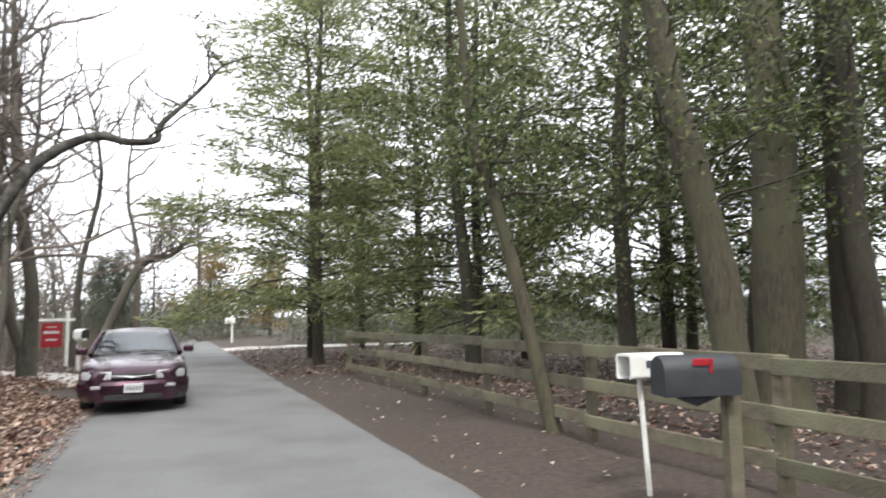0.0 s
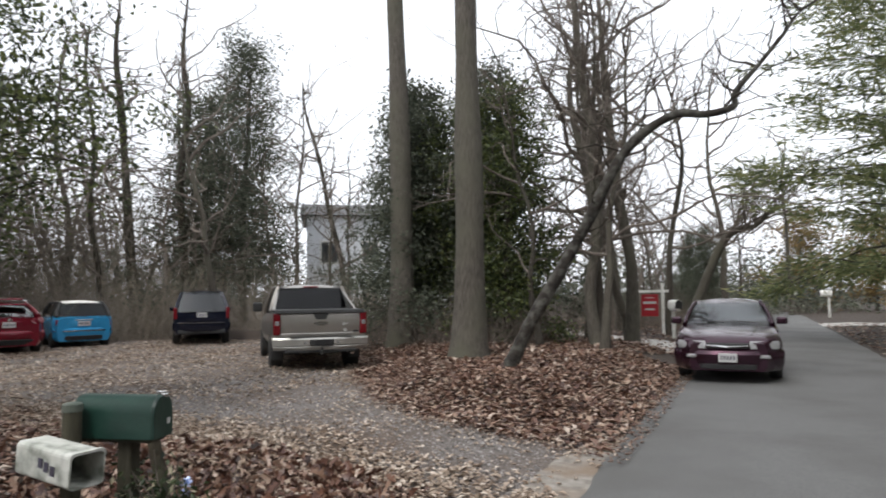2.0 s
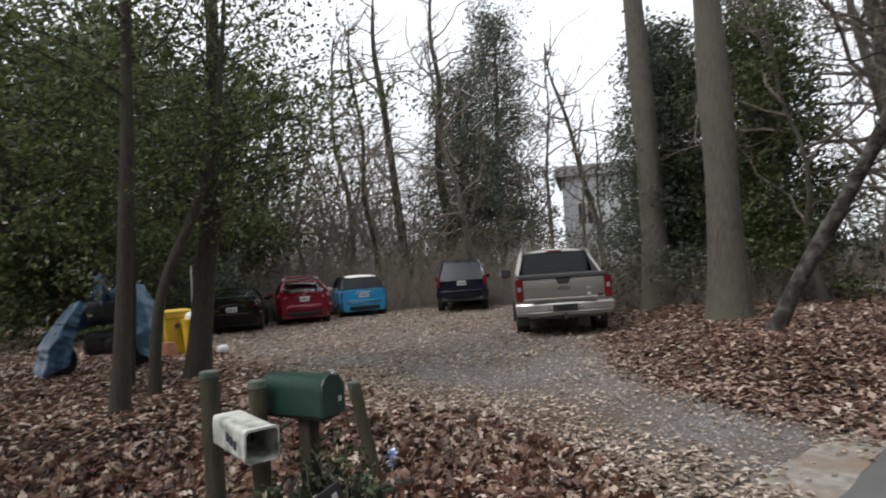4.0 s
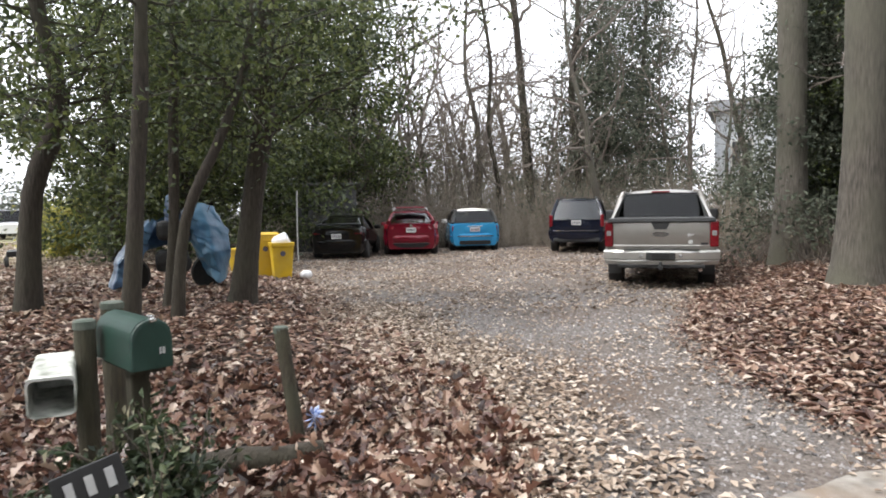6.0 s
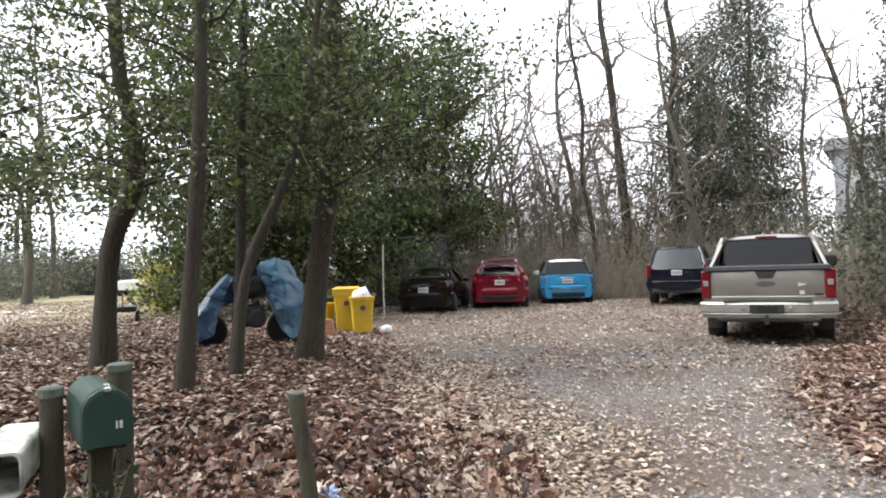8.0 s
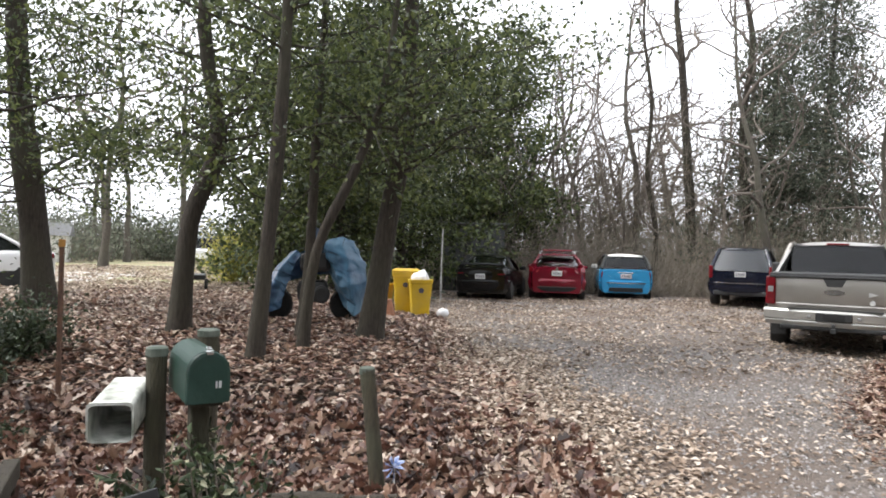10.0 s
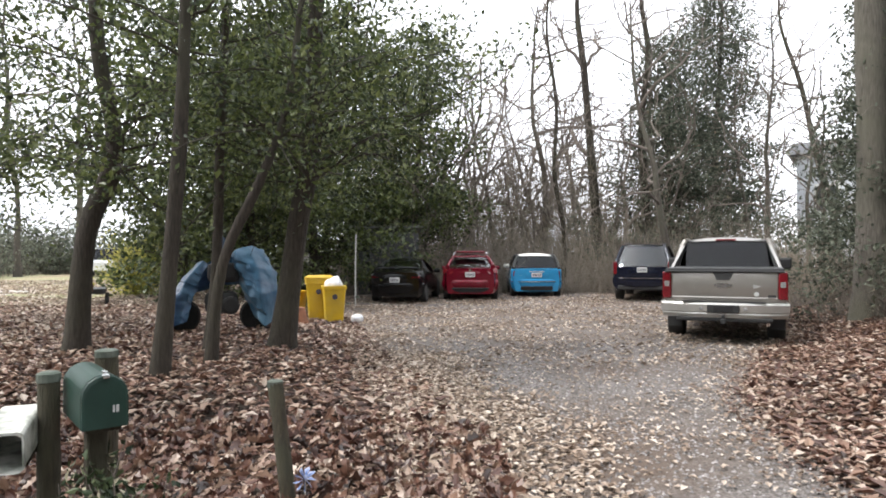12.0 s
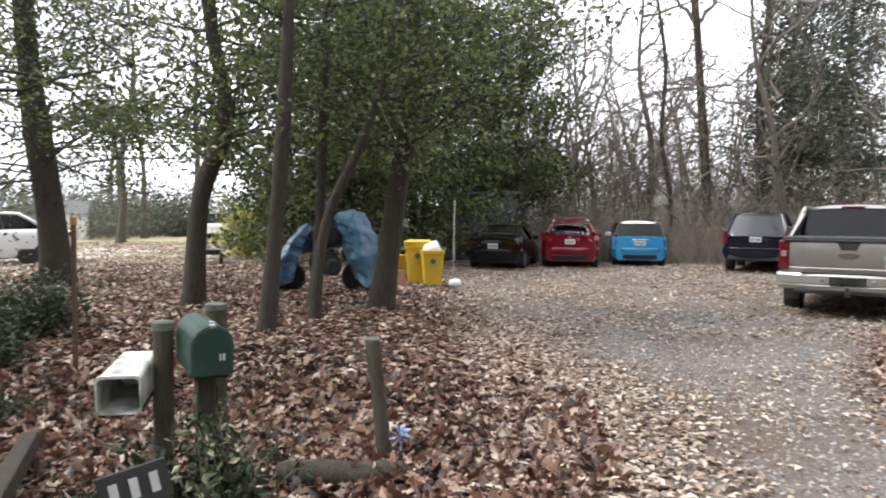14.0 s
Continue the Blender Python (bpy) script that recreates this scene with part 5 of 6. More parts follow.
mirrors(sport, 0.45, 0.95, 0.82, BLACKP)
part("spoiler", Shape().tube([(-0.7, -1.95, 1.0), (-0.66, -1.98, 1.08), (0, -2.0, 1.1), (0.66, -1.98, 1.08), (0.7, -1.95, 1.0)], [0.03] * 5, 8), BLACKP, sport)
for s in (-1, 1):
    part("tail_lamp", Shape().box((s * 0.62, -2.07, 0.8), (0.26, 0.06, 0.1), bevel=0.03), TAIL, sport)
fascia("tail_panel", [(0.6, -2.1, 0.86), (0.66, -2.12, 0.87), (0.85, -2.12, 0.86), (0.94, -2.08, 0.84), (0.99, -1.98, 0.8)], 0.3, BLACKP, sport)
fascia("rear_bumper", [(0.24, -2.02, 0.78), (0.3, -2.12, 0.83), (0.46, -2.18, 0.88), (0.58, -2.17, 0.88), (0.62, -2.12, 0.87)], 0.3, BLACKP, sport)
plate(sport, -2.17, 0.72)
for x in (-0.87, 0.87):
    for y in (-1.3, 1.28):
        wheel(sport, x, y, 0.31, 0.22)

# white saloon on the neighbouring drive
WHITEP = paint("white_car_paint", (0.75, 0.75, 0.75), 0.0, 0.25)
white = car_at("sedan_car", -15.9, -13.25, 309, "white four-door saloon on the pale drive beyond the hollies", 0.02)
part("body", body_shape([(-2.4, 0.7, 0.9), (-2.3, 0.82, 1.0), (-1.5, 0.9, 1.02), (0.3, 0.91, 0.98), (1.0, 0.9, 0.95), (1.9, 0.85, 0.78), (2.4, 0.66, 0.6)], (-1.38, 1.38), 0.36, 0.22), WHITEP, white)
house_of_glass(white, -1.75, -1.1, 0.2, 1.05, 1.0, 0.95, 1.45, 0.78, 0.6, WHITEP, (0.35, 0.65))
mirrors(white, 0.75, 1.0, 0.85, WHITEP)
for s in (-1, 1):
    part("tail_lamp", Shape().box((s * 0.7, -2.34, 0.88), (0.3, 0.08, 0.14), bevel=0.03), TAIL, white)
part("sill", Shape().box((0, 0, 0.24), (1.6, 3.9, 0.08)), DARK, white)
for x in (-0.89, 0.89):
    for y in (-1.38, 1.38):
        wheel(white, x, y, 0.32, 0.22)


# ---- mailboxes and posts by the driveway ----
GREENBOX = mat("dark_green_enamel", (0.006, 0.026, 0.019), (0.009, 0.038, 0.027), 6, 0.42, 0.12, 30, c3=(0.016, 0.044, 0.034), s3=2.5)
DIRTYWHITE = mat("mouldy_white_plastic", (0.6, 0.6, 0.56), (0.45, 0.46, 0.41), 7, 0.6, 0.1, 30, c3=(0.16, 0.17, 0.14), s3=9)
GREENCAP = mat("green_painted_cap", (0.05, 0.066, 0.05), (0.11, 0.12, 0.1), 14, 0.8)


def round_post(name, x, y, top, r, label, lean=(0, 0), group="posts by the mailboxes", cap=True):
    z0 = ground_z(x, y)
    ob = thing(name, pose(x, y, z0), label, "post", group)
    h = top - z0
    s = Shape()
    rg = np.random.default_rng(int(abs(x * 100)))
    n = 9
    pts = [Vector((lean[0] * (1 - k / n), lean[1] * (1 - k / n), -0.15 + (h + 0.15) * k / n)) for k in range(n + 1)]
    s.tube(pts, [r * rg.uniform(0.95, 1.06) for _ in pts], 14)
    s.smooth = 50
    part("shaft", s, POSTWOOD, ob)
    if cap:
        c = Shape().lathe([(r * 0.96, h - 0.035), (r * 1.06, h - 0.03), (r * 1.05, h + 0.008), (r * 0.8, h + 0.016)], (0, 0, 0), 14)
        part("cap", c, GREENCAP, ob, "green-stained post top")
    return ob


round_post("round_post", -2.81, 0.24, 0.985, 0.052, "stout round wooden post with a green-stained top")
round_post("round_post", -3.9, -0.02, 0.94, 0.07, "round weathered wooden post behind the mailbox")
round_post("round_post", -3.98, 1.06, 0.72, 0.05, "leaning round wooden post at the edge of the gravel", (0.12, 0.14))

a = Vector((0.79, 0.61, 0))
axis_yaw = math.degrees(math.atan2(a.y, a.x))
front = Vector((-2.56, 0.64, 0))
# local x runs to the door
mb = thing("mailbox", pose(front.x, front.y, 0.79, 0, 0, axis_yaw), "dark green metal mailbox with a rounded top", "mailbox")


def arch_ring(x, w, h, r=None, n=9):
    """Outline of a mailbox end: flat foot, straight cheeks, round top."""
    k = h - w
    return [(x, -w, 0), (x, w, 0)] + [(x, w * math.cos(t), k + w * math.sin(t)) for t in np.linspace(0, math.pi, n)]


s = Shape().loft([arch_ring(-0.5, 0.093, 0.235), arch_ring(-0.49, 0.096, 0.238), arch_ring(-0.02, 0.096, 0.238), arch_ring(-0.012, 0.1, 0.243), arch_ring(0.0, 0.1, 0.243)], closed=True, cap=True)
s.smooth = 40
shell = part("shell", s, GREENBOX, mb)
s = Shape().loft([arch_ring(0.002, 0.098, 0.24), arch_ring(0.012, 0.096, 0.236), arch_ring(0.016, 0.085, 0.22)], closed=True, cap=True)
door = part("door", s, GREENBOX, mb)
part("latch", Shape().box((0.02, 0, 0.236), (0.03, 0.03, 0.02), bevel=0.005).box((0.0, 0, 0.252), (0.05, 0.02, 0.014), bevel=0.004), CHROME, door, "small metal latch")
part("number_bar", Shape().box((0.019, 0.034, 0.085), (0.003, 0.008, 0.032)), PLATE, door)
part("number_bar", Shape().box((0.019, 0.05, 0.085), (0.003, 0.012, 0.032)), PLATE, door)
part("mount_post", Shape().box((-0.2, 0.0, -0.48), (0.09, 0.09, 0.96), bevel=0.01), BARK_DARK, mb, "dark square wooden post")
part("mount_board", Shape().box((-0.25, 0, -0.012), (0.46, 0.15, 0.024), bevel=0.004), BARK_DARK, mb)

b = Vector((0.94, 0.35, 0))
pb = thing("newspaper_box", pose(-2.49 + 0.1 * 0.35, 0.32 - 0.1 * 0.94, 0.61, 0, 5, math.degrees(math.atan2(b.y, b.x))), "open-ended square white plastic newspaper box, mould-stained", "newspaper box")


def square_ring(x, w, h, r=0.025):
    pts = []
    for cx_, cz_, a0 in ((w - r, r, -90), (w - r, h - r, 0), (-w + r, h - r, 90), (-w + r, r, 180)):
        for k in range(4):
            t = radians(a0 + 30 * k)
            pts.append((x, cx_ + r * math.cos(t), cz_ + r * math.sin(t)))
    return pts


rings = [square_ring(-0.46, 0.094, 0.175), square_ring(-0.02, 0.096, 0.18), square_ring(-0.018, 0.101, 0.186), square_ring(0.0, 0.101, 0.186), square_ring(0.0, 0.092, 0.176), square_ring(-0.44, 0.09, 0.17)]
rings = [[(x, y, z - (0.004 if i == 4 else 0)) for x, y, z in rg] for i, rg in enumerate(rings)]
s = Shape().loft(rings, closed=True)
s.f.append(tuple(range(16)))
s.f.append(tuple(5 * 16 + k for k in range(16)))
part("tube", s, DIRTYWHITE, pb)
for k in range(3):
    part("lettering_bar", Shape().box((-0.24 + 0.05 * k, -0.0995, 0.1 - 0.012 * k), (0.035, 0.004, 0.05)), BAR, pb)
part("bracket", Shape().box((-0.3, 0.06, -0.012), (0.3, 0.05, 0.02)), BARK_DARK, pb)

plq = thing("house_plaque", pose(-2.16, 0.52, 0.3, -8, -12, 124), "black house-number plaque leaning on the post", "sign")
part("stake", Shape().tube([(0.1, 0.012, -0.45), (0.1, 0.012, 0.1)], [0.012, 0.012], 8), DARK, plq)
part("panel", Shape().box((0, 0, 0.1), (0.28, 0.015, 0.17), bevel=0.006), DARK, plq)
for k in range(3):
    part("number_bar", Shape().box((-0.08 + 0.08 * k, -0.01, 0.1), (0.034, 0.004, 0.085), bevel=0.0), PLATE, plq)
for (xa, ya), (xb, yb), z in (((-2.1, -0.27), (-3.5, -1.12), 0.2), ((-2.12, -0.3), (-2.75, -1.6), 0.2), ((-2.15, -0.32), (-2.7, -1.5), 0.02)):
    mx0, my0 = (xa + xb) / 2, (ya + yb) / 2
    w = math.hypot(xb - xa, yb - ya)
    t = thing("timber_rail", pose(mx0, my0, ground_z(mx0, my0) + z, 0, 0, math.degrees(math.atan2(yb - ya, xb - xa))), "weathered dark timber rail low by the lane", "timber", "old timbers")
    part("beam", Shape().box((0, 0, 0), (w, 0.1, 0.13), bevel=0.012), BARK_DARK, t)
    for sx_ in (-0.42, 0.42):
        part("stub", Shape().box((w * sx_, 0.0, -0.16), (0.09, 0.09, 0.3), bevel=0.01), BARK_DARK, t)
t = thing("log", pose(-3.5, 0.95, ground_z(-3.5, 0.95) + 0.07, 0, 0, 98), "short rough log at the foot of the post", "log")
s = Shape().tube([(-0.35, 0, 0), (-0.1, 0.02, 0.01), (0.15, -0.01, 0), (0.42, 0.01, 0.02)], [0.08, 0.085, 0.08, 0.07], 12)
s.smooth = 50
part("bark", s, BARK_DARK, t)

BLUEFOIL = mat("blue_foil", (0.05, 0.14, 0.45), (0.8, 0.84, 0.92), 45, 0.3, metal=0.3)
pw = thing("pinwheel", pose(-3.83, 1.29, ground_z(-3.83, 1.29)), "small blue and white foil pinwheel in the leaves", "pinwheel")
part("stick", Shape().tube([(0, 0, -0.05), (0, 0, 0.22)], [0.005, 0.005], 6), PLATE, pw)
for k in range(9):
    q = math.radians(k * 40)
    sh = Shape().slab([(0, 0, 0), (0.02, 0.024, 0.06), (0.0, 0.034, 0.075), (-0.022, 0.01, 0.055)], (0.003, 0, 0))
    o = part("petal", sh, BLUEFOIL, pw)
    o.matrix_basis = Matrix.Translation((0.02, 0, 0.2)) @ Matrix.Rotation(radians(35), 4, "Z") @ Matrix.Rotation(q, 4, "X")

VARIEG = leaf_mat("variegated_leaves", [(0.014, 0.026, 0.01), (0.024, 0.042, 0.015), (0.036, 0.058, 0.02), (0.055, 0.08, 0.028), (0.09, 0.11, 0.045), (0.6, 0.54, 0.38)], 0.5, 0.5, 0.25)
SHRUB = leaf_mat("shrub_leaves", [(0.015, 0.025, 0.011), (0.03, 0.046, 0.018), (0.056, 0.076, 0.034)], 0.5, 0.5, 0.2)


def shrub(name, x, y, h, rad, leaf, label, seed, n=3000, size=0.06, stems=14, ratio=0.5):
    ob = thing(name, pose(x, y, ground_z(x, y)), label, "shrub")
    r = np.random.default_rng(seed)
    w, C = Shape(), []
    for k in range(stems):
        an = r.uniform(0, 6.28)
        q = bent((r.normal() * rad * 0.15, r.normal() * rad * 0.15, -0.03), (math.cos(an) * rad / h, math.sin(an) * rad / h, 1.0), h * r.uniform(0.6, 1.1), 5, r, 0.2)
        w.tube(q, taper(0.012, 0.003, 6), 4, False)
        qa = np.array([v[:] for v in q])
        m = n // stems
        tt = r.uniform(0.9, 5, m)
        j = np.clip(tt.astype(int), 0, 4)
        C.append(qa[j] + (qa[j + 1] - qa[j]) * (tt - j)[:, None] + r.normal(size=(m, 3)) * rad * 0.22)
    C = np.concatenate(C)
    C = C[C[:, 2] > 0.02]
    part("stem_clump", w, TWIG, ob)
    part("foliage", leaf_mesh("foliage", C, size, ratio, seed), leaf, ob)
    return ob


shrub("ivy_plant", -2.54, 0.68, 0.86, 0.16, VARIEG, "cream and green variegated ivy round the mailbox post", 3, 1100, 0.052, 22)
PALEFLOWER = leaf_mat("dried_flowers", [(0.35, 0.32, 0.26), (0.55, 0.52, 0.44), (0.66, 0.63, 0.56)], 0.8, 0.2, 0.3)
shrub("dried_flowers", -2.2, 0.64, 0.5, 0.1, PALEFLOWER, "clump of dried pale flowers by the mailbox post", 12, 900, 0.04)
shrub("ivy_plant", -2.6, 0.6, 0.66, 0.2, SHRUB, "dark ivy climbing the mailbox post", 4, 2400, 0.07, 24)
shrub("ivy_plant", -2.75, 0.1, 0.3, 0.28, SHRUB, "dark ivy at the foot of the posts", 14, 1500, 0.065)
shrub("ivy_plant", -2.35, -0.1, 0.26, 0.36, SHRUB, "dark ivy sprawling by the old timbers", 15, 1700, 0.065, 20)
shrub("evergreen_shrub", -4.2, -1.95, 0.3, 0.3, SHRUB, "low dark evergreen shrub among the fallen leaves", 16, 900, 0.06, 14)
shrub("evergreen_shrub", -6.6, -3.7, 0.75, 0.7, SHRUB, "low dark evergreen shrub on the leaf bank", 5, 4200, 0.07, 22)
shrub("evergreen_shrub", -5.4, -3.3, 0.5, 0.5, SHRUB, "low dark evergreen shrub beside the rusty stake", 6, 2400, 0.07, 18)
shrub("yellow_shrub", -21.8, -7.75, 2.0, 0.85, YELLOWBUSH, "round yellow-green shrub at the lawn's edge", 7, 7000, 0.1, 30)
shrub("yellow_shrub", -23.6, -7.2, 2.9, 1.2, PINE, "loose pale green shrub beside the lawn", 8, 6000, 0.11, 30)
st = thing("rusty_stake", pose(-5.3, -2.15, ground_z(-5.3, -2.15)), "thin rusty metal stake with an orange tip", "stake")
RUST = mat("rust", (0.12, 0.06, 0.035), (0.07, 0.04, 0.03), 20, 0.9)
part("rod", Shape().box((0, 0, 0.72), (0.035, 0.035, 1.6), bevel=0.004), RUST, st)
part("tip", Shape().box((0, 0, 1.5), (0.045, 0.045, 0.07), bevel=0.006), mat("orange_tip", (0.4, 0.2, 0.04), (0.3, 0.14, 0.03), 9, 0.7), st)

# ---- covered machine, bins and pot by the hollies ----
TARP = mat("blue_tarpaulin", (0.035, 0.12, 0.21), (0.016, 0.06, 0.125), 5, 0.35, 0.6, 9, c3=(0.08, 0.17, 0.25), s3=1.6, spec=0.5)
TARP_DARK = mat("deep_blue_tarpaulin", (0.014, 0.05, 0.12), (0.008, 0.025, 0.065), 6, 0.3, 0.7, 12, c3=(0.05, 0.12, 0.2), s3=4.0, spec=0.5)
tp = thing("covered_motorcycle", pose(-11.1, -1.65, ground_z(-11.1, -1.65), 0, 0, 108) @ Matrix.Diagonal((1.08, 1.0, 1.13, 1)), "motorcycle under crumpled blue tarpaulins among the trees", "motorcycle")


def draped(lines, wrinkle, seed, n=16):
    """A crumpled sheet hung through rows of points."""
    rows = []
    for ln in lines:
        p = np.array(ln, float)
        s_ = np.r_[0, np.cumsum(np.linalg.norm(np.diff(p, axis=0), axis=1))]
        q = np.linspace(0, s_[-1], n)
        rows.append(np.stack([np.interp(q, s_, p[:, k]) for k in range(3)], 1))
    rows = np.array(rows)
    n *= 2
    rows = np.stack([np.stack([np.interp(np.linspace(0, 1, n), np.linspace(0, 1, row.shape[0]), row[:, k]) for k in range(3)], 1) for row in rows])
    fine = np.linspace(0, len(rows) - 1, n)
    i = np.minimum(fine.astype(int), len(rows) - 2)
    g = rows[i] + (rows[i + 1] - rows[i]) * (fine - i)[:, None, None]
    out = []
    for row in g:
        ring = []
        for x, y, z in row:
            w = noise.noise(Vector((x * 4, z * 3 + seed, y))) * wrinkle + noise.noise(Vector((x * 10, z * 8, seed + y))) * wrinkle * 0.45
            w += noise.noise(Vector((x * 6 + z * 14, z * 5 - y * 4, seed * 2.0))) * wrinkle * 0.35
            ring.append((x + w * 0.6, y + w, z + w * 0.3))
        out.append(ring)
    sh = Shape().loft(out)
    sh.smooth = 28
    return sh


part("tarpaulin", draped([[(0.2, 0.3, 1.2), (0.24, -0.02, 1.28), (0.46, 0.0, 1.33), (0.7, 0.12, 1.28), (0.74, 0.5, 1.2)],
                          [(0.2, 0.2, 0.98), (0.26, -0.16, 1.02), (0.54, -0.24, 1.0), (0.86, 0.0, 0.92), (0.9, 0.45, 0.86)],
                          [(0.36, 0.1, 0.62), (0.42, -0.24, 0.64), (0.64, -0.36, 0.6), (0.92, -0.06, 0.62), (0.96, 0.4, 0.6)],
                          [(0.54, 0.0, 0.22), (0.58, -0.26, 0.2), (0.68, -0.32, 0.1), (0.8, -0.12, 0.16), (0.88, 0.35, 0.22)]], 0.09, 3, 22), TARP, tp, "light blue crumpled plastic sheet")
part("tarpaulin", draped([[(-0.34, 0.3, 1.08), (-0.28, 0.04, 1.1), (-0.2, 0.02, 1.04)],
                          [(-0.62, 0.3, 0.76), (-0.52, -0.12, 0.8), (-0.3, -0.04, 0.78)],
                          [(-0.84, 0.3, 0.46), (-0.76, -0.24, 0.44), (-0.42, -0.14, 0.5)],
                          [(-0.92, 0.2, 0.16), (-0.82, -0.3, 0.1), (-0.5, -0.22, 0.2)]], 0.1, 8, 22), TARP_DARK, tp, "dark blue crumpled plastic sheet")
part("tarpaulin", draped([[(-0.04, 0.1, 1.44), (0.03, -0.04, 1.5), (0.12, 0.1, 1.42)],
                          [(-0.08, 0.1, 1.2), (0.02, -0.1, 1.18), (0.16, 0.1, 1.2)],
                          [(-0.06, 0.1, 0.92), (0.03, -0.06, 0.9), (0.14, 0.1, 0.94)]], 0.05, 5), TARP_DARK, tp, "folded blue sheet over the handlebar")
part("tarpaulin", draped([[(-0.4, 0.34, 0.98), (0.0, 0.4, 1.16), (0.7, 0.5, 1.2)], [(-0.84, 0.5, 0.5), (0.0, 0.6, 0.7), (0.85, 0.6, 0.7)]], 0.08, 12), TARP_DARK, tp, "blue sheet hanging behind")
for x in (-0.56, 0.56):
    wl_ = Shape().lathe([(0.16, -0.05), (0.23, -0.05), (0.26, 0), (0.23, 0.05), (0.16, 0.05)], (x, 0.3, 0.25), 20, "y")
    wl_.smooth = 40
    part("wheel", wl_, RUBBER, tp)
part("engine", Shape().box((0.02, 0.14, 0.46), (0.5, 0.3, 0.34), bevel=0.08).lathe([(0.1, -0.1), (0.14, -0.08), (0.14, 0.06), (0.1, 0.08)], (0.16, 0.0, 0.42), 14, "y").lathe([(0.06, -0.05), (0.1, -0.04), (0.1, 0.06)], (-0.14, 0.0, 0.5), 14, "y"), DARK, tp)
part("tank", Shape().box((0.05, 0.1, 0.92), (0.5, 0.28, 0.3), bevel=0.08), DARK, tp)
part("handlebar", Shape().tube([(0.0, -0.3, 1.28), (0.08, 0.1, 1.2), (0.0, 0.45, 1.28)], [0.02] * 3, 6), DARK, tp)

YELLOW = mat("yellow_plastic", (0.62, 0.4, 0.012), (0.5, 0.32, 0.01), 5, 0.5, c3=(0.5, 0.34, 0.05), s3=2)


def bin_thing(x, y, h, w, turn, lid, label):
    ob = thing("wheeled_bin", pose(x, y, ground_z(x, y), 0, 0, turn), label, "bin", "yellow bins")
    s = Shape()
    rings = []
    for z, k in ((0.04, 0.78), (0.12, 0.8), (h * 0.9, 0.98), (h * 0.9 + 0.01, 1.06), (h, 1.07)):
        rings.append([(q[1] * k * w / 2 / 0.5, (q[2] - 0.5) * k * w, z) for q in square_ring(0, 0.5, 1.0, 0.1)])
    s.loft(rings, closed=True, cap=True)
    s.smooth = 35
    part("tub", s, YELLOW, ob)
    if lid:
        s = Shape().loft([[(q[1] * w * k, (q[2] - 0.5) * w * k, h + z) for q in square_ring(0, 0.5, 1.0, 0.12)] for z, k in ((0.005, 1.1), (0.05, 1.12), (0.09, 0.9))], closed=True, cap=True)
        part("lid", s, YELLOW, ob)
        for s_ in (-1, 1):
            part("wheel", Shape().lathe([(0.02, -0.03), (0.11, -0.03), (0.11, 0.03), (0.02, 0.03)], (-w * 0.42, s_ * w * 0.36, 0.11), 14, "y"), RUBBER, ob)
        part("handle", Shape().tube([(-w * 0.52, -w * 0.35, h), (-w * 0.64, 0, h + 0.02), (-w * 0.52, w * 0.35, h)], [0.018] * 3, 6), YELLOW, ob)
    part("emblem", Shape().lathe([(0.06, 0), (0.06, 0.004)], (w * 0.515, 0, h * 0.72), 14, "x"), BAR, ob, "plain dark emblem")
    return ob


bin_thing(-15.05, -0.66, 0.98, 0.58, 8, True, "tall yellow wheeled bin with a lid")
bin_thing(-14.55, -0.24, 0.84, 0.5, 14, False, "smaller open yellow bin with a white bag inside")
bin_thing(-15.2, -1.25, 0.62, 0.45, -12, False, "low yellow tub behind the taller bins")
BAG = mat("white_bag", (0.75, 0.75, 0.78), (0.6, 0.6, 0.64), 9, 0.4, 0.4, 14)


def lumpy(name, at, rad, squash, material, label, category, seed):
    ob = thing(name, pose(*at), label, category)
    s = Shape()
    prof = []
    for i in range(9):
        t = math.pi * i / 8
        prof.append((max(0.004, rad * math.sin(t)), rad * squash * (1 - math.cos(t))))
    s.lathe(prof, (0, 0, 0), 14)
    s.v = [tuple(Vector(v) * (1 + 0.22 * noise.noise(Vector(v) * 7 + Vector((seed, 0, 0))))) for v in s.v]
    s.smooth = 60
    part("bag_skin", s, material, ob)
    return ob


lumpy("rubbish_bag", (-14.55, -0.24, ground_z(-14.55, -0.24) + 0.68), 0.2, 0.85, BAG, "white plastic rubbish bag in the open bin", "bag", 2)
lumpy("rubbish_bag", (-14.4, 0.3, ground_z(-14.4, 0.3)), 0.14, 0.8, BAG, "small white plastic bag on the ground", "bag", 5)
pot = thing("flower_pot", pose(-13.2, -0.75, ground_z(-13.2, -0.75)), "upturned terracotta flower pot by the bins", "pot")
part("clay", Shape().lathe([(0.2, 0), (0.21, 0.08), (0.19, 0.085), (0.13, 0.36), (0.02, 0.365)], (0, 0, 0), 18), mat("terracotta", (0.36, 0.16, 0.09), (0.27, 0.12, 0.07), 9, 0.85), pot)

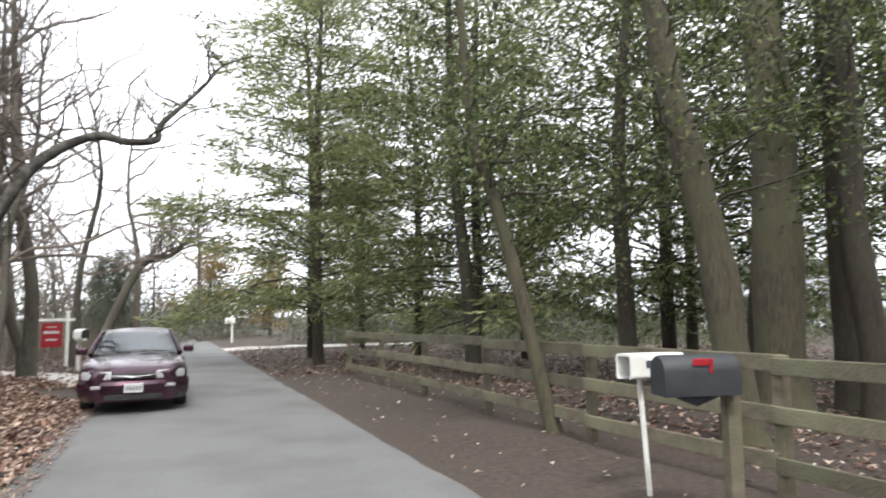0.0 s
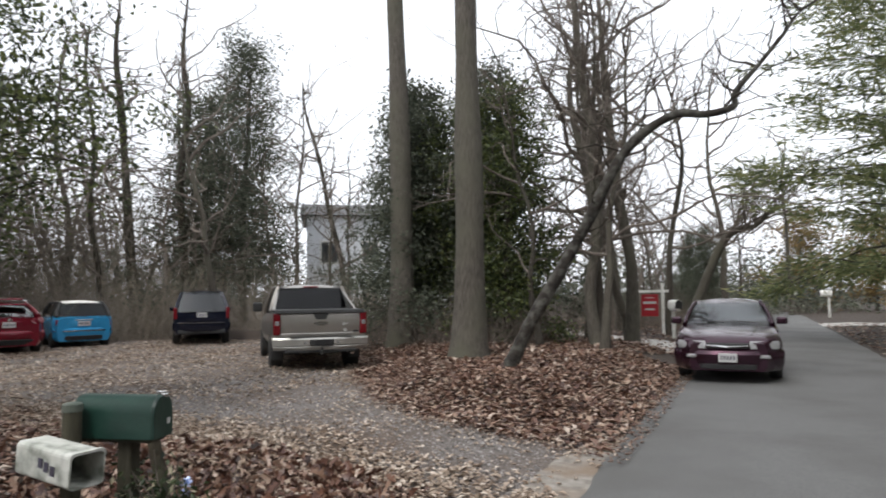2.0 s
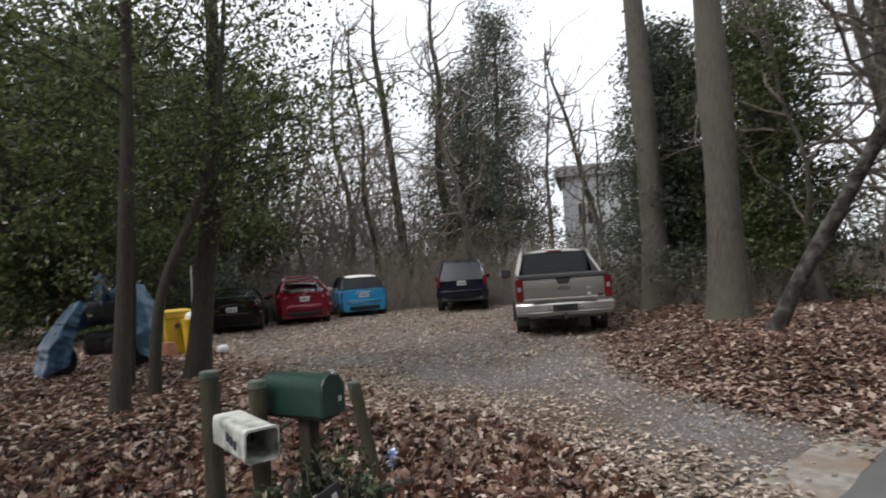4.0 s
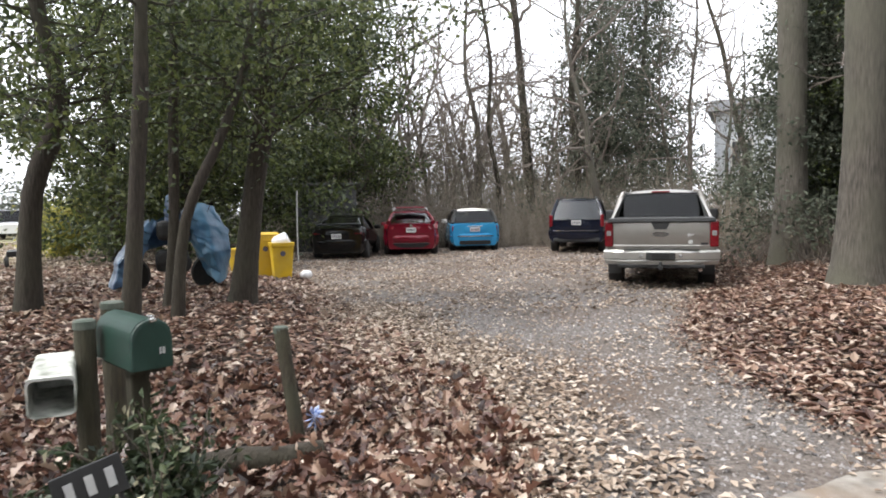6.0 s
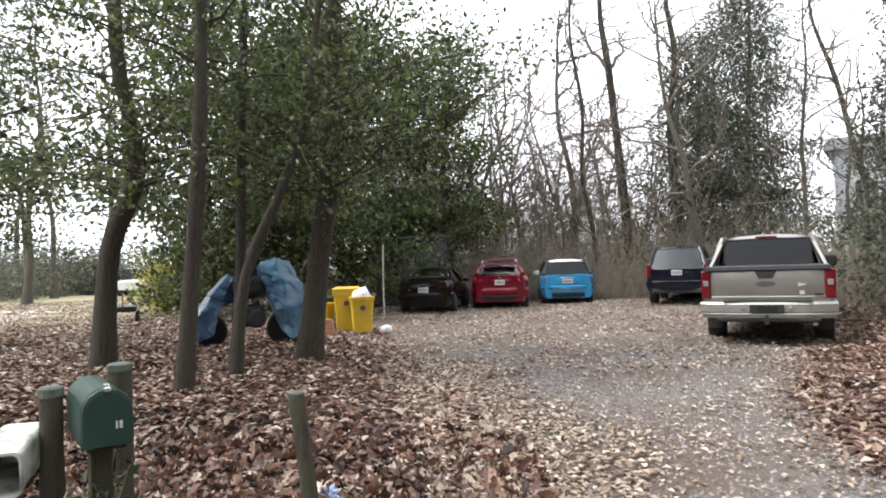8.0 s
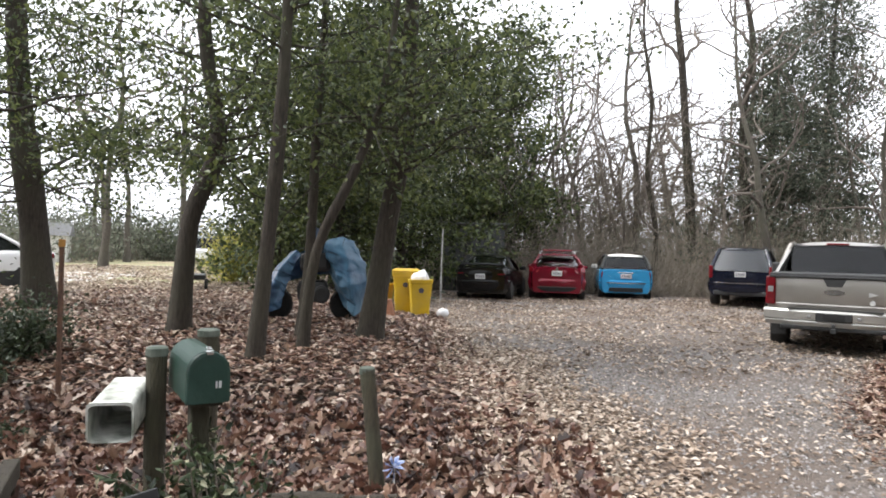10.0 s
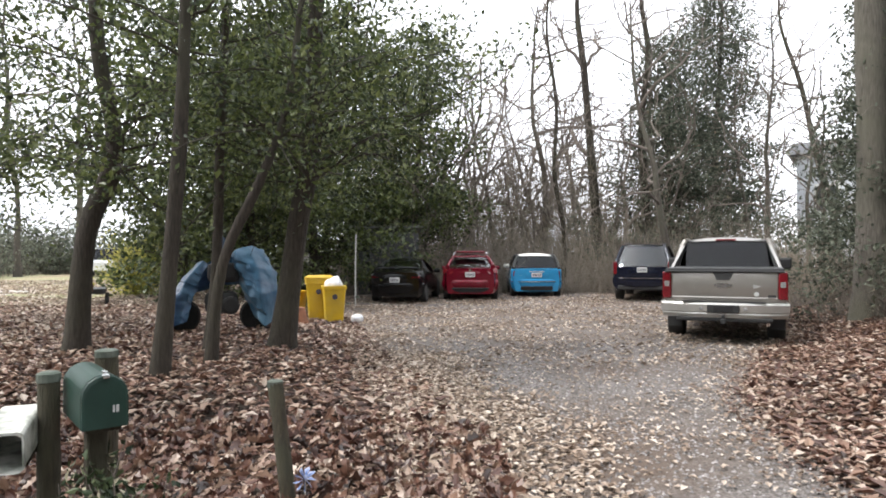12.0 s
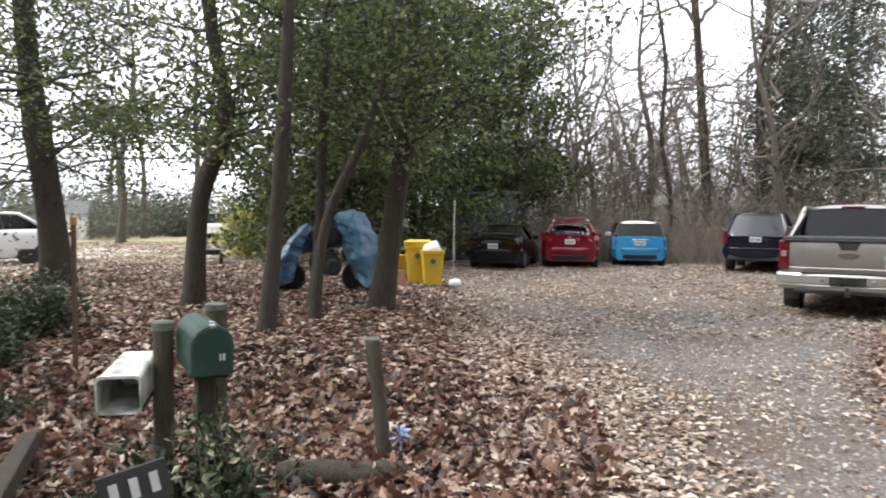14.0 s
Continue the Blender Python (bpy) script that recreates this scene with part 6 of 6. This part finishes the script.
# ---- signs and mailboxes along the lane ----
sg = thing("house_sale_sign", pose(-11.4, 22.1, ground_z(-11.4, 22.1), 0, 0, 22), "white post with a hanging red property sign", "sign")
part("post", Shape().box((0, 0, 0.93), (0.1, 0.1, 1.9), bevel=0.01).box((0, 0, 1.9), (0.14, 0.14, 0.04), bevel=0.01), WHITE, sg)
part("arm", Shape().box((-0.36, 0, 1.62), (1.15, 0.08, 0.09), bevel=0.008), WHITE, sg)
pn = part("panel", Shape().box((-0.47, 0, 1.1), (0.62, 0.03, 0.82), bevel=0.005), RED, sg, "red panel")
part("lettering_bar", Shape().box((-0.47, -0.02, 1.2), (0.46, 0.006, 0.09)), PLATE, pn)
part("lettering_bar", Shape().box((-0.47, -0.02, 0.95), (0.34, 0.006, 0.06)), PLATE, pn)
part("lettering_bar", Shape().box((-0.47, -0.02, 1.38), (0.3, 0.006, 0.03)), PLATE, pn)


def lane_mailbox(x, y, turn, label, h=1.05):
    ob = thing("mailbox", pose(x, y, ground_z(x, y), 0, 0, turn), label, "mailbox", "white mailboxes along the lane")
    part("post", Shape().box((0, 0, h / 2), (0.1, 0.1, h + 0.1), bevel=0.01), WHITE, ob)
    part("arm", Shape().box((0.15, 0, h - 0.04), (0.7, 0.09, 0.07), bevel=0.006), WHITE, ob)
    s = Shape().loft([[(p[0], p[1], p[2] + h) for p in arch_ring(x_, 0.13, 0.3)] for x_ in (-0.15, 0.5)], closed=True, cap=True)
    s.smooth = 40
    part("box", s, WHITE, ob)
    part("door", Shape().loft([[(p[0], p[1], p[2] + h) for p in arch_ring(x_, w_, 0.29)] for x_, w_ in ((0.502, 0.125), (0.515, 0.12))], closed=True, cap=True), DARK, ob)
    return ob


lane_mailbox(-10.35, 20.9, -40, "white mailbox on a white post beside the side driveway")
lane_mailbox(-12.1, 42.2, -140, "white mailbox far along the lane", 1.3)

# the pair of boxes at the fence
SLATE = mat("dark_slate_metal", (0.014, 0.016, 0.02), (0.024, 0.026, 0.03), 6, 0.6, 0.1, 30)
nb = thing("newspaper_box", pose(3.12, 4.72, ground_z(3.2, 4.9), 0, 0, 0), "white newspaper box on a thin white pole by the fence", "newspaper box")
part("pole", Shape().tube([(0.12, 0.2, -0.1), (0.05, 0.15, 1.0)], [0.022, 0.022], 10), WHITE, nb)
turn_box = Matrix.Translation((-0.12, 0.0, 1.0)) @ Matrix.Rotation(radians(180 + 28), 4, "Z")
s = Shape().loft([[turn_box @ Vector(p) for p in square_ring(x_, w_, h_)] for x_, w_, h_ in ((-0.62, 0.085, 0.2), (0.0, 0.09, 0.21), (0.0, 0.075, 0.19), (-0.3, 0.075, 0.18))], closed=True)
part("tube", s, WHITE, nb)
part("lettering_bar", Shape().box((-0.3, 0.093, 0.12), (0.26, 0.004, 0.06), turn_box), BAR, nb)
dm = thing("mailbox", pose(3.68, 4.18, ground_z(3.9, 4.2), 0, 0, 8), "dark slate mailbox with a red flag on a wooden post", "mailbox")
part("post", Shape().box((0.0, 0.05, 0.5), (0.11, 0.11, 1.1), bevel=0.012), WOOD, dm)
s = Shape().loft([[(p[0], p[1], p[2] + 0.93) for p in arch_ring(x_, 0.12, h_)] for x_, h_ in ((-0.6, 0.29), (-0.58, 0.3), (-0.04, 0.3), (0.0, 0.29))], closed=True, cap=True)
s.smooth = 40
part("shell", s, SLATE, dm)
part("flag", Shape().box((-0.3, -0.125, 1.18), (0.16, 0.008, 0.05), bevel=0.003).box((-0.24, -0.125, 1.15), (0.025, 0.008, 0.1)), RED, dm, "red metal flag")
part("bracket", Shape().slab([(-0.5, -0.05, 0.93), (-0.1, -0.05, 0.93), (-0.32, -0.05, 0.85)], (0, 0.1, 0)), SLATE, dm)

# ---- buildings seen through the trees ----
SIDING = mat("pale_grey_siding", (0.74, 0.76, 0.79), (0.64, 0.66, 0.69), 3, 0.7)
PIPE = mat("pale_metal_pipe", (0.5, 0.5, 0.48), (0.36, 0.35, 0.33), 9, 0.6)
ROOF = mat("grey_shingles", (0.15, 0.15, 0.155), (0.1, 0.1, 0.1), 12, 0.9, 0.4, 20)


def house(x, y, turn, w, d, h, label, z=0.0):
    ob = thing("house", pose(x, y, z, 0, 0, turn), label, "house")
    wall = part("wall", Shape().box((0, 0, h / 2), (w, d, h)), SIDING, ob)
    n = int(h / 0.2)
    bm = make_mesh("board", Shape().box((0, 0, 0), (w + 0.02, 0.02, 0.17)))
    for k in range(n):
        o = part("board", bm, SIDING, wall)
        o.matrix_basis = pose(0, -d / 2 - 0.012, 0.1 + 0.2 * k, 6)
    s = Shape().add([(-w / 2 - 0.4, -d / 2 - 0.4, h), (w / 2 + 0.4, -d / 2 - 0.4, h), (w / 2 + 0.4, d / 2 + 0.4, h), (-w / 2 - 0.4, d / 2 + 0.4, h), (-w / 2 - 0.4, 0, h + d * 0.16), (w / 2 + 0.4, 0, h + d * 0.16)],
                    [(0, 1, 5, 4), (2, 3, 4, 5), (0, 4, 3), (1, 2, 5), (0, 3, 2, 1)])
    part("roof", s, ROOF, ob)
    for i in range(int(w / 2.4)):
        for z_ in ([1.5, 4.2] if h > 4.5 else [1.5]):
            fx = -w / 2 + 1.3 + i * 2.4
            f = part("window", Shape().box((fx, -d / 2 - 0.03, z_), (1.1, 0.06, 1.4), bevel=0.01), WHITE, ob)
            part("pane", Shape().box((fx - 0.25, -d / 2 - 0.065, z_), (0.42, 0.02, 1.2)), GLASS, f)
            part("pane", Shape().box((fx + 0.25, -d / 2 - 0.065, z_), (0.42, 0.02, 1.2)), GLASS, f)
    return ob


house(-33.4, 25.6, 58, 9.0, 7.0, 6.4, "two-storey pale grey house with white windows behind the trees")
house(31, 58, -28, 12.0, 8.0, 4.5, "white house glimpsed between the evergreens")
shed = thing("garden_shed", pose(-37, -26.5, 0, 0, 0, 30), "small white shed at the far edge of the lawn", "shed")
part("wall", Shape().box((0, 0, 0.9), (2.4, 2, 1.8)), WHITE, shed)
part("roof", Shape().add([(-1.4, -1.2, 1.8), (1.4, -1.2, 1.8), (1.4, 1.2, 1.8), (-1.4, 1.2, 1.8), (0, -1.2, 2.6), (0, 1.2, 2.6)], [(0, 4, 5, 3), (1, 2, 5, 4), (0, 1, 4), (2, 3, 5), (0, 3, 2, 1)]), ROOF, shed)
GREYBOARD = mat("dark_grey_boards", (0.07, 0.072, 0.075), (0.045, 0.046, 0.048), 6, 0.85, 0.3, 30, stretch=(6, 6, 0.4))
hut = thing("storage_shed", pose(-26.0, 0.1, 0, 0, 0, 4), "small dark grey board shed behind the black car", "shed")
hw_ = part("wall", Shape().box((0, 0, 1.2), (1.6, 2.3, 2.4), bevel=0.01), GREYBOARD, hut)
plank = make_mesh("board", Shape().box((0, 0, 0), (0.02, 0.185, 2.36), bevel=0.004))
for k in range(12):
    o = part("board", plank, GREYBOARD, hw_)
    o.matrix_basis = pose(0.81, -1.045 + 0.19 * k, 1.2)
part("roof", Shape().slab([(-1.0, -1.3, 2.42), (1.0, -1.3, 2.56), (1.0, 1.3, 2.56), (-1.0, 1.3, 2.42)], (0, 0, 0.06)), ROOF, hut)
pp = thing("pipe", pose(-19.2, -0.35, ground_z(-19.2, -0.35)), "thin pale upright pipe beside the black car", "pipe")
part("tube", Shape().tube([(0, 0, -0.1), (0.01, 0.0, 1.1), (0.0, 0.02, 2.15)], [0.022] * 3, 8), PIPE, pp)
far = car_at("jeep", -42.0, -19.3, 20, "small dark off-road car with a white bonnet beyond the lawn", 0.0)
part("body", body_shape([(-1.9, 0.8, 1.0), (-1.7, 0.85, 1.05), (0.5, 0.85, 1.05), (1.8, 0.8, 0.98), (1.95, 0.7, 0.9)], (-1.2, 1.2), 0.4, 0.4), WHITEP, far)
house_of_glass(far, -1.6, -1.4, 0.2, 0.6, 1.05, 1.05, 1.75, 0.72, 0.65, BLACKP, (0.5,))
for x in (-0.84, 0.84):
    for y in (-1.2, 1.2):
        wheel(far, x, y, 0.37, 0.22)
wg = thing("garden_cart", pose(-17.6, -7.2, ground_z(-17.6, -7.2), 0, 0, 25), "low dark garden cart on small wheels by the trees", "cart")
part("tray", Shape().box((0, 0, 0.42), (1.1, 0.6, 0.14), bevel=0.02), DARK, wg)
for x in (-0.4, 0.4):
    for y in (-0.32, 0.32):
        part("wheel", Shape().lathe([(0.03, -0.04), (0.17, -0.04), (0.17, 0.04), (0.03, 0.04)], (x, y, 0.17), 14, "y"), RUBBER, wg)
part("handle", Shape().tube([(0.55, 0, 0.42), (0.95, 0, 0.8), (1.0, 0, 0.95)], [0.016] * 3, 6), RUST, wg)
pale = part("pale_drive", ribbon("pale_drive", [(-12.0, -11.0), (-17.5, -11.6), (-25, -13)], [(-11.0, -16.5), (-18, -18), (-28, -19)], 0.02, 8, 0.08), PALE)
tagged(pale, "pale gravel drive beyond the leaf bank", "driveway", kind="structure")
for x, y, tn in ((-31, -19, 20), (-33, -16, 80)):
    bare_tree(1, x, y, 1.0, tn)

# ---- brush at the edge of the woods ----


def brush(name, boxes, n, h, material, label, seed, leaves=None):
    """A tangle of thin stems, one object."""
    r = np.random.default_rng(seed)
    V, F = [], []
    k = 0
    pts = []
    for i in range(n):
        x0, x1, y0, y1 = boxes[i % len(boxes)]
        x, y = r.uniform(x0, x1), r.uniform(y0, y1)
        z = ground_z(x, y) if i % 4 == 0 or i == 0 else z
        if i % 4:
            x, y = px0 + r.normal() * 0.25, py0 + r.normal() * 0.25
        else:
            px0, py0 = x, y
        L = h * r.uniform(0.3, 1.1)
        d = np.array([r.normal() * 0.35, r.normal() * 0.35, 1.0])
        p = np.array([x, y, z - 0.05])
        rad = r.uniform(0.004, 0.012)
        ring = []
        for j in range(5):
            w = rad * (1 - j / 5.5)
            a = r.uniform(0, 6.28)
            for m in range(3):
                ring.append(p + w * np.array([math.cos(a * 0 + 2.094 * m), math.sin(a * 0 + 2.094 * m), 0]))
            pts.append(p.copy())
            d = d + r.normal(size=3) * 0.28
            p = p + d / np.linalg.norm(d) * L / 4
        for j in range(4):
            for m in range(3):
                F.append((k + j * 3 + m, k + j * 3 + (m + 1) % 3, k + j * 3 + 3 + (m + 1) % 3, k + j * 3 + 3 + m))
        V += ring
        k += 15
    ob = part(name, mesh_np(name, np.array(V), np.array(F)), material)
    tagged(ob, label, "brush", kind="stuff")
    if leaves:
        P = np.array(pts)
        P = P[P[:, 2] > 0.15]
        P = P[r.integers(len(P), size=leaves[1])] + r.normal(size=(leaves[1], 3)) * 0.12
        o = part("dry_foliage", leaf_mesh("dry_foliage", P, leaves[2], 0.5, seed), leaves[0])
        tagged(o, "withered leaves hanging in the brush", "leaves", kind="stuff")


DRY = leaf_mat("withered_leaves", [(0.1, 0.08, 0.055), (0.17, 0.135, 0.09), (0.14, 0.135, 0.085), (0.08, 0.09, 0.055)], 0.7, 0.3, 0.3)
brush("brush_by_cars", [(-27, -24.8, -2, 12), (-25, -17, 11.6, 15), (-31, -26, 2, 14)], 5200, 3.0, TWIG_TAN, "tan winter brush behind the parked cars", 1, (DRY, 9000, 0.08))
brush("brush_by_trunks", [(-16, -9.5, 10.6, 14.5), (-9.5, -7, 11, 15)], 2600, 1.5, TWIG, "brown brush under the tall trunks", 2, (DRY, 4000, 0.07))
brush("brush_far_lane", [(-19, -12.5, 21, 34), (-14, -11, 24, 40)], 1800, 2.2, TWIG, "grey brush along the lane", 3, (DRY, 3000, 0.09))
brush("brush_far_lawn", [(-60, -34, -38, -24), (-62, -45, -24, -6), (-30, -14, -40, -28), (-45, -28, -8, 0)], 3000, 4.0, TWIG, "grey brush beyond the lawn", 4, (CEDAR, 16000, 0.26))
brush("lawn_thicket", [(-56, -45, -40, -8), (-50, -44, -34, -14)], 2600, 4.6, BARK_DARK, "dark green evergreen thicket beyond the lawn", 9, (CEDAR_DARK, 26000, 0.3))
brush("brush_deep", [(-46, -27.5, -3, 13), (-50, -34, 8, 24)], 5600, 7.5, TWIG_TAN, "dense grey-brown thicket deep in the woods", 5, (DRY, 22000, 0.15))
brush("brush_fence", [(2, 14, 24, 34), (-4, 12, 30, 40), (14, 30, 14, 34)], 1800, 1.6, TWIG, "undergrowth beyond the evergreens", 6, (HOLLY, 12000, 0.14))

brush("fence_thicket", [(0, 30, 34, 44), (24, 36, 8, 34), (-2, 16, 40, 48)], 2200, 4.4, BARK_DARK, "dark green thicket far behind the evergreens", 10, (CEDAR_DARK, 22000, 0.3))
brush("far_lane_woods", [(-44, -22, 36, 62), (-30, -16, 48, 66), (-56, -36, 26, 50)], 2400, 6.0, TWIG, "dark mixed thicket far behind the side driveway", 17, (CEDAR_DARK, 20000, 0.34))
# Added out of view to block low sky from the cars' paint and glass.
brush("unseen_thicket", [(16, 30, -30, 5), (13, 20, -24, 3)], 2600, 9.0, BARK_DARK, "unseen dark thicket added across the lane to block sky reflections", 19, (CEDAR_DARK, 42000, 0.42))
brush("brush_north", [(-30, -13, 40, 60), (-12, 12, 50, 70), (-8, 4, 37, 46)], 2600, 3.2, TWIG, "grey-green hedges and thickets far along the lane", 7, (CEDAR, 16000, 0.26))

GOLD = leaf_mat("golden_leaves", [(0.2, 0.12, 0.04), (0.3, 0.2, 0.07), (0.16, 0.15, 0.06)], 0.6, 0.4, 0.4)
whole_tree("golden_tree", (-18.0, 54), 7.5, 0.16, BARK_DARK, GOLD, "tree with golden-brown leaves at the lane's bend", 81,
           limbs=60, reach=3.4, clumps=8, per=22, size=0.26, ratio=0.5, crown_from=0.15, taper_top=0.5, rise=0.3, sd=0.4)
whole_tree("golden_tree", (-13.5, 57), 6.5, 0.16, BARK_DARK, GOLD, "rusty-leaved tree far along the lane", 82,
           limbs=60, reach=3.2, clumps=8, per=22, size=0.26, ratio=0.5, crown_from=0.1, taper_top=0.5, rise=0.3, sd=0.4)

# ---- fallen leaves and stones ----


def litter(name, n, box, keep, size, material, label, seed, lift=0.012, curl=0.5, lobed=False):
    r = np.random.default_rng(seed)
    x, y = r.uniform(box[0], box[1], n), r.uniform(box[2], box[3], n)
    ok = keep(x, y, r.uniform(0, 1, n))
    x, y = x[ok], y[ok]
    on_road = np.abs(across(x, y)) < HALF
    z = land(x, y) + lift + r.uniform(0, 0.02, len(x)) + np.where(on_road, 0.05, 0.02)
    C = np.stack([x, y, z], 1)
    d = r.normal(size=(len(x), 3)) * np.array([1, 1, 0.33 * curl])
    me = lobed_mesh(name, C, size * 1.25, seed) if lobed else leaf_mesh(name, C, size, 0.62, seed, d, 0.05, 0.86, 0.2)
    return tagged(part(name, me, material), label, "leaves", kind="stuff")


def on_drive(x, y, slack=0.0):
    return (y > edge_y(x, DRIVE_LEFT) - slack) & (y < edge_y(x, DRIVE_RIGHT) + slack) & (across(x, y) < -HALF)


left_of_lane = lambda x, y: -across(x, y) - HALF
soft = lambda x, y, f=1.3: 0.5 + 0.5 * np.sin(x * f + 1.7 * np.sin(y * 0.9 * f)) * np.sin(y * f * 1.1 + x * 0.4)
litter("bank_leaves", 15000, (-5.6, -1.2, -3.4, 2.6), lambda x, y, u: (~on_drive(x, y, -0.45)) & (left_of_lane(x, y) > 0.1) & (u < 0.95), 0.1, FALLEN_RED, "thick red-brown oak leaves on the bank by the mailboxes", 101, 0.015, lobed=True)
litter("bank_leaf_bits", 13000, (-8, -1.0, -5, 2.8), lambda x, y, u: (~on_drive(x, y, -0.6)) & (left_of_lane(x, y) > 0.0) & (u < 0.9), 0.05, FALLEN, "broken leaf pieces on the bank", 111, 0.02)
litter("bank_far_leaves", 52000, (-17, -1.5, -9, 2.2), lambda x, y, u: (~on_drive(x, y, -0.3)) & (left_of_lane(x, y) > 0.1) & ~((x > -5.6) & (y > -3.4)) & (u < 0.9), 0.12, FALLEN, "red-brown oak leaves under the hollies", 112)
litter("mound_leaves", 44000, (-12, -2.4, 4.6, 12.5), lambda x, y, u: (~on_drive(x, y, -0.35)) & (left_of_lane(x, y) > 0.0) & (u < 0.3 + left_of_lane(x, y) * 0.6) & (u < 0.95), 0.11, FALLEN, "thick brown leaves round the tall trunks", 102, 0.015)
litter("mound_leaf_bits", 30000, (-13, -2.0, 4.4, 12.5), lambda x, y, u: (~on_drive(x, y, -0.6)) & (left_of_lane(x, y) > -0.25), 0.05, FALLEN, "broken brown leaves along the lane's edge", 113, 0.02)
litter("mound_far_leaves", 16000, (-17, -7, 8.5, 15), lambda x, y, u: (~on_drive(x, y, -0.35)) & (left_of_lane(x, y) > 0.1) & (u < 0.7), 0.12, FALLEN, "brown leaves under the brush", 114)
litter("drive_leaves", 78000, (-24, -1.5, -2, 11), lambda x, y, u: on_drive(x, y, 0.3) & (u < 0.13 + 0.85 * soft(x, y, 0.8) ** 2 * soft(y, x, 2.1) + 0.5 * (line_gap(x, y, DRIVE_LEFT) < 0.9) * (x < -5) + 0.3 * (line_gap(x, y, DRIVE_RIGHT) < 0.8)), 0.062, FALLEN_TAN, "pale leaves scattered over the gravel", 103)
litter("far_gravel_leaves", 15000, (-24, -8.5, -2, 11), lambda x, y, u: on_drive(x, y, 0.2) & (u < 0.3 + 0.6 * soft(x, y, 1.1)), 0.1, FALLEN_TAN, "tan leaves strewn over the gravel before the cars", 116)
litter("drift_leaves", 26000, (-10, -1.5, 1.0, 4.2), lambda x, y, u: on_drive(x, y, 0.4) & (u < 1.15 - line_gap(x, y, DRIVE_LEFT) * 0.85 + 0.25 * soft(x, y, 2.4)), 0.075, FALLEN_TAN, "pale leaves drifted along the edge of the gravel", 115)
litter("pale_bank_leaves", 15000, (-20, -7.5, -12, -2.0), lambda x, y, u: (~on_drive(x, y)) & (u < 0.25 + 0.75 * step(-2.0, -6.0, y)), 0.11, FALLEN_TAN, "bleached leaves lying towards the lawn", 117)
litter("lawn_leaves", 30000, (-34, -11, -22, -2.5), lambda x, y, u: (u < 0.75) & ~on_drive(x, y), 0.13, FALLEN_TAN, "pale leaves strewn to the lawn", 104)
litter("verge_leaves", 6000, (-8, 9, 3, 26), lambda x, y, u: (across(x, y) > HALF + 0.1) & (u < 0.25 + 0.75 * (across(x, y) > HALF + 2.6)), 0.08, FALLEN_TAN, "scattered leaves on the bare verge", 105)
litter("fence_leaves", 26000, (-8, 16, 2, 30), lambda x, y, u: (across(x, y) > HALF + 2.9) & (u < 0.8), 0.12, FALLEN, "brown leaves behind the board fence", 106)
litter("side_leaves", 14000, (-24, -5, 14, 32), lambda x, y, u: (left_of_lane(x, y) > 0.1) & (u < 0.6), 0.13, FALLEN, "brown leaves along the lane", 107)
litter("verge_far_leaves", 7000, (-14, 4, 17, 34), lambda x, y, u: (across(x, y) > HALF + 0.1) & (across(x, y) < HALF + 4) & (u < 0.8), 0.12, FALLEN, "rusty leaves on the verge past the fence", 108)


def stones(name, n, box, keep, size, label, seed):
    r = np.random.default_rng(seed)
    x, y = r.uniform(box[0], box[1], n), r.uniform(box[2], box[3], n)
    ok = keep(x, y)
    x, y = x[ok], y[ok]
    m = len(x)
    c = np.stack([x, y, land(x, y) + 0.022], 1)
    oct_ = np.array([(1, 0, 0), (0, 1, 0), (-1, 0, 0), (0, -1, 0), (0, 0, 0.8), (0, 0, -0.6)], float)
    k = (size * r.uniform(0.4, 1.3, m))[:, None, None] * r.uniform(0.6, 1.3, (m, 6, 1))
    v = c[:, None, :] + oct_[None] * k
    f = np.array([(0, 1, 4), (1, 2, 4), (2, 3, 4), (3, 0, 4)])
    F = (np.arange(m) * 6)[:, None, None] + f[None]
    ob = part(name, mesh_np(name, v.reshape(-1, 3), F.reshape(-1, 3)), STONES)
    return tagged(ob, label, "gravel", kind="stuff")


stones("gravel_stones", 30000, (-11, -1.5, 0.5, 8), lambda x, y: on_drive(x, y), 0.016, "loose grey and brown gravel stones", 110)
